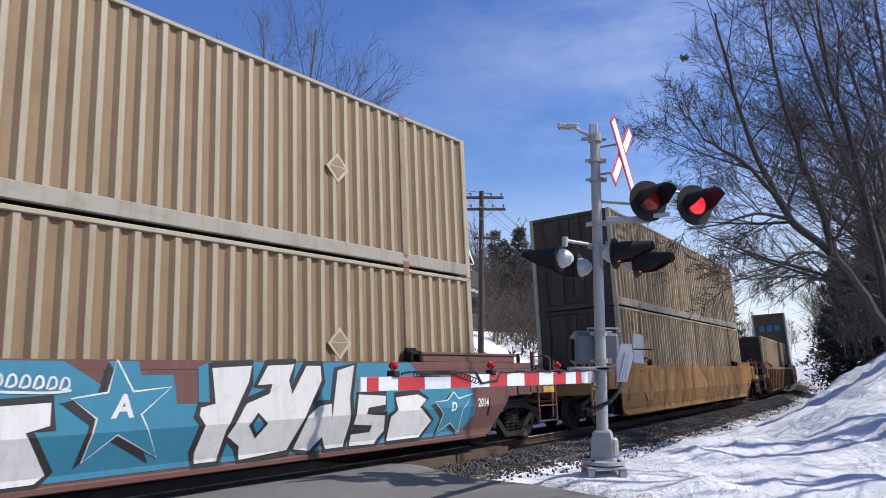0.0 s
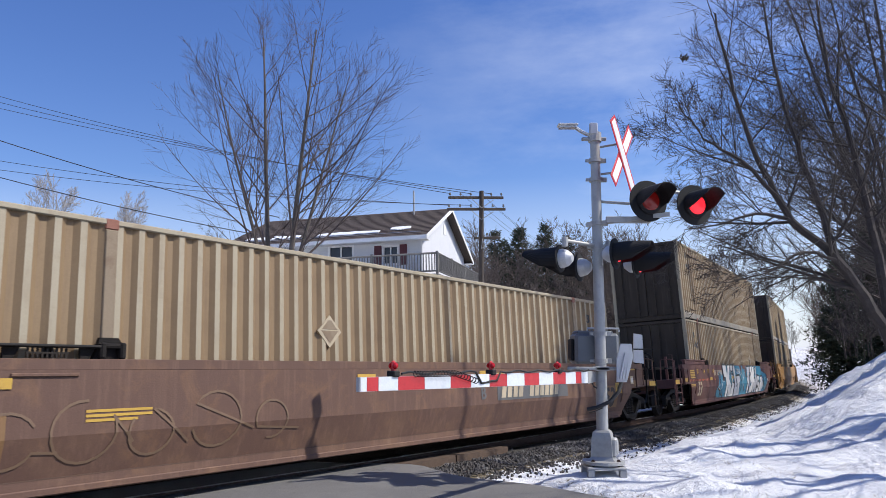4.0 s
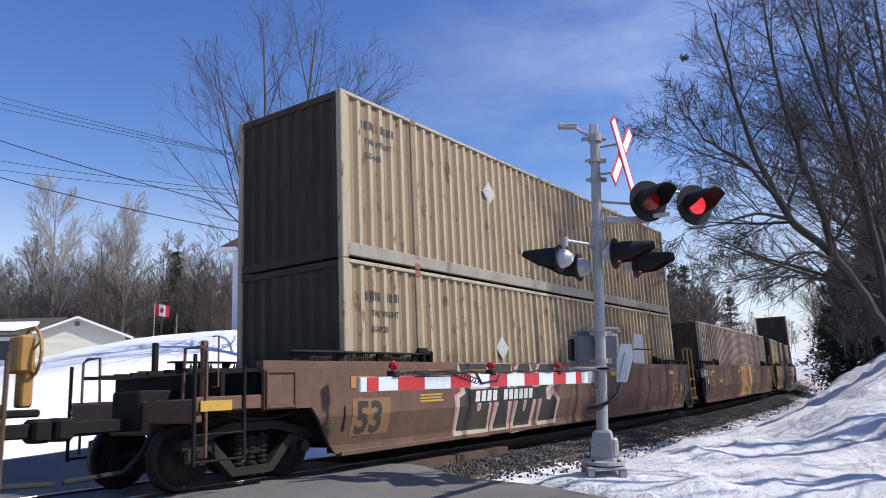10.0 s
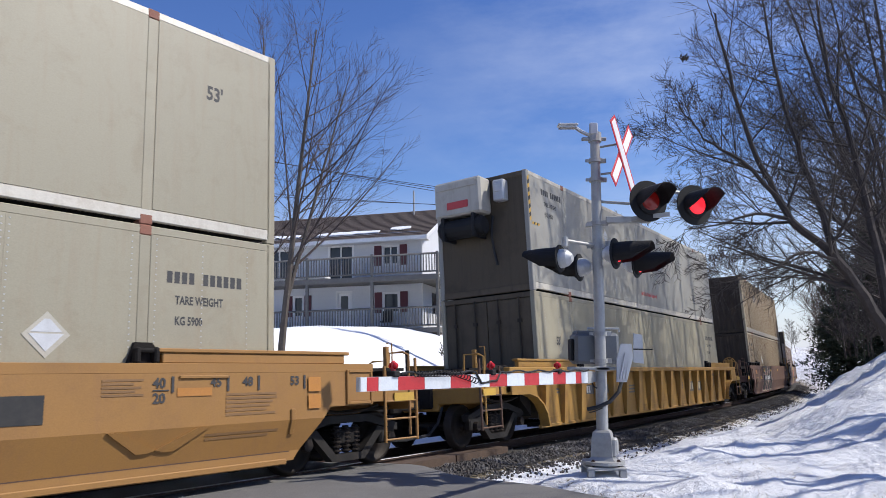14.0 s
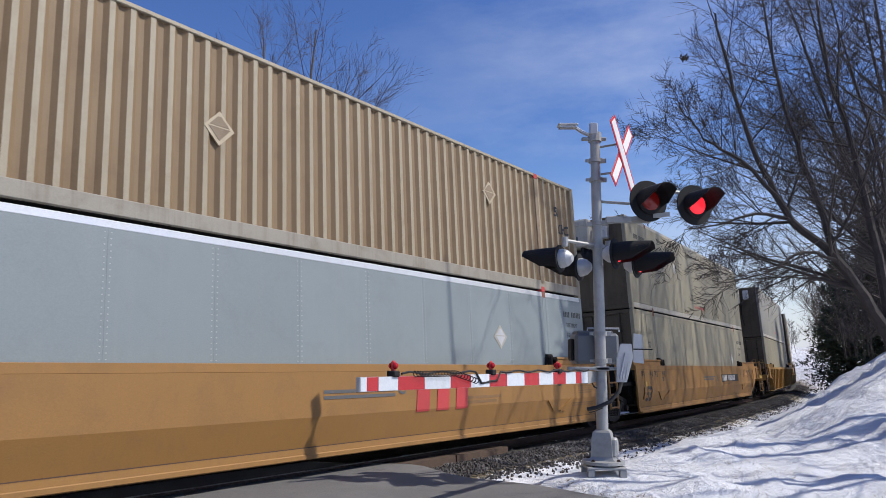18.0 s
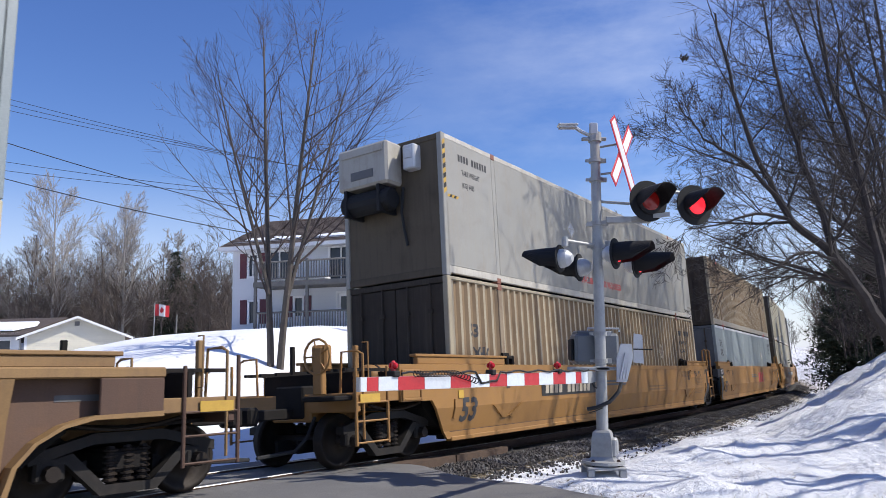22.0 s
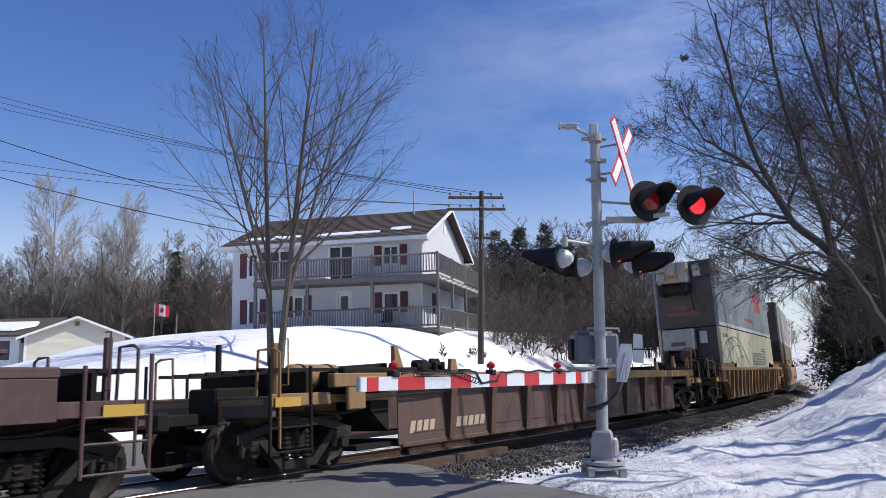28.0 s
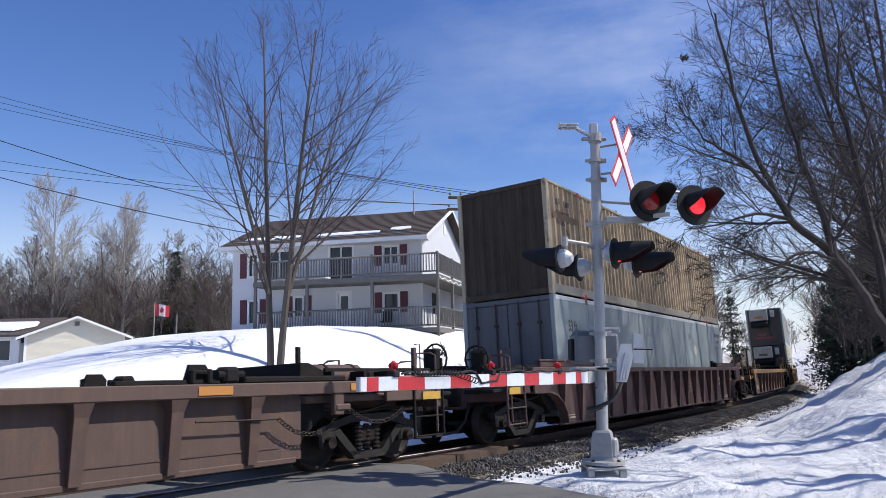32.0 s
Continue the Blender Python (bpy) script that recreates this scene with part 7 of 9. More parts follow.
def signal_head(mast, name, x, y, z, azimuth, lens, disc=0.305, back=True, tunnel=False, deep=0.24):
    """A flashing-light head: round backing disc, lens, long hood and housing."""
    h = part(name, Mesh().lathe([(0.17, -0.01), (disc, -0.01), (disc + 0.006, 0.0), (disc, 0.012), (0.17, 0.012)], pose(0, 0, 0, 90), 32), M["black"], mast, "round black backing disc", facing(x, y, z, azimuth) @ Matrix.Scale(0.84 if tunnel else 1.0, 4))
    part("housing", Mesh().lathe([(0.0, -deep), (0.07, -deep + 0.005), (0.14, -0.62 * deep), (0.165, -0.05), (0.17, 0.0)], pose(0, 0, 0, 90), 24), M["black"] if not back else M["alu"], h, "rounded lamp housing")
    part("lens", Mesh().lathe([(0.182, 0.0), (0.18, 0.025), (0.13, 0.065), (0.06, 0.085), (0.0, 0.09)], pose(0, -0.012, 0, 90), 28), lens, h, "round red lens")
    part("rim", Mesh().lathe([(0.182, 0.0), (0.20, 0.0), (0.20, 0.05), (0.182, 0.05)], pose(0, -0.01, 0, 90), 28), M["black"], h)
    hood = Mesh()
    n, vs = 18, []
    for k, (ln, r) in enumerate(((0.0, 0.205), (0.3 if tunnel else 0.2, 0.20), (0.62 if tunnel else 0.46, 0.18))):
        for rr in (r, r - 0.008):
            for i in range(n + 1):
                a = radians((-50, -40, 20)[k] + (280, 260, 140)[k] * i / n) if tunnel else radians((-30, -15, 30)[k] + (240, 210, 120)[k] * i / n)
                vs.append((rr * math.cos(a), -0.02 - ln, rr * math.sin(a)))
    w = n + 1
    fs = []
    for k in range(2):
        o0, i0, o1, i1 = (2 * k) * w, (2 * k + 1) * w, (2 * k + 2) * w, (2 * k + 3) * w
        for i in range(n):
            fs += [(o0 + i, o0 + i + 1, o1 + i + 1, o1 + i), (i0 + i, i1 + i, i1 + i + 1, i0 + i + 1)]
        fs += [(o0, o1, i1, i0), (o0 + n, i0 + n, i1 + n, o1 + n)]
    fs += [(4 * w + i, 4 * w + i + 1, 5 * w + i + 1, 5 * w + i) for i in range(n)]
    part("hood", hood.add(vs, fs), M["black"], h, "long black hood")
    return h


def build_signal():
    base_z = -0.24
    sg = thing("crossing_signal", "galvanised crossing signal mast with crossbuck, flashing lights and gate", "crossing signal", pose(2.19, 10.55, base_z, 0, 1.5, 0) @ Matrix.Diagonal((1, 1, 0.975, 1)))
    # foundation stand, flange and cast base
    stand = part("foundation_stand", Mesh().box(-0.27, 0.27, -0.27, 0.27, 0.20, 0.235, 0.01), M["galv"], sg)
    for i, (x, y) in enumerate(((-0.22, -0.22), (0.22, -0.22), (0.22, 0.22), (-0.22, 0.22))):
        part("stand_leg", Mesh().box(x - 0.05, x + 0.05, y - 0.05, y + 0.05, -0.25, 0.205, 0.012), M["galv"], stand)
        part("anchor_bolt", Mesh().tube((x * 0.8, y * 0.8, 0.235), (x * 0.8, y * 0.8, 0.33), 0.018, n=6).tube((x * 0.8, y * 0.8, 0.29), (x * 0.8, y * 0.8, 0.315), 0.035, n=6), M["rail"], stand)
    part("base_flange", Mesh().lathe([(0.0, 0.255), (0.30, 0.255), (0.30, 0.30), (0.24, 0.31), (0.0, 0.31)], None, 4 * 6), M["galv"], sg)
    cast = Mesh()
    prof = [(0.19, 0.30), (0.15, 0.36), (0.135, 0.62), (0.12, 0.70), (0.09, 0.73)]
    for (w0, z0), (w1, z1) in zip(prof, prof[1:]):
        cast.add([(-w0, -w0, z0), (w0, -w0, z0), (w0, w0, z0), (-w0, w0, z0), (-w1, -w1, z1), (w1, -w1, z1), (w1, w1, z1), (-w1, w1, z1)],
                 [(0, 1, 5, 4), (1, 2, 6, 5), (2, 3, 7, 6), (3, 0, 4, 7), (4, 5, 6, 7), (3, 2, 1, 0)])
    jb = part("junction_base", cast, M["galv"], sg, "cast junction base", pose(0, 0, 0, 0, 0, -20))
    part("access_door", Mesh().box(0.05, 0.20, -0.10, 0.10, 0.36, 0.62, 0.02).box(0.19, 0.21, -0.07, 0.07, 0.40, 0.58, 0.006), M["galv"], jb)
    part("pole", Mesh().tube((0, 0, 0.70), (0, 0, 5.10), 0.083, 0.070, 24).tube((0, 0, 5.10), (0, 0, 5.14), 0.085, 0.06, 20), M["galv"], sg, "round galvanised pole", soft=False)
    for z in (1.72, 2.12, 3.42, 3.78, 4.46, 4.76):
        part("pole_clamp", Mesh().lathe([(0.085, z - 0.03), (0.10, z - 0.03), (0.10, z + 0.03), (0.085, z + 0.03)], None, 20).box(0.08, 0.16, -0.02, 0.02, z - 0.035, z + 0.035, 0.006).box(-0.15, -0.08, -0.02, 0.02, z - 0.02, z + 0.02), M["galv"], sg)
    # crossbuck: two blades, red border on white, facing the road
    cb = part("crossbuck", Mesh().box(-0.03, 0.03, 0.015, 0.04, -0.16, 0.16), M["galv"], sg, "crossed white blades with red borders", facing(0.37, -0.12, 4.82, -35))
    part("crossbuck_strut", Mesh().pipe([(0.08, 0, 4.98), (0.33, -0.1, 5.0)], 0.018).pipe([(0.08, 0, 4.55), (0.33, -0.1, 4.56)], 0.018), M["galv"], sg)
    for k, ang in enumerate((52, 128)):
        y = -0.004 - 0.012 * k
        turn = Matrix.Rotation(radians(-ang), 4, "Y")
        bl = part("blade", Mesh().box(-0.61, 0.61, y - 0.004, y + 0.006, -0.115, 0.115, 0.002, turn), M["signred"], cb, "white blade with a red border")
        if k == 1:
            part("white_face", Mesh().box(-0.57, 0.57, y - 0.0075, y - 0.003, -0.075, 0.075, 0, turn), M["signwhite"], bl)
        else:
            part("white_face", Mesh().box(-0.57, -0.14, y - 0.0075, y - 0.003, -0.075, 0.075, 0, turn), M["signwhite"], bl)
            part("white_face", Mesh().box(0.14, 0.57, y - 0.0075, y - 0.003, -0.075, 0.075, 0, turn), M["signwhite"], bl)
    # upper pair of lights on a long arm
    arm = part("light_arm", Mesh().add([(-0.16, -0.03, 3.73), (-0.16, 0.03, 3.73), (-0.16, 0.03, 3.79), (-0.16, -0.03, 3.79), (0.98, -0.33, 3.84), (0.98, -0.27, 3.84), (0.98, -0.27, 3.90), (0.98, -0.33, 3.90)],
               [(0, 1, 2, 3), (7, 6, 5, 4), (0, 4, 5, 1), (1, 5, 6, 2), (2, 6, 7, 3), (3, 7, 4, 0)]).box(0.1, 0.75, -0.17, -0.12, 3.76, 3.86, 0.01), M["galv"], sg, "tapered steel bracket arm")
    part("brace", Mesh().pipe([(0.06, 0, 4.12), (0.55, -0.2, 4.04)], 0.022), M["galv"], sg)
    part("crossarm", Mesh().pipe([(0.62, -0.05, 4.34), (0.9, 0.02, 4.33), (1.42, 0.22, 4.30)], 0.03, 8).tube((0.80, -0.05, 4.28), (0.80, -0.05, 4.40), 0.07, n=12).tube((1.42, 0.2, 4.2), (1.42, 0.2, 4.33), 0.035, n=8).tube((0.9, -0.1, 3.88), (0.9, -0.1, 4.34), 0.035, n=8), M["galv"], sg)
    signal_head(sg, "signal_head", 0.69, -0.28, 4.07, -72, M["lens_off"], back=False)
    signal_head(sg, "signal_head", 1.43, -0.06, 4.06, -70, M["lens_on"], back=False)
    # lower pairs, back to back along the road
    part("crossarm", Mesh().pipe([(-0.55, -0.42, 3.45), (0, 0.0, 3.44), (0.62, 0.5, 3.43)], 0.026, 8).tube((-0.55, -0.42, 3.36), (-0.55, -0.42, 3.5), 0.045, n=10).tube((0.2, 0.12, 3.38), (0.2, 0.12, 3.53), 0.06, n=10), M["galv"], sg)
    signal_head(sg, "signal_head", -0.60, -0.30, 3.20, 150, M["lens_off"], 0.24, tunnel=True, deep=0.22)
    signal_head(sg, "signal_head", -0.24, 0.18, 3.13, 150, M["lens_off"], 0.25, tunnel=True, deep=0.22)
    signal_head(sg, "signal_head", 0.19, -0.28, 3.28, -32, M["lens_on"], 0.27, tunnel=True, deep=0.22)
    signal_head(sg, "signal_head", 0.62, 0.22, 3.19, -32, M["lens_on"], 0.25, tunnel=True, deep=0.22)
    # lamps at the top
    fl = part("flood_lamp", Mesh().box(-0.56, -0.26, -0.10, 0.06, 5.30, 5.335, 0.012).box(-0.54, -0.28, -0.08, 0.04, 5.27, 5.30).pipe([(-0.05, 0, 5.15), (-0.2, -0.01, 5.22), (-0.3, -0.02, 5.29)], 0.03), M["alu"], sg, "flat silver flood lamp")
    part("flood_lamp", Mesh().box(-0.09, 0.03, -0.10, -0.03, 5.16, 5.34, 0.012).box(-0.04, 0.0, -0.04, 0.03, 5.1, 5.25), M["alu"], sg, "upright silver flood lamp")
    part("lamp_bracket", Mesh().lathe([(0.07, 5.06), (0.10, 5.06), (0.10, 5.20), (0.05, 5.22)], None, 12).box(-0.2, 0.17, -0.03, 0.03, 5.08, 5.13, 0.01), M["galv"], sg)
    # gate machine, shaft, counterweights and cable
    gm = part("gate_machine", Mesh().box(-0.34, 0.30, 0.10, 0.62, 1.67, 2.13, 0.04).box(-0.30, 0.22, 0.14, 0.58, 2.12, 2.17, 0.015), M["greybox"], sg, "grey gate machine case")
    part("machine_lid_bar", Mesh().pipe([(-0.12, 0.3, 2.17), (-0.12, 0.3, 2.21), (0.36, 0.35, 2.21), (0.36, 0.35, 2.16)], 0.014), M["alu"], gm)
    part("machine_end", Mesh().box(-0.385, -0.335, 0.2, 0.5, 1.72, 2.05, 0.02), M["black"], gm)
    part("gate_shaft", Mesh().box(-0.50, 0.30, -0.14, -0.08, 1.585, 1.635, 0.01).box(-0.1, 0.1, -0.14, 0.1, 1.58, 1.64, 0.01), M["galv"], sg)
    weight = part("counterweight_arm", Mesh().prism([(0.18, 1.42), (0.32, 1.42), (0.42, 1.78), (0.40, 1.97), (0.25, 1.97), (0.19, 1.75)], -0.20, -0.15), M["alu"], sg, "pale steel counterweight arm")
    for i in range(3):
        part("weight_plate", Mesh().prism([(0.21 + 0.04 * i, 1.46), (0.24 + 0.04 * i, 1.46), (0.33 + 0.028 * i, 1.84), (0.30 + 0.028 * i, 1.84)], -0.235, -0.2), M["alu"], weight)
    far = part("counterweight_arm", Mesh().prism([(0.58, 1.70), (0.735, 1.68), (0.725, 2.12), (0.60, 2.14)], 0.42, 0.46), M["alu"], sg, "pale steel counterweight arm")
    part("arm_pin", Mesh().tube((0.58, 0.40, 1.90), (0.86, 0.38, 1.895), 0.012, n=6), M["black"], far)
    part("flexible_conduit", Mesh().pipe([(0.28, -0.05, 1.42), (0.22, -0.12, 1.28), (0.08, -0.16, 1.14), (-0.1, -0.17, 1.06), (-0.24, -0.15, 1.03)], 0.028, 8), M["rubber"], sg)
    part("power_cable", Mesh().pipe([(-0.18, -0.13, 1.45), (-0.13, -0.14, 1.35), (-0.09, -0.15, 1.33)], 0.01).pipe([(0.0, -0.09, 1.05), (-0.12, -0.1, 1.0), (-0.2, -0.1, 0.98)], 0.008), M["rubber"], sg)

    # the gate arm lies along the track
    x0, y0, z0 = 2.03, 10.40, 1.215
    a = heading(9.0)
    ga = thing("gate_arm", "lowered gate arm with red and white reflective stripes", "gate arm", Matrix.Translation((x0, y0, z0)) @ Matrix.Rotation(a + math.pi, 4, "Z") @ Matrix.Rotation(radians(-1.2), 4, "Y"))
    part("arm_core", Mesh().prism([(0.0, -0.082), (4.745, -0.064), (4.745, 0.064), (0.0, 0.082)], -0.022, 0.022), M["alu"], ga)
    part("arm_bracket", Mesh().prism([(-0.22, -0.06), (0.1, -0.09), (0.1, 0.09), (-0.22, 0.07)], -0.03, 0.03), M["galv"], ga)
    edges = [0.10, 0.302, 0.474, 0.772, 1.118, 1.489, 1.85, 2.251, 2.625, 2.995, 3.369, 3.808, 4.217, 4.498, 4.655, 4.735]
    for i, (u, v) in enumerate(zip(edges, edges[1:])):
        hu, hv = 0.080 - 0.018 * u / 4.72, 0.080 - 0.018 * v / 4.72
        red = i % 2 == 1
        part("red_stripe" if red else "white_stripe", Mesh().prism([(u + 0.002, -hu), (v - 0.002, -hv), (v - 0.002, hv), (u + 0.002, hu)], 0.0235, 0.026), M["stripered" if red else "stripewhite"], ga)
    for u in (4.258, 2.554, 0.948):
        lamp = part("arm_lamp", Mesh().box(u - 0.045, u + 0.045, -0.05, 0.05, 0.06, 0.12, 0.01), M["black"], ga, "black lamp bracket")
        for sgn in (-1, 1):
            part("lamp_lens", Mesh().lathe([(0.0, 0.034), (0.02, 0.026), (0.03, 0.013), (0.032, 0.0), (0.0, 0.0)], pose(u, sgn * 0.02, 0.165, -sgn * 90) , 14), M["lens_red"], lamp, "small red lamp")
        part("lamp_body", Mesh().box(u - 0.028, u + 0.028, -0.018, 0.018, 0.04, 0.215, 0.015), M["signred"], lamp)
    cable = [(4.17, 0.03, 0.09)]
    for i in range(1, 40):
        u = 4.17 - 4.1 * i / 39
        cable.append((u, 0.03 + 0.008 * math.sin(i * 2.1), 0.095 + 0.012 * math.sin(i * 1.3) - (0.11 if 12 < i < 17 else 0)))
    part("lamp_cable", Mesh().pipe(cable, 0.012, 5), M["rubber"], ga)
    coil = []
    for i in range(150):
        u = 4.0 - 1.1 * i / 149
        coil.append((u, 0.045 + 0.03 * math.cos(i * 0.9), 0.085 + 0.03 * math.sin(i * 0.9) - 0.09 * max(0, (i - 95) / 55)))
    part("coiled_cable", Mesh().pipe(coil, 0.006, 4), M["rubber"], ga)


build_signal()

# ---------------------------------------------------------------- the house on the rise
def wall_with_openings(x0, x1, z0, z1, y0, y1, holes):
    """A wall along x with rectangular holes (x0, x1, z0, z1) cut right through."""
    xs = sorted({round(v, 4) for v in (x0, x1, *[h[0] for h in holes], *[h[1] for h in holes])})
    zs = sorted({round(v, 4) for v in (z0, z1, *[h[2] for h in holes], *[h[3] for h in holes])})
    verts, faces = {}, []

    def solid(i, k):
        if not (0 <= i < len(xs) - 1 and 0 <= k < len(zs) - 1):
            return False
        x, z = (xs[i] + xs[i + 1]) / 2, (zs[k] + zs[k + 1]) / 2
        return not any(h[0] < x < h[1] and h[2] < z < h[3] for h in holes)

    def face(*corners):
        faces.append(tuple(verts.setdefault(p, len(verts)) for p in corners))
    for i in range(len(xs) - 1):
        for k in range(len(zs) - 1):
            if not solid(i, k):
                continue
            a, b, lo, hi = xs[i], xs[i + 1], zs[k], zs[k + 1]
            face((a, y0, lo), (b, y0, lo), (b, y0, hi), (a, y0, hi))
            face((b, y1, lo), (a, y1, lo), (a, y1, hi), (b, y1, hi))
            if not solid(i - 1, k):
                face((a, y1, lo), (a, y0, lo), (a, y0, hi), (a, y1, hi))
            if not solid(i + 1, k):
                face((b, y0, lo), (b, y1, lo), (b, y1, hi), (b, y0, hi))
            if not solid(i, k - 1):
                face((a, y1, lo), (b, y1, lo), (b, y0, lo), (a, y0, lo))
            if not solid(i, k + 1):
                face((a, y0, hi), (b, y0, hi), (b, y1, hi), (a, y1, hi))
    return Mesh().add(list(verts), faces)


def window(parent, x0, x1, z0, z1, y, shutters=False, name="window"):
    w = part(name, Mesh().box(x0, x1, y + 0.02, y + 0.05, z0, z1), M["dirtyglass"], parent, "dark reflecting pane")
    fr = Mesh().box(x0 - 0.06, x0 + 0.05, y - 0.03, y + 0.06, z0 - 0.06, z1 + 0.06).box(x1 - 0.05, x1 + 0.06, y - 0.03, y + 0.06, z0 - 0.06, z1 + 0.06)
    fr.box(x0 + 0.05, x1 - 0.05, y - 0.03, y + 0.06, z1 - 0.05, z1 + 0.06).box(x0 + 0.05, x1 - 0.05, y - 0.03, y + 0.06, z0 - 0.06, z0 + 0.05)
    fr.box((x0 + x1) / 2 - 0.025, (x0 + x1) / 2 + 0.025, y - 0.02, y + 0.055, z0 + 0.05, z1 - 0.05)
    part("window_frame", fr, M["whitetrim"], w)
    part("window_sill", Mesh().box(x0 - 0.1, x1 + 0.1, y - 0.08, y + 0.02, z0 - 0.11, z0 - 0.062, 0.01), M["whitetrim"], w)
    if shutters:
        for a in (x0 - 0.48, x1 + 0.09):
            sh = Mesh().box(a, a + 0.39, y - 0.035, y - 0.005, z0 - 0.06, z1 + 0.06, 0.006)
            for k in range(8):
                z = z0 + (z1 - z0) * (k + 0.3) / 8
                sh.box(a + 0.05, a + 0.34, y - 0.05, y - 0.033, z, z + 0.07)
            part("shutter", sh, M["shutter"], w, "dark maroon shutter")


def railing(parent, p0, p1, z, height=1.0, gap=0.145):
    """Wooden railing from p0 to p1 at floor height z."""
    p0, p1 = Vector((*p0, z)), Vector((*p1, z))
    d = p1 - p0
    n = max(2, round(d.length / gap))
    rl = part("railing", Mesh().tube(p0 + Vector((0, 0, height)), p1 + Vector((0, 0, height)), 0.05, n=4).tube(p0 + Vector((0, 0, 0.12)), p1 + Vector((0, 0, 0.12)), 0.04, n=4), M["deckwood"], parent, "grey wooden railing")
    bal = Mesh().box(-0.022, 0.022, -0.022, 0.022, 0.1, height - 0.01).data("baluster", M["deckwood"])
    for i in range(n + 1):
        part("baluster", bal, None, rl, m=Matrix.Translation(p0 + d * i / n))
    return rl


def build_house():
    """Two storeys, a long porch and balcony, brown gable roof; local x runs along the front, y to the back."""
    ux, uy = -0.970, 0.242
    hs = thing("house", "white two-storey house with brown roof, balcony and porch", "house")
    ox, oy, oz = -1.13, 37.0, 2.95
    # local x points from the gable end to the far end of the front; local y to the front
    hs.matrix_basis = Matrix(((ux, -0.242, 0, ox), (uy, -0.970, 0, oy), (0, 0, 1, oz), (0, 0, 0, 1)))
    W, D, E, F2 = 10.8, 10.2, 4.95, 2.62
    T = 0.16
    up = [(1.25, 2.05), (3.75, 5.1), (7.4, 8.6), (9.3, 9.85)]
    upz = [(3.4, 4.35), (2.72, 4.5), (2.72, 4.45), (3.1, 4.35)]
    lo = [(1.25, 2.05), (3.85, 4.65), (6.6, 7.1), (9.2, 9.8)]
    loz = [(0.95, 1.9), (0.1, 2.05), (0.9, 1.9), (0.6, 1.8)]
    holes = [(a, b, c, d) for (a, b), (c, d) in list(zip(up, upz)) + list(zip(lo, loz))]
    m = pose(0, 0, 0)
    def flip(sh):
        sh.v = [(x, -y, z) for x, y, z in sh.v]
        return sh
    part("front_wall", wall_with_openings(0, W, -0.6, E, -T, 0.0, holes), M["siding"], hs)
    part("back_wall", Mesh().box(0, W, -D, -D + T, -0.6, E), M["siding"], hs)
    for x in (0.0, W - T):
        part("gable_wall", Mesh().prism([(-D + T, -0.6), (-T, -0.6), (-T, E), (-D / 2, E + 2.12), (-D + T, E)], x, x + T, Matrix(((0, 1, 0, 0), (1, 0, 0, 0), (0, 0, 1, 0), (0, 0, 0, 1)))), M["siding"], hs)
    clap = Mesh()
    for i in range(34):
        z = -0.4 + i * 0.165
        segs = [(0.0, W)]
        for a, b, c, d in holes:
            if c - 0.08 < z < d + 0.08:
                nxt = []
                for s0, s1 in segs:
                    if b + 0.06 <= s0 or a - 0.06 >= s1:
                        nxt.append((s0, s1))
                    else:
                        if a - 0.06 > s0:
                            nxt.append((s0, a - 0.06))
                        if b + 0.06 < s1:
                            nxt.append((b + 0.06, s1))
                segs = nxt
        for s0, s1 in segs:
            clap.box(s0, s1, 0.001, 0.014, z, z + 0.02)
    tagged(part("siding_lap", clap, M["siding"], hs), kind="stuff")
    # windows on the front (their local y points inwards, so they are turned round)
    wz = pose(0, -0.06, 0)
    for (a, b), (c, d), sh in zip(up, upz, (True, False, False, True)):
        window_root = part("window", Mesh().box(a, b, -0.10, -0.07, c, d), M["dirtyglass"], hs, "dark reflecting pane")
        fr = Mesh().box(a - 0.06, a + 0.05, -0.09, 0.03, c - 0.06, d + 0.06).box(b - 0.05, b + 0.06, -0.09, 0.03, c - 0.06, d + 0.06).box(a + 0.05, b - 0.05, -0.09, 0.03, d - 0.05, d + 0.06).box(a + 0.05, b - 0.05, -0.09, 0.03, c - 0.06, c + 0.05).box((a + b) / 2 - 0.03, (a + b) / 2 + 0.03, -0.085, 0.02, c + 0.05, d - 0.05)
        part("window_frame", fr, M["whitetrim"], window_root)
        if sh:
            for x in (a - 0.5, b + 0.1):
                part("shutter", Mesh().box(x, x + 0.4, 0.004, 0.05, c - 0.06, d + 0.06, 0.01), M["shutter"], window_root, "dark maroon shutter")
    for (a, b), (c, d), sh in zip(lo, loz, (True, False, True, True)):
        door = (a, b) == (3.85, 4.65)
        window_root = part("front_door" if door else "window", Mesh().box(a, b, -0.10, -0.07, c, d), M["whitetrim"] if door else M["dirtyglass"], hs, "white door with panes" if door else "dark reflecting pane")
        fr = Mesh().box(a - 0.06, a + 0.05, -0.09, 0.03, c - 0.06, d + 0.06).box(b - 0.05, b + 0.06, -0.09, 0.03, c - 0.06, d + 0.06).box(a + 0.05, b - 0.05, -0.09, 0.03, d - 0.05, d + 0.06)
        part("window_frame", fr, M["whitetrim"], window_root)
        if door:
            part("pane", Mesh().box(a + 0.2, b - 0.2, -0.068, -0.06, c + 1.0, d - 0.2), M["dirtyglass"], window_root)
        if sh:
            for x in (a - 0.5, b + 0.1):
                part("shutter", Mesh().box(x, x + 0.4, 0.004, 0.05, c - 0.06, d + 0.06, 0.01), M["shutter"], window_root, "dark maroon shutter")
    # roof with overhang
    ov, of = 0.5, 0.7
    rz, ez = E + 2.25, E + 0.08
    slope = (rz - ez) / (D / 2)
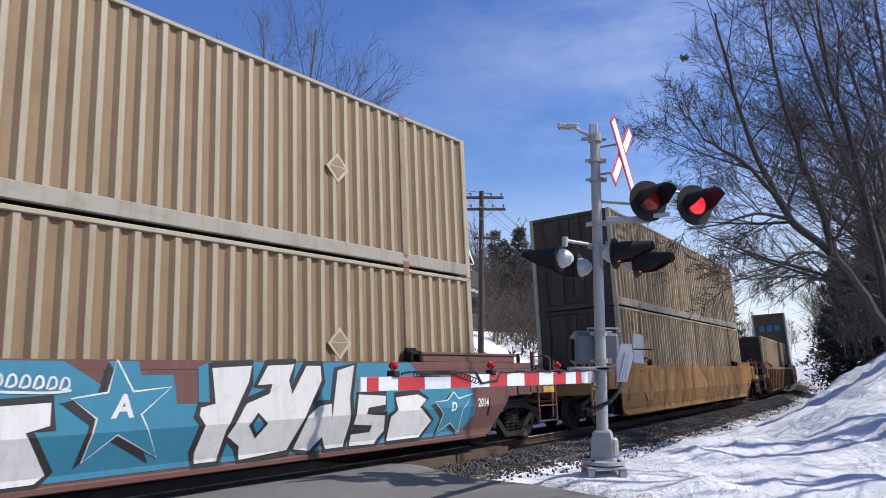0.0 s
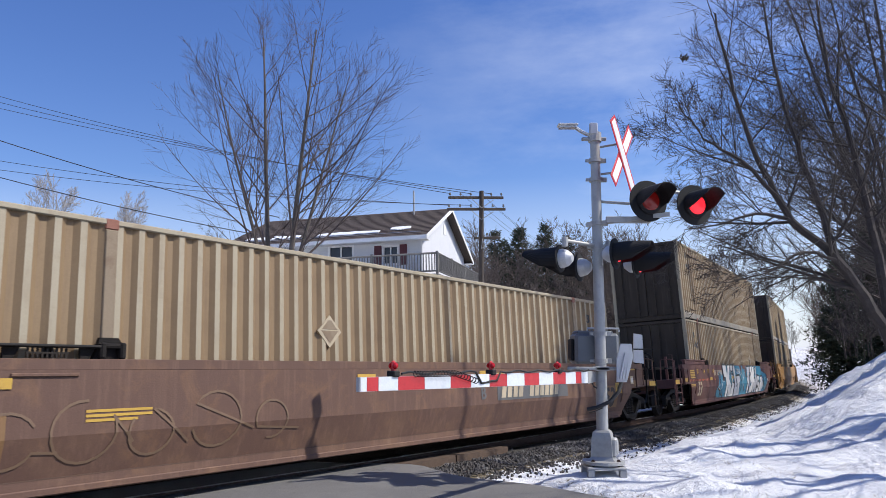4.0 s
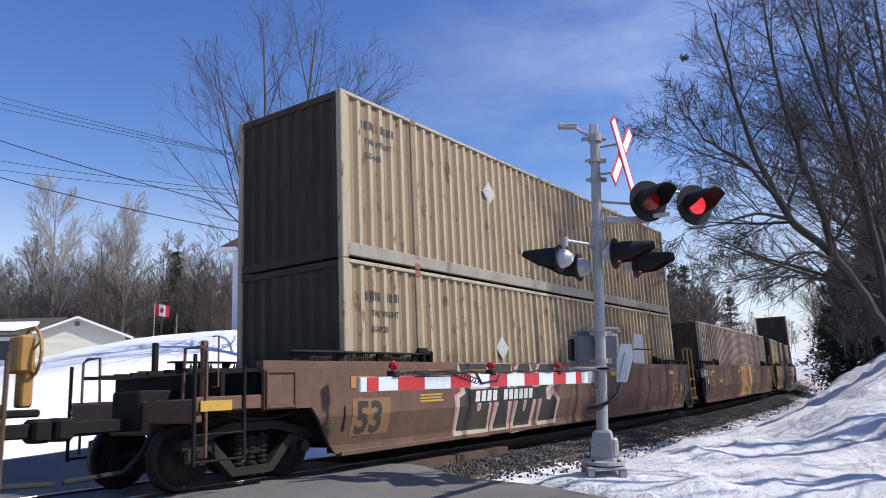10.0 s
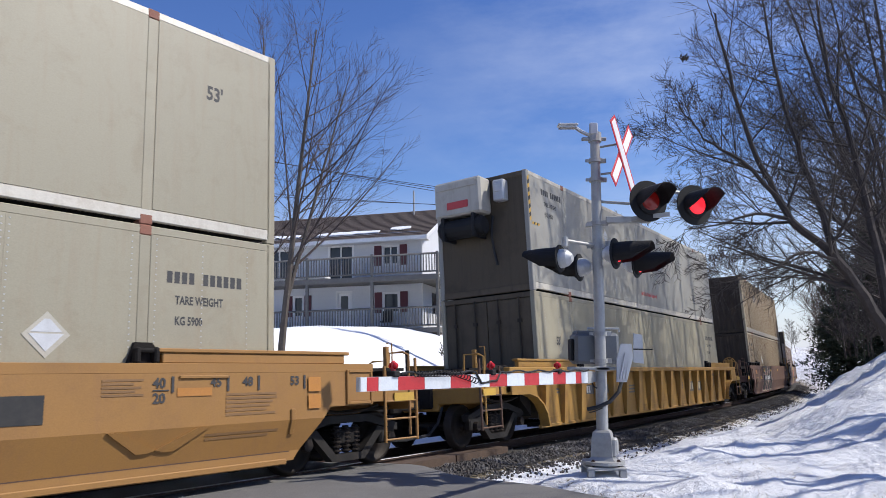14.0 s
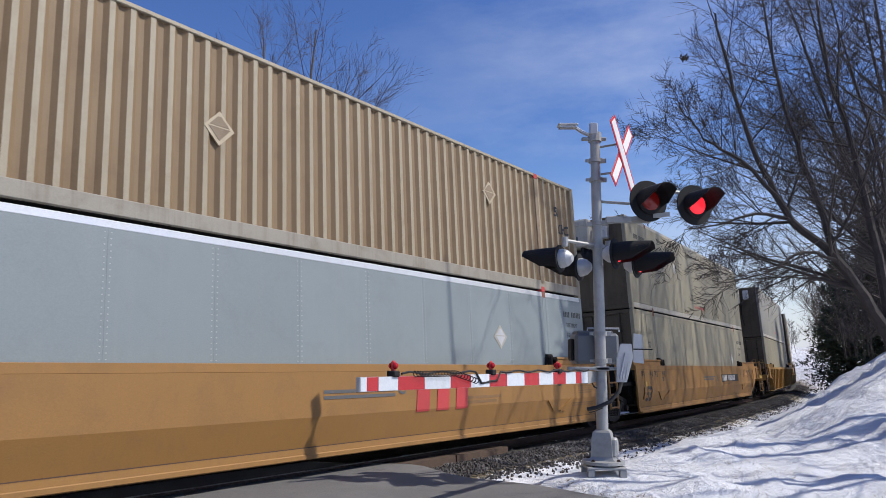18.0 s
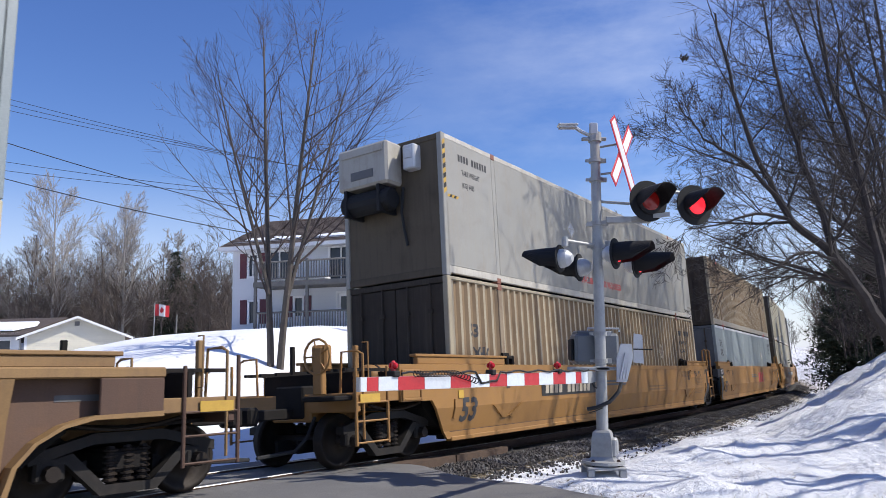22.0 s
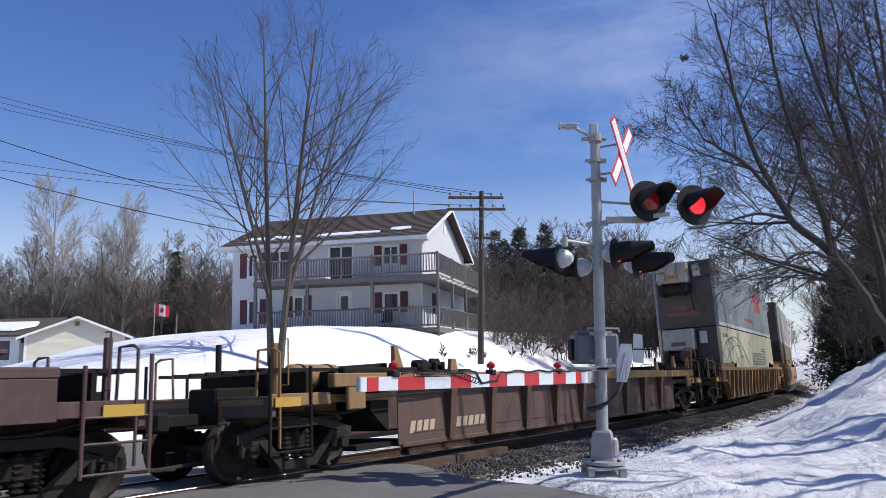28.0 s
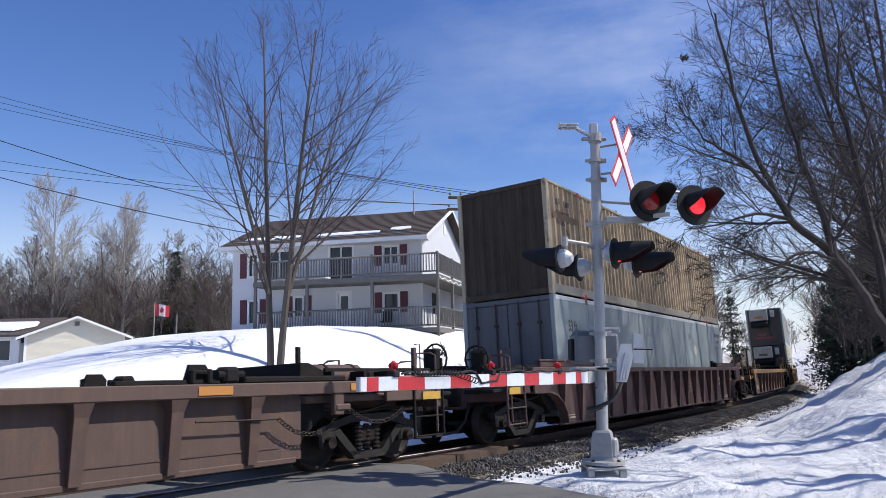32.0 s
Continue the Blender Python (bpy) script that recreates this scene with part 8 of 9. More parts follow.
    for sgn in (1, -1):
        y_e = of if sgn > 0 else -D - of
        z_e = ez - slope * of
        sh = Mesh()
        sh.add([(-ov, -D / 2, rz), (W + ov, -D / 2, rz), (W + ov, y_e, z_e), (-ov, y_e, z_e), (-ov, -D / 2, rz - 0.16), (W + ov, -D / 2, rz - 0.16), (W + ov, y_e, z_e - 0.16), (-ov, y_e, z_e - 0.16)],
               [(0, 1, 2, 3), (7, 6, 5, 4), (0, 3, 7, 4), (1, 5, 6, 2), (3, 2, 6, 7), (0, 4, 5, 1)])
        roof = part("roof", sh, M["shingle"], hs, "brown shingle roof slope with snow patches")
        rows = Mesh()
        for i in range(1, 20):
            f = i / 20
            y, z = -D / 2 + (y_e + D / 2) * f, rz + (z_e - rz) * f
            rows.box(-ov, W + ov, y - 0.02, y + 0.02, z + 0.0, z + 0.018)
        tagged(part("shingle_course", rows, M["shingle"], roof), kind="stuff")
        part("rake_board", Mesh().add([(-ov - 0.03, -D / 2, rz + 0.02), (-ov - 0.03, y_e, z_e + 0.02), (-ov - 0.03, y_e, z_e - 0.2), (-ov - 0.03, -D / 2, rz - 0.2), (-ov, -D / 2, rz + 0.02), (-ov, y_e, z_e + 0.02), (-ov, y_e, z_e - 0.2), (-ov, -D / 2, rz - 0.2)],
             [(0, 1, 2, 3), (7, 6, 5, 4), (0, 4, 5, 1), (3, 2, 6, 7), (1, 5, 6, 2), (0, 3, 7, 4)]), M["whitetrim"], hs)
        part("fascia", Mesh().box(-ov, W + ov, min(y_e, y_e + sgn * 0.03), max(y_e, y_e + sgn * 0.03), z_e - 0.2, z_e + 0.0), M["whitetrim"], hs)
        part("soffit", Mesh().box(-ov + 0.02, W + ov - 0.02, min(0 if sgn > 0 else -D, y_e), max(0 if sgn > 0 else -D, y_e), z_e - 0.2, z_e - 0.17), M["whitetrim"], hs)
    rngs = random.Random(12)
    for x0, x1, f in ((7.0, 10.2, 0.82), (2.4, 6.0, 0.82), (0.8, 1.9, 0.74)):
        pts = []
        n = 14
        for i in range(n + 1):
            pts.append((x0 + (x1 - x0) * i / n, f - 0.03 - 0.02 * rngs.random() - 0.02 * math.sin(math.pi * i / n)))
        for i in range(n, -1, -1):
            pts.append((x0 + (x1 - x0) * i / n, f + 0.02 + 0.035 * rngs.random() * math.sin(math.pi * i / n)))
        vs = []
        for h in (0.03, 0.075):
            for x, ff in pts:
                vs.append((x, -D / 2 + (of + D / 2) * ff, rz + (ez - slope * of - rz) * ff + h))
        k = len(pts)
        part("snow_patch", Mesh().add(vs, [tuple(range(k)), tuple(range(2 * k - 1, k - 1, -1))] + [(i, (i + 1) % k, k + (i + 1) % k, k + i) for i in range(k)]), M["snow"], hs, "patch of snow left on the roof")
    part("vent_pipe", Mesh().tube((1.0, -2.2, rz - 0.8), (1.0, -2.2, rz + 0.55), 0.05, n=8), M["galv"], hs)
    # balcony and porch along the front and round the gable end
    DP, SX = 1.75, -1.35
    part("balcony_floor", Mesh().box(SX, 8.6, 0.02, DP, F2 - 0.28, F2 - 0.02, 0.01).box(SX, -0.02, -D, 0.02, F2 - 0.28, F2 - 0.02, 0.01), M["deckwood"], hs)
    part("porch_floor", Mesh().box(SX, 8.6, 0.02, DP, -0.25, 0.0, 0.01).box(SX, -0.02, -D, 0.02, -0.25, 0.0, 0.01), M["deckwood"], hs)
    part("porch_skirt", Mesh().box(SX + 0.05, 8.55, DP - 0.12, DP - 0.06, -0.9, -0.25).box(SX + 0.06, SX + 0.12, -D, DP - 0.12, -0.9, -0.25), M["tie"], hs)
    for z in (0.0, F2):
        railing(hs, (SX + 0.05, DP - 0.07), (8.55, DP - 0.07), z, 1.0)
        railing(hs, (SX + 0.05, DP - 0.2), (SX + 0.05, -D + 0.1), z, 1.0)
    for x, y in ((SX + 0.08, DP - 0.09), (2.1, DP - 0.09), (5.6, DP - 0.09), (8.5, DP - 0.09), (SX + 0.08, -1.4), (SX + 0.08, -4.6), (SX + 0.08, -D + 0.1)):
        part("porch_post", Mesh().box(x - 0.07, x + 0.07, y - 0.07, y + 0.07, -0.9, F2 - 0.28, 0.01), M["deckwood"], hs)
        part("rail_post", Mesh().box(x - 0.06, x + 0.06, y - 0.06, y + 0.06, F2 - 0.02, F2 + 1.1, 0.01), M["deckwood"], hs)
    part("light_string", Mesh().pipe([(SX + 0.0, DP - 0.1 - 0.6 * i, F2 - 0.12 - 0.12 * (i % 2)) for i in range(18)], 0.03, 5), M["whitetrim"], hs)
    part("balcony_snow", Mesh().box(4.6, 8.2, 0.9, DP - 0.2, F2 - 0.02, F2 + 0.16, 0.06), M["snow"], hs, "snow drift on the balcony floor")
    part("gutter_pipe", Mesh().pipe([(-0.05, 0.3, E - 0.1), (-0.05, 0.06, E - 0.4), (-0.05, 0.06, 0.0)], 0.04), M["whitetrim"], hs)
    part("gable_vent", Mesh().box(-0.03, 0.0, -D / 2 - 0.25, -D / 2 + 0.25, E + 0.7, E + 1.3, 0.01), M["whitetrim"], hs)
    part("gable_window", Mesh().box(-0.03, 0.02, -3.0, -2.0, 0.9, 2.0, 0.0), M["dirtyglass"], hs, "dark reflecting pane")
    part("patio_chair", Mesh().box(1.4, 1.9, 0.6, 1.1, 0.35, 0.42, 0.01).box(1.4, 1.9, 0.58, 0.64, 0.42, 0.95, 0.01), M["black"], hs)


build_house()


def build_garage():
    g = thing("garage_building", "low cream-sided building with a gabled end", "building", pose(-27.4, 47.5, 0.9, 0, 0, 28))
    W, H, R, D = 6.0, 2.5, 1.25, 9.0
    part("front_wall", Mesh().box(0, W, 0, 0.15, -0.8, H), M["cream"], g)
    laps = Mesh()
    for i in range(20):
        laps.box(0.02, W - 0.02, -0.015, 0.0, -0.4 + i * 0.145, -0.4 + i * 0.145 + 0.02)
    tagged(part("siding_lap", laps, M["cream"], g), kind="stuff")
    part("gable_panel", Mesh().prism([(-0.35, H - 0.02), (W + 0.35, H - 0.02), (W / 2, H + R)], -0.02, 0.12), M["cream"], g)
    bat = Mesh()
    for i in range(1, 30):
        x = i * W / 30
        top = H + R * (1 - abs(x - W / 2) / (W / 2 + 0.35)) - 0.05
        bat.box(x - 0.012, x + 0.012, -0.035, -0.02, H, top)
    tagged(part("gable_battens", bat, M["cream"], g), kind="stuff")
    part("side_wall", Mesh().box(0.0, 0.15, 0.15, D, -0.8, H), M["cream"], g)
    part("side_wall", Mesh().box(W - 0.15, W, 0.15, D, -0.8, H), M["cream"], g)
    part("back_wall", Mesh().box(0.15, W - 0.15, D - 0.15, D, -0.8, H), M["cream"], g)
    for sgn in (-1, 1):
        xe = W / 2 + sgn * (W / 2 + 0.5)
        part("roof", Mesh().add([(W / 2, -0.4, H + R + 0.08), (xe, -0.4, H - 0.09), (xe, D + 0.3, H - 0.09), (W / 2, D + 0.3, H + R + 0.08), (W / 2, -0.4, H + R - 0.04), (xe, -0.4, H - 0.21), (xe, D + 0.3, H - 0.21), (W / 2, D + 0.3, H + R - 0.04)],
             [(0, 1, 2, 3), (7, 6, 5, 4), (0, 4, 5, 1), (1, 5, 6, 2), (2, 6, 7, 3), (3, 7, 4, 0)]), M["shingle"], g, "brown shingle roof slope")
        part("rake_board", Mesh().add([(W / 2, -0.45, H + R + 0.1), (xe, -0.45, H - 0.07), (xe, -0.40, H - 0.07), (W / 2, -0.40, H + R + 0.1), (W / 2, -0.45, H + R - 0.06), (xe, -0.45, H - 0.23), (xe, -0.40, H - 0.23), (W / 2, -0.40, H + R - 0.06)],
             [(0, 1, 2, 3), (7, 6, 5, 4), (0, 4, 5, 1), (1, 5, 6, 2), (2, 6, 7, 3), (3, 7, 4, 0)]), M["whitetrim"], g)
    part("corner_trim", Mesh().box(-0.03, 0.12, -0.03, 0.0, -0.8, H), M["whitetrim"], g)
    part("gable_vent", Mesh().box(W / 2 - 0.15, W / 2 + 0.15, -0.06, -0.02, H + R - 0.55, H + R - 0.25, 0.01), M["deckwood"], g)
    # the wing beside it, with a big window and snow on its roof
    wg = thing("house_wing", "low brown-roofed wing with a wide window", "building", pose(-35.6, 49.0, 1.25, 0, 0, -4))
    part("front_wall", wall_with_openings(0, 7.3, -0.8, 2.45, 0, 0.15, [(5.0, 6.7, 0.6, 2.0)]), M["siding"], wg)
    window(wg, 5.0, 6.7, 0.6, 2.0, 0.04)
    part("roof", Mesh().add([(-0.3, -0.5, 2.3), (7.8, -0.5, 2.3), (7.8, 4.5, 3.7), (-0.3, 4.5, 3.7), (-0.3, -0.5, 2.18), (7.8, -0.5, 2.18), (7.8, 4.5, 3.58), (-0.3, 4.5, 3.58)], [(0, 1, 2, 3), (7, 6, 5, 4), (0, 4, 5, 1), (1, 5, 6, 2), (2, 6, 7, 3), (3, 7, 4, 0)]), M["shingle"], wg)
    part("snow_patch", Mesh().add([(-0.2, 0.3, 2.6), (6.6, 0.3, 2.6), (7.4, 1.6, 2.95), (6.8, 2.8, 3.28), (-0.2, 2.8, 3.3), (-0.2, 0.3, 2.72), (6.5, 0.35, 2.7), (7.3, 1.6, 3.02), (6.7, 2.75, 3.36), (-0.2, 2.7, 3.4)], [(0, 1, 2, 3, 4), (9, 8, 7, 6, 5), (0, 5, 6, 1), (1, 6, 7, 2), (2, 7, 8, 3), (3, 8, 9, 4), (4, 9, 5, 0)]), M["snow"], wg, "snow left on the roof")
    part("side_wall", Mesh().box(0, 0.15, 0.15, 8, -0.8, 2.45).box(0.15, 7.3, 7.85, 8, -0.8, 2.45), M["siding"], wg)


build_garage()


def build_poles():
    # three-armed wooden pole of the line beside the track
    p = thing("utility_pole", "weathered wooden pole with three crossarms and insulators", "utility pole", pose(1.46, 30.0, 1.7, 0, 1.9, 0))
    part("shaft", Mesh().tube((0, 0, -0.5), (0, 0, 6.75), 0.13, 0.095, 10), M["polewood"], p)
    spots = []
    for z, x0, x1 in ((6.45, -1.02, 1.42), (5.95, -1.1, 1.48), (4.72, 0.0, 1.15)):
        arm = part("crossarm", Mesh().box(x0, x1, -0.16, -0.07, z - 0.055, z + 0.055, 0.01, Matrix.Rotation(radians(-4), 4, "Y") @ Matrix.Rotation(radians(16), 4, "Z")), M["polewood"], p)
        n = 6 if x0 < 0 else 3
        for i in range(n):
            u = x0 + 0.08 + (x1 - x0 - 0.16) * i / (n - 1)
            m = Matrix.Rotation(radians(-4), 4, "Y") @ Matrix.Rotation(radians(16), 4, "Z") @ Matrix.Translation((u, -0.115, z + 0.05))
            part("insulator", Mesh().lathe([(0.012, 0.0), (0.012, 0.06), (0.045, 0.06), (0.05, 0.10), (0.03, 0.12), (0.04, 0.15), (0.0, 0.17)], m, 8), M["deckwood"], arm)
            spots.append(p.matrix_basis @ m @ Vector((0, 0, 0.12)))
        part("arm_brace", Mesh().pipe([(0, -0.1, z - 0.45), (0.5, -0.1, z - 0.1)], 0.014).pipe([(0, -0.1, z - 0.45), (-0.45 if x0 < 0 else 0.05, -0.1, z - 0.03)], 0.014), M["galv"], p)
    # wires that leave the pole over the house yard
    far = [Vector((-21.5, 33.5, 14.5)), Vector((-21.5, 33.5, 14.2)), Vector((-21.5, 33.5, 13.9)), Vector((-21.5, 33.5, 11.3)), Vector((-21.5, 33.5, 10.85))]
    for a, b in zip((spots[0], spots[2], spots[4], spots[6], spots[8]), far):
        pts = []
        for i in range(17):
            f = i / 16
            q = a.lerp(b, f)
            q.z -= 1.2 * f * (1 - f)
            pts.append(q)
        w = part("overhead_wire", Mesh().pipe(pts, 0.012, 4), M["wire"])
        tagged(w, "thin black overhead wire above the yard", "wire", "overhead wires")
    for z0, z1 in ((12.35, 9.0), (10.55, 7.9)):
        pts = []
        a, b = Vector((-21.5, 33.5, z0)), Vector((-8.4, 36.6, z1 - 0.2))
        for i in range(13):
            f = i / 12
            q = a.lerp(b, f)
            q.z -= 0.7 * f * (1 - f)
            pts.append(q)
        tagged(part("service_cable", Mesh().pipe(pts, 0.022, 5), M["wire"]), "black service cable to the house", "wire", "overhead wires")
    for i in (1, 3, 9, 10, 12, 13):
        a = spots[i]
        b = a + Vector((9.0, 24.0, -0.6))
        pts = []
        for k in range(9):
            f = k / 8
            q = a.lerp(b, f)
            q.z -= 1.4 * f * (1 - f)
            pts.append(q)
        tagged(part("overhead_wire", Mesh().pipe(pts, 0.008, 4), M["wire"]), "thin black wire along the railway", "wire", "overhead wires")
    # flag on its pole, fence posts and a low fence behind the yard
    f = thing("flag", "red and white flag on a thin pole", "flag", pose(-22.6, 56.5, 2.4))
    part("flag_pole", Mesh().tube((0, 0, 0), (0, 0, 3.75), 0.035, n=8), M["galv"], f)
    def cloth(x0, x1):
        sh = Mesh()
        n = 6
        vs = []
        for y in (0.0, 0.012):
            for i in range(n + 1):
                x = x0 + (x1 - x0) * i / n
                for z in (2.75, 3.65):
                    vs.append((x, y + 0.06 * math.sin(x * 6.5), z - 0.10 * x + 0.03 * math.sin(x * 5)))
        k = 2 * (n + 1)
        fs = []
        for i in range(n):
            fs += [(2 * i, 2 * i + 2, 2 * i + 3, 2 * i + 1), (k + 2 * i, k + 2 * i + 1, k + 2 * i + 3, k + 2 * i + 2), (2 * i, k + 2 * i, k + 2 * i + 2, 2 * i + 2), (2 * i + 1, 2 * i + 3, k + 2 * i + 3, k + 2 * i + 1)]
        fs += [(0, 1, k + 1, k), (2 * n, k + 2 * n, k + 2 * n + 1, 2 * n + 1)]
        return sh.add(vs, fs)
    part("red_band", cloth(0.05, 0.32), M["signred"], f)
    part("white_band", cloth(0.32, 0.86), M["signwhite"], f)
    part("red_band", cloth(0.86, 1.13), M["signred"], f)
    leaf = Mesh().prism([(0.59, 2.92), (0.64, 3.0), (0.76, 3.0), (0.72, 3.1), (0.79, 3.22), (0.68, 3.24), (0.66, 3.32), (0.59, 3.42), (0.52, 3.32), (0.50, 3.24), (0.39, 3.22), (0.46, 3.1), (0.42, 3.0), (0.54, 3.0)], -0.09, -0.08)
    part("leaf_emblem", leaf, M["signred"], f)
    t = thing("fence", "low weathered wooden fence behind the yard", "fence")
    rngf = random.Random(5)
    for i in range(9):
        x = -23.5 + i * 1.9
        y = 58.0
        part("post", Mesh().box(x - 0.06, x + 0.06, y - 0.06, y + 0.06, 2.0, 3.35 + 0.05 * rngf.random()), M["deckwood"], t)
        if i < 8:
            part("rail", Mesh().box(x + 0.06, x + 1.84, y - 0.03, y + 0.03, 2.95, 3.15), M["deckwood"], t)
    part("tall_post", Mesh().tube((-20.3, 55.0, 2.3), (-20.3, 55.0, 5.1), 0.06, n=8), M["deckwood"], t)


build_poles()

gz = ground_z(13.02, 40.0)
ts = thing("trackside_sign", "small white sign on a thin post beyond the track", "sign", pose(13.02, 40.0, gz, 0, 0, -18))
part("post", Mesh().tube((0, 0, -0.3), (0, 0, 2.05 - gz), 0.03, 0.03, 8), M["galv"], ts)
panel = part("panel", Mesh().box(-0.31, 0.31, -0.05, -0.032, 1.47 - gz, 2.07 - gz, 0.004), M["decalwhite"], ts, "white metal panel with two dark lines")
for k in range(2):
    part("text_bar", Mesh().box(-0.22, 0.22, -0.054, -0.0495, 1.82 - 0.14 * k - gz, 1.87 - 0.14 * k - gz), M["decalgrey"], panel)

# ---------------------------------------------------------------- trees and woods
def grow(out, p, d, length, r, level, rng, rule, thin, path=None):
    """One branch with its side branches. out: meshes by thickness."""
    steps, kids, spread, lift, shrink, wob = rule[level][:6]
    if path:  # a main limb that follows a given line
        knots = [Vector(q) for q in path]
        pts, rs, steps = [], [], 4 * (len(knots) - 1)
        for i in range(steps + 1):
            j, u = min(i // 4, len(knots) - 2), i / 4 - min(i // 4, len(knots) - 2)
            k0, k1, k2, k3 = knots[max(j - 1, 0)], knots[j], knots[j + 1], knots[min(j + 2, len(knots) - 1)]
            q = 0.5 * (2 * k1 + (k2 - k0) * u + (2 * k0 - 5 * k1 + 4 * k2 - k3) * u * u + (3 * k1 - 3 * k2 + k3 - k0) * u ** 3)
            pts.append(q + Vector((rng.gauss(0, 0.03), rng.gauss(0, 0.03), 0)) * (0 < i))
            rs.append(r * (1 - 0.86 * (i / steps) ** 0.8))
    else:
        pts, rs = [p.copy()], [r]
        d = d.normalized()
    for i in range(0 if path else steps):
        d = (d + Vector((rng.gauss(0, wob), rng.gauss(0, wob), rng.gauss(0, wob) + lift)) * (1.0 / steps) * 2).normalized()
        p = p + d * (length / steps)
        pts.append(p.copy())
        rs.append(r * (1 - 0.82 * (i + 1) / steps))
    k = 0 if r > 0.05 else 1 if r > 0.014 else 2
    sides = (7, 4, 3)[k]
    for a, b, ra, rb in zip(pts, pts[1:], rs, rs[1:]):
        out[k].tube(a, b, ra, rb, sides, False)
    if level + 1 >= len(rule):
        return
    for j in range(kids):
        lo = rule[level][6] if len(rule[level]) > 6 else 0.12
        f = lo + (0.98 - lo) * (j + rng.random()) / kids
        f = min(f, 0.995)
        i = min(int(f * steps), steps - 1)
        u = f * steps - i
        q = pts[i].lerp(pts[i + 1], u)
        rr = rs[i] + (rs[i + 1] - rs[i]) * u
        axis = (pts[i + 1] - pts[i]).normalized()
        side = axis.cross(Vector((rng.gauss(0, 1), rng.gauss(0, 1), rng.gauss(0, 0.6)))).normalized()
        ang = radians(spread * rng.uniform(0.75, 1.25))
        nd = axis * math.cos(ang) + side * math.sin(ang)
        ln = length * (shrink if not path else 0.75) * (1.12 - (0.75 if not path else 0.5) * f) * rng.uniform(0.75, 1.2)
        grow(out, q, nd, ln, max(rr * (0.44 if level == 0 else 0.52), thin), level + 1, rng, rule, thin)


def bare_tree(label, stems, rule, seed, mats=("bark", "twig", "twig"), group="", clump=None, name="bare_tree", thin=0.0055):
    rng = random.Random(seed)
    t = thing(name, label, "tree", group=group)
    out = [Mesh(), Mesh(), Mesh()]
    for p, d, length, r in stems:
        if d is None:
            grow(out, None, None, length, r, 0, rng, rule, thin, p)
        else:
            grow(out, Vector(p), Vector(d), length, r, 0, rng, rule, thin)
    for nm, sh, mt in zip(("trunk", "branchwork", "fine_branchwork"), out, mats):
        if sh.v:
            me = bpy.data.meshes.new(nm)
            me.from_pydata(sh.v, [], sh.f)
            me.materials.append(M[mt])
            tagged(part(nm, me, None, t), kind="" if nm == "trunk" else "stuff")
    if clump:
        blob = Mesh()
        for _ in range(26):
            q = Vector(clump) + Vector((rng.gauss(0, 0.045), rng.gauss(0, 0.045), rng.gauss(0, 0.04)))
            e = Vector((rng.gauss(0, 1), rng.gauss(0, 1), rng.gauss(0, 1))).normalized() * 0.06
            s2 = e.cross(Vector((0.3, 0.5, 0.8))).normalized() * 0.025
            blob.add([q - e, q + s2, q + e, q - s2], [(0, 1, 2, 3)])
        part("leaf_nest", blob, M["darktwig"], t, "dark clump of dead leaves")
    return t


# the twin-stemmed maple before the house
zb = ground_z(-5.6, 24.0) - 0.25
maple_rule = [(14, 18, 46, 0.03, 0.54, 0.05, 0.2), (9, 8, 36, 0.20, 0.48, 0.06, 0.15), (6, 7, 34, 0.14, 0.60, 0.06, 0.1), (3, 0, 32, 0.10, 0.55, 0.06)]
bare_tree("twin-stemmed leafless maple on the snowy slope", [((-5.72, 24.0, zb), (-0.05, 0.05, 1), 11.9, 0.125), ((-5.42, 24.0, zb), (0.07, 0.0, 1), 12.0, 0.13), ((-5.28, 24.0, zb + 2.2), (0.25, 0.1, 1), 8.6, 0.08), ((-5.8, 24.0, zb + 2.6), (-0.26, 0.0, 1), 7.9, 0.075)], maple_rule, 14, thin=0.0048)


# leafless trees on the bank beside the track
def bank(x, y):
    return ground_z(x, y) - 0.2


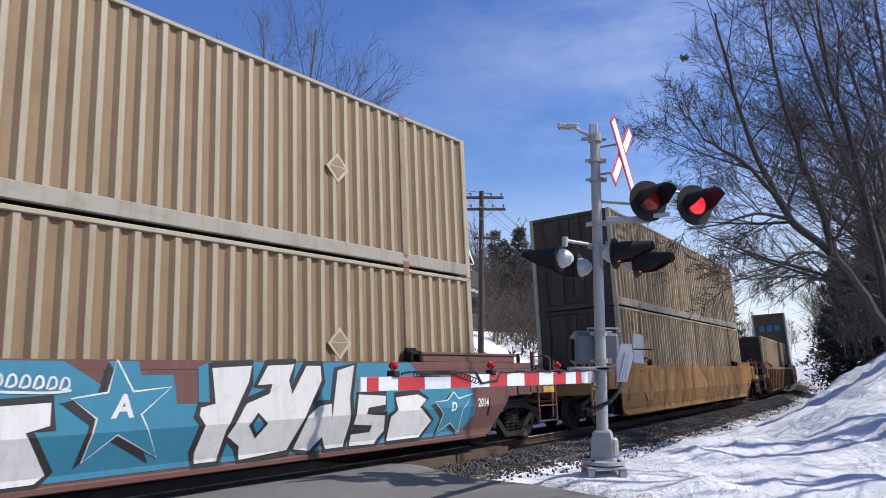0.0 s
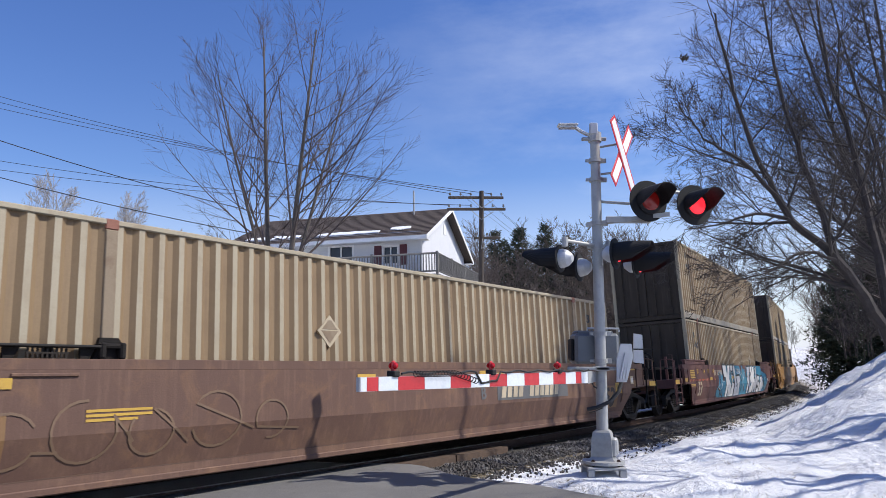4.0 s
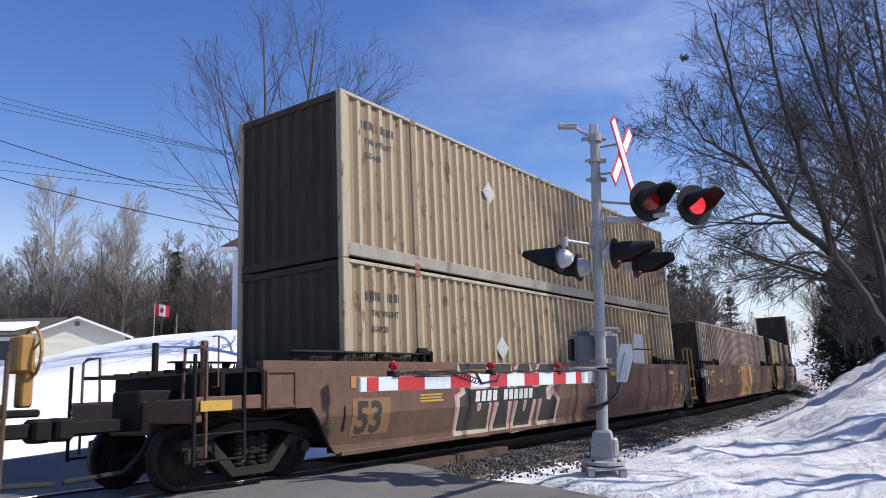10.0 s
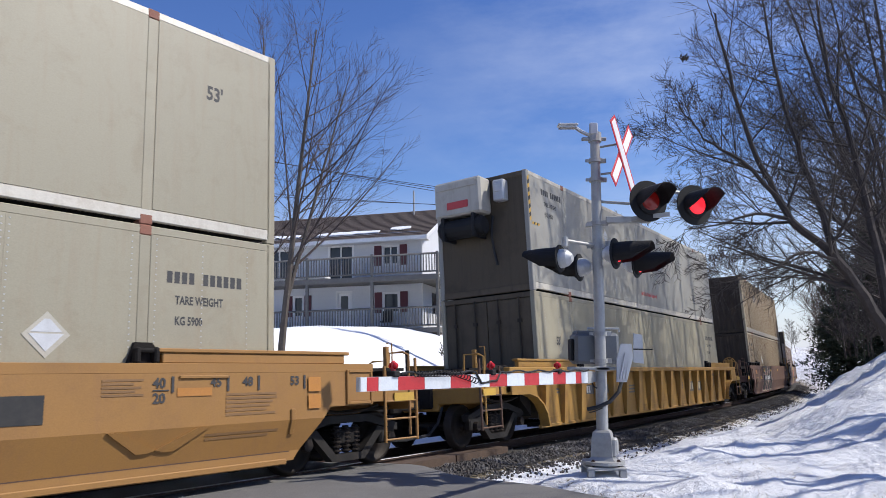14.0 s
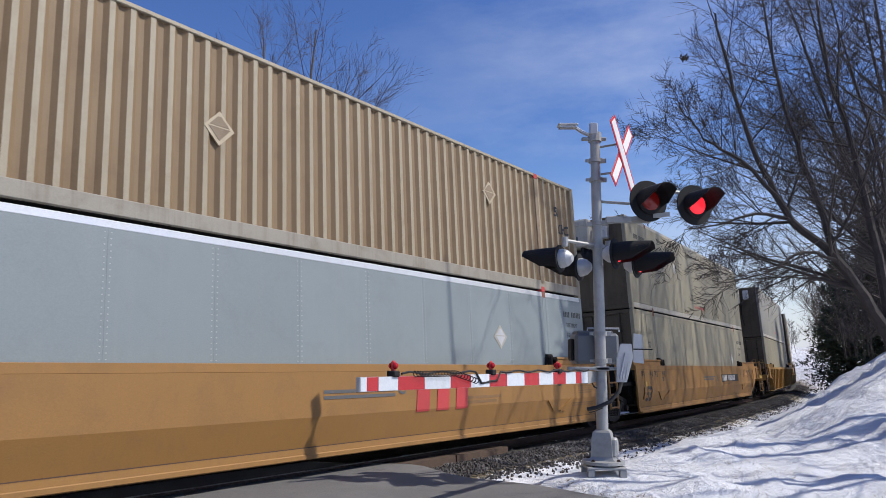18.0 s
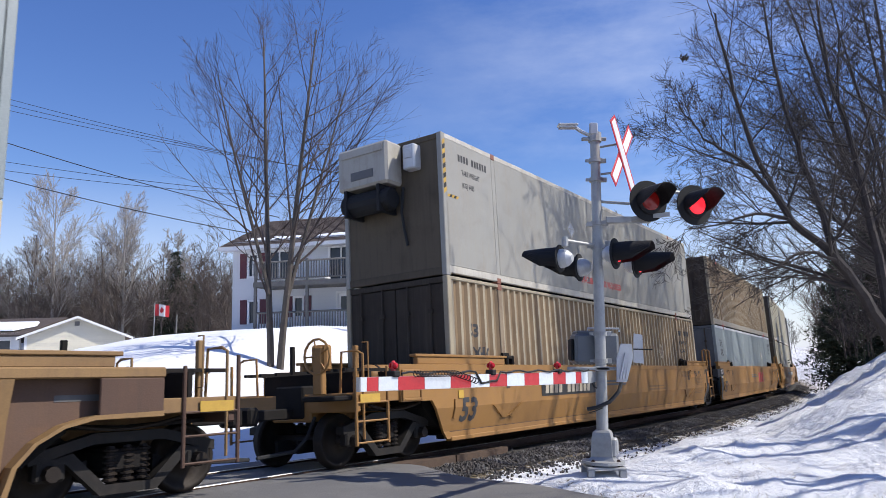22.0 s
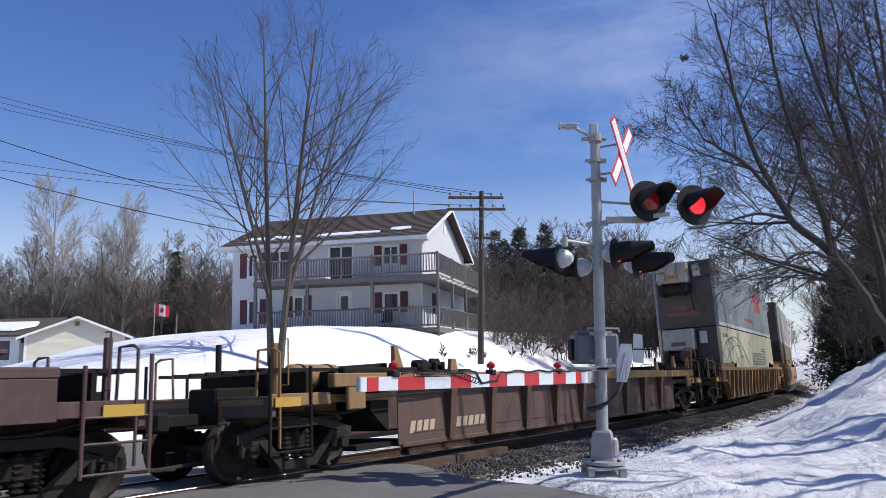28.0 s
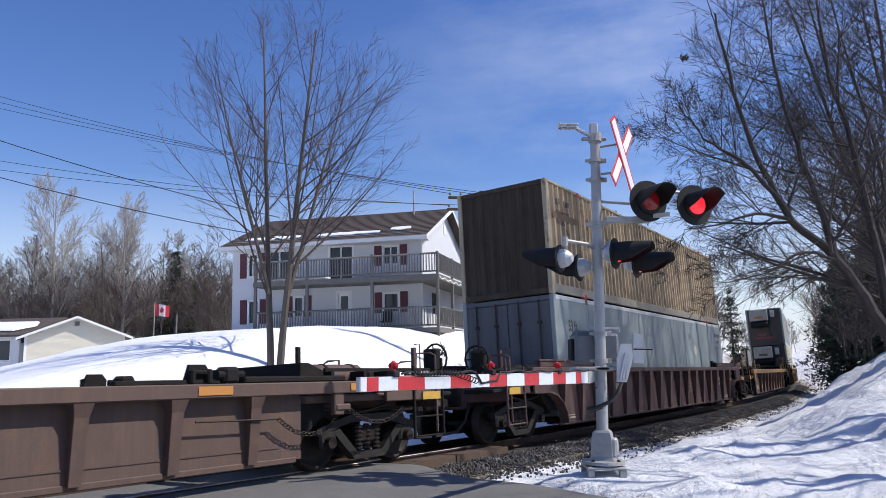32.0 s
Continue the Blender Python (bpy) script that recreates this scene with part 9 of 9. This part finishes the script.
shade_rule = [(12, 7, 42, 0.08, 0.5, 0.2, 0.25), (8, 5, 40, 0.08, 0.5, 0.3), (4, 3, 38, 0.0, 0.5, 0.3), (2, 0, 34, 0.0, 0.5, 0.3)]
bank_rule = [(14, 14, 50, 0.10, 0.52, 0.2, 0.18), (9, 12, 44, 0.08, 0.52, 0.2, 0.12), (7, 10, 42, 0.05, 0.62, 0.14, 0.1), (4, 0, 38, 0.03, 0.58, 0.12)]
DARK = ("darktwig", "darktwig", "darktwig")
z1 = bank(11.9, 19.0)
bare_tree("large leafless tree with crooked limbs on the snow bank",
          [([(11.9, 19.0, z1), (11.2, 19.0, z1 + 1.5), (10.3, 18.9, z1 + 2.9), (9.2, 18.8, z1 + 3.9), (8.5, 18.7, z1 + 5.4), (7.9, 18.7, z1 + 7.4), (7.5, 18.5, z1 + 9.6)], None, 5.2, 0.19),
           ([(10.3, 18.9, z1 + 2.9), (10.05, 19.1, z1 + 4.6), (9.6, 19.2, z1 + 6.6), (9.3, 19.3, z1 + 9.0), (9.2, 19.3, z1 + 10.8)], None, 4.6, 0.12),
           ([(9.2, 18.8, z1 + 3.9), (8.2, 18.5, z1 + 4.05), (7.1, 18.3, z1 + 3.75), (6.1, 18.2, z1 + 3.6)], None, 2.6, 0.06),
           ([(10.4, 18.9, z1 + 2.8), (9.3, 18.5, z1 + 3.0), (8.1, 18.1, z1 + 2.45), (6.9, 17.9, z1 + 2.2)], None, 2.4, 0.055),
           ([(9.0, 18.8, z1 + 4.4), (7.9, 18.6, z1 + 5.5), (7.0, 18.5, z1 + 6.1), (6.3, 18.3, z1 + 6.9)], None, 3.0, 0.07),
           ([(11.7, 19.0, z1 + 0.6), (11.6, 19.2, z1 + 3.0), (11.4, 19.3, z1 + 5.5), (10.9, 19.3, z1 + 8.0), (10.7, 19.4, z1 + 11.0)], None, 5.0, 0.16)],
          bank_rule, 21, DARK, "trees on the bank", clump=(6.55, 18.4, 9.3), thin=0.0068)
bare_tree("leafless tree with many fine twigs on the snow bank", [((14.6, 22.5, bank(14.6, 22.5)), (-0.22, 0.1, 1), 13.0, 0.13), ((14.9, 22.3, bank(14.6, 22.5)), (0.1, 0.0, 1), 13.0, 0.13)], bank_rule, 22, DARK, "trees on the bank", thin=0.0072)
bare_tree("tall leafless tree on the snow bank", [((13.4, 20.8, bank(13.4, 20.8)), (-0.10, 0.05, 1), 13.0, 0.12), ((13.6, 20.9, bank(13.4, 20.8)), (-0.22, 0.0, 1), 11.5, 0.08)], bank_rule, 27, DARK, "trees on the bank", thin=0.0072)
bare_tree("slim leafless tree on the snow bank", [((12.6, 17.0, bank(12.6, 17.0)), (-0.16, 0.1, 1), 14.5, 0.12)], shade_rule, 23, DARK, "trees on the bank", thin=0.0072)

# trees beside the path and along the track whose shade falls over the snow, the road and the train
for i, (x, y, h, lean) in enumerate(((15.0, 12.8, 15.0, -0.12), (14.6, 15.8, 14.5, -0.12), (11.4, 12.4, 9.5, 0.04), (11.0, 9.6, 11.6, -0.05))):
    bare_tree("leafless roadside tree shading the snow bank", [((x, y, bank(x, y)), (lean, 0.02, 1), h, 0.16), ((x + 0.2, y, bank(x, y)), (lean - 0.2 if lean < 0 else 0.1, 0.06, 1), h * 0.8, 0.11)], shade_rule, 90 + i, DARK, "trees on the bank")
track_rule = [(12, 11, 44, 0.08, 0.5, 0.2, 0.15), (8, 9, 42, 0.08, 0.52, 0.3), (4, 7, 40, 0.0, 0.52, 0.3), (2, 0, 34, 0.0, 0.5, 0.3)]
for i, (x, y, h) in enumerate(((17.2, 24.6, 14.0), (18.6, 27.2, 15.0), (20.2, 29.4, 14.0), (22.0, 32.0, 15.0), (24.0, 34.6, 14.5), (26.0, 37.4, 15.0), (28.0, 41.0, 14.0))):
    bare_tree("leafless tree in the row along the track", [((x, y, bank(x, y)), (-0.10, 0.0, 1), h, 0.17), ((x + 0.3, y + 0.2, bank(x, y)), (-0.34, 0.05, 1), h * 0.85, 0.13)], track_rule, 130 + i, DARK, "trees along the track")


def conifer(x, y, z, h, w, seed, label="dark green pine behind the bare trees", dense=1.0, ragged=0.3):
    rng = random.Random(seed)
    t = thing("pine_tree", label, "tree", group="pine trees")
    part("trunk", Mesh().tube((x, y, z - 0.3), (x, y, z + h * 0.95), 0.022 * h, 0.004 * h, 7), M["bark"], t)
    vs, fs = [], []
    tiers = int(h * 2.6 * dense)
    for i in range(tiers):
        f = (i + rng.random()) / tiers
        zz = z + h * (0.08 + 0.92 * f)
        reach = w * (1 - f) ** 0.75 * rng.uniform(1 - ragged, 1.1) + 0.15
        nb = max(4, int(9 - 4 * f))
        for b in range(nb):
            a = rng.random() * 6.283
            rr = reach * rng.uniform(0.6, 1.1)
            dirv = Vector((math.cos(a), math.sin(a), 0))
            cn = int(19 * dense)
            for c in range(cn):
                g = (c + 0.7) / cn
                q = Vector((x, y, zz)) + dirv * rr * g + Vector((0, 0, (0.1 - 0.28 * g) * rr + 0.2 * rr * g * g))
                q += Vector((rng.gauss(0, 0.06), rng.gauss(0, 0.06), rng.gauss(0, 0.05))) * w
                sz = w * rng.uniform(0.04, 0.085) * (1.1 - 0.3 * g)
                for _ in range(3):
                    e = (dirv * 0.7 + Vector((rng.gauss(0, 0.8), rng.gauss(0, 0.8), rng.gauss(0.25, 0.5)))).normalized() * sz
                    s2 = e.cross(Vector((rng.gauss(0, 0.7), rng.gauss(0, 0.7), 1))).normalized() * sz * 0.26
                    k = len(vs)
                    vs += [q, q + e * 0.6 + s2, q + e * 1.5, q + e * 0.6 - s2]
                    fs.append((k, k + 1, k + 2, k + 3))
    me = bpy.data.meshes.new("crown")
    me.from_pydata([tuple(v) for v in vs], [], fs)
    me.materials.append(M["needle"])
    part("crown", me, None, t)


for i, (x, y, h, w) in enumerate(((27.5, 50.0, 9.6, 3.4), (32.0, 54.0, 11.5, 4.0), (33.0, 48.0, 9.5, 3.4), (28.0, 53.0, 6.5, 2.4), (37.0, 47.0, 10.0, 3.6))):
    conifer(x, y, ground_z(x, y) - 0.2, h, w, 40 + i, "dense dark spruce beside the track", 1.2, 0.2)
for i, (x, y, z, h, w) in enumerate(((4.9, 68.0, 2.0, 11.0, 3.4), (7.4, 70.0, 2.0, 12.0, 3.8), (9.6, 67.0, 2.0, 11.4, 3.4), (6.2, 74.0, 2.0, 11.0, 3.8), (12.2, 70.0, 2.0, 11.0, 3.4), (14.6, 74.0, 2.0, 10.5, 3.6), (17.5, 76.0, 1.5, 10.0, 3.4), (23.5, 74.0, 1.0, 9.5, 2.6), (26.0, 78.0, 1.0, 9.8, 2.8), (31.5, 80.0, 0.0, 8.0, 2.6), (21.0, 72.0, 1.0, 7.5, 2.0),
                                         (-30.5, 82.0, 2.4, 11.5, 3.6), (-33.0, 84.0, 2.4, 8.5, 2.6), (-27.5, 80.0, 2.4, 7.5, 2.4), (-52.0, 84.0, 2.0, 8.5, 3.2), (-49.0, 86.0, 2.0, 7.5, 2.8), (-43.0, 90.0, 2.0, 6.5, 2.8))):
    conifer(x, y, z, h, w, 60 + i, "dark green pine at the edge of the woods", 0.8, 0.4)

# pale birches that stand out of the woods
birch_rule = [(9, 30, 46, 0.05, 0.46, 0.07, 0.14), (7, 11, 36, 0.34, 0.5, 0.1, 0.15), (4, 8, 36, 0.2, 0.6, 0.12, 0.1), (2, 0, 30, 0.1, 0.5, 0.1)]
for i, (x, y, h) in enumerate(((-42.3, 78.0, 18.5), (-35.5, 80.0, 16.5), (-46.5, 82.0, 13.0), (-38.0, 84.0, 14.5), (-31.5, 84.0, 13.0))):
    bare_tree("tall pale-stemmed leafless tree in the woods", [((x, y, 2.2), (0.03, 0, 1), h, 0.2)], birch_rule, 80 + i, ("palewood", "palewood", "paletwig"), "pale trees", thin=0.021)


def woods(name, label, spots, seed, mat, low=False):
    """Many thin leafless trees, as one mass."""
    rng = random.Random(seed)
    sh = Mesh()
    for x, y, z, h in spots:
        base = Vector((x, y, z))
        lean = Vector((rng.gauss(0, 0.11), rng.gauss(0, 0.11), 1)).normalized()
        r = 0.0065 * h
        top = base + lean * h
        sh.tube(base, top, r, r * 0.15, 4, False)
        for j in range(int(16 + 2.0 * h) if not low else 13):
            f = rng.uniform(0.15, 0.98) if not low else rng.uniform(0.05, 0.9)
            q = base + lean * h * f
            a = rng.random() * 6.283
            ang = radians(rng.uniform(22, 58))
            d = lean * math.cos(ang) + Vector((math.cos(a), math.sin(a), 0)) * math.sin(ang)
            ln = h * 0.40 * (1.15 - f) * rng.uniform(0.6, 1.2)
            e = q + d * ln
            sh.tube(q, e, r * 0.42 * (1.1 - f), 0.008, 3, False)
            for k in range(10):
                g = rng.uniform(0.25, 1.0)
                q2 = q.lerp(e, g)
                d2 = (d + Vector((rng.gauss(0, 0.5), rng.gauss(0, 0.5), rng.gauss(0.15, 0.4)))).normalized()
                sh.tube(q2, q2 + d2 * ln * 0.5 * rng.uniform(0.5, 1.1), 0.015, 0.006, 3, False)
    me = bpy.data.meshes.new(name)
    me.from_pydata(sh.v, [], sh.f)
    me.materials.append(M[mat])
    tagged(new(name, me), label, "woods", kind="stuff")


def scatter(count, xs, ys, z, hs, low=0.0, high=0.0, cap=99.0):
    """Spots in a stretch; between the bearings low and high (degrees) the trees stay below cap."""
    out = []
    for _ in range(count):
        x, y, h = rngw.uniform(*xs), rngw.uniform(*ys), rngw.uniform(*hs)
        if low < math.degrees(math.atan2(x, y)) < high:
            h = min(h, cap)
        if h > 0.3:
            out.append((x, y, z, h))
    return out


rngw = random.Random(9)
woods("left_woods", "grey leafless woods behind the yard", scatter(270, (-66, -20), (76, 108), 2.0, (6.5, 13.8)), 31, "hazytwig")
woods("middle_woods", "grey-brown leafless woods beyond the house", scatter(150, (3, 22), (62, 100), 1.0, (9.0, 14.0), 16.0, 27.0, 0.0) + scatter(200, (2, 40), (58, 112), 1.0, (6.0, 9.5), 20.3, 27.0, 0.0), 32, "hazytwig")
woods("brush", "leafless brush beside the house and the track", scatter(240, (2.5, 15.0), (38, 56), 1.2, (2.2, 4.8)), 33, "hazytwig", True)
woods("far_woods", "distant dark woods on the skyline", scatter(330, (-150, 190), (115, 165), 0.5, (8, 13), 21.0, 26.5, 7.5), 34, "darktwig")
woods("bank_brush", "leafless brush on the snow bank", scatter(150, (20, 44), (34, 50), 1.0, (2.5, 6.5), 0.0, 28.0, 0.0), 35, "darktwig", True)
woods("bank_weeds", "thin dry weeds on the snow bank", scatter(26, (11.5, 18), (19, 27), 2.0, (0.6, 1.5), 0.0, 27.0, 0.0), 37, "darktwig", True)
woods("yard_twigs", "dry twigs sticking out of the snow", scatter(14, (-2.5, 8.0), (28, 34), 1.4, (0.4, 0.8)), 36, "darktwig", True)


def tufts(name, label, spots, seed, mat):
    """Dry grass blades that stick out of the snow, as one mass."""
    rng = random.Random(seed)
    vs, fs = [], []
    for x, y in spots:
        z = ground_z(x, y) + fine_relief(x, y) * 0.8 - 0.03
        for _ in range(9):
            b = Vector((x + rng.gauss(0, 0.05), y + rng.gauss(0, 0.05), z))
            e = b + Vector((rng.gauss(0, 0.06), rng.gauss(0, 0.06), rng.uniform(0.03, 0.09)))
            w = Vector((rng.gauss(0, 1), rng.gauss(0, 1), 0)).normalized() * 0.0028
            k = len(vs)
            vs += [tuple(b - w), tuple(b + w), tuple(e)]
            fs.append((k, k + 1, k + 2))
    me = bpy.data.meshes.new(name)
    me.from_pydata(vs, [], fs)
    me.materials.append(M[mat])
    tagged(new(name, me), label, "grass", kind="stuff")


tufts("dry_grass", "dry grass tufts sticking out of the snow by the signal", [p for p in ((rngw.uniform(1.2, 6.0), rngw.uniform(9.0, 12.0)) for _ in range(150)) if road_coord(*p)[0] > road_edge(road_coord(*p)[1]) + 0.15 and to_track(*p)[1] < -2.3], 51, "drygrass")


# ---------------------------------------------------------------- what moves
def train_s(offset, t):
    return offset + SPEED * t + ACCEL * t * t / 2


def motions():
    """The train rolls past from the road into the distance, its wheels turning."""
    times = [0.5 * i for i in range(65)]
    centre = {}
    for ob, offset, z in MOVERS:
        walk(ob, [(t, track_pose(train_s(offset, t), z)) for t in times])
        centre[ob.name] = offset
    for wheel, x in WHEELS:
        truck = wheel.parent
        offset = centre[truck.parent.name] + truck.matrix_basis.translation.x + x
        # the wheels turn step by step while they pass near; far off they are out of sight behind the next cars
        steps, t = [0.0], 0.0
        while t < 32.0:
            s = train_s(offset, t)
            t = round(min(t + (0.06666667 if -4.0 < s < 30.0 else 1.0), 32.0), 4)
            steps.append(t)
        rows, turn, last = [], 0.0, None
        for t in steps:
            if last is not None:
                d = (train_s(offset, t) - train_s(offset, last)) / 0.42
                turn += d if t - last < 0.1 else 1.2
            last = t
            rows.append((t, wheel.matrix_basis @ Matrix.Rotation(turn, 4, "Y")) if not rows else (t, rows[0][1] @ Matrix.Rotation(turn, 4, "Y")))
        walk(wheel, rows)


motions()
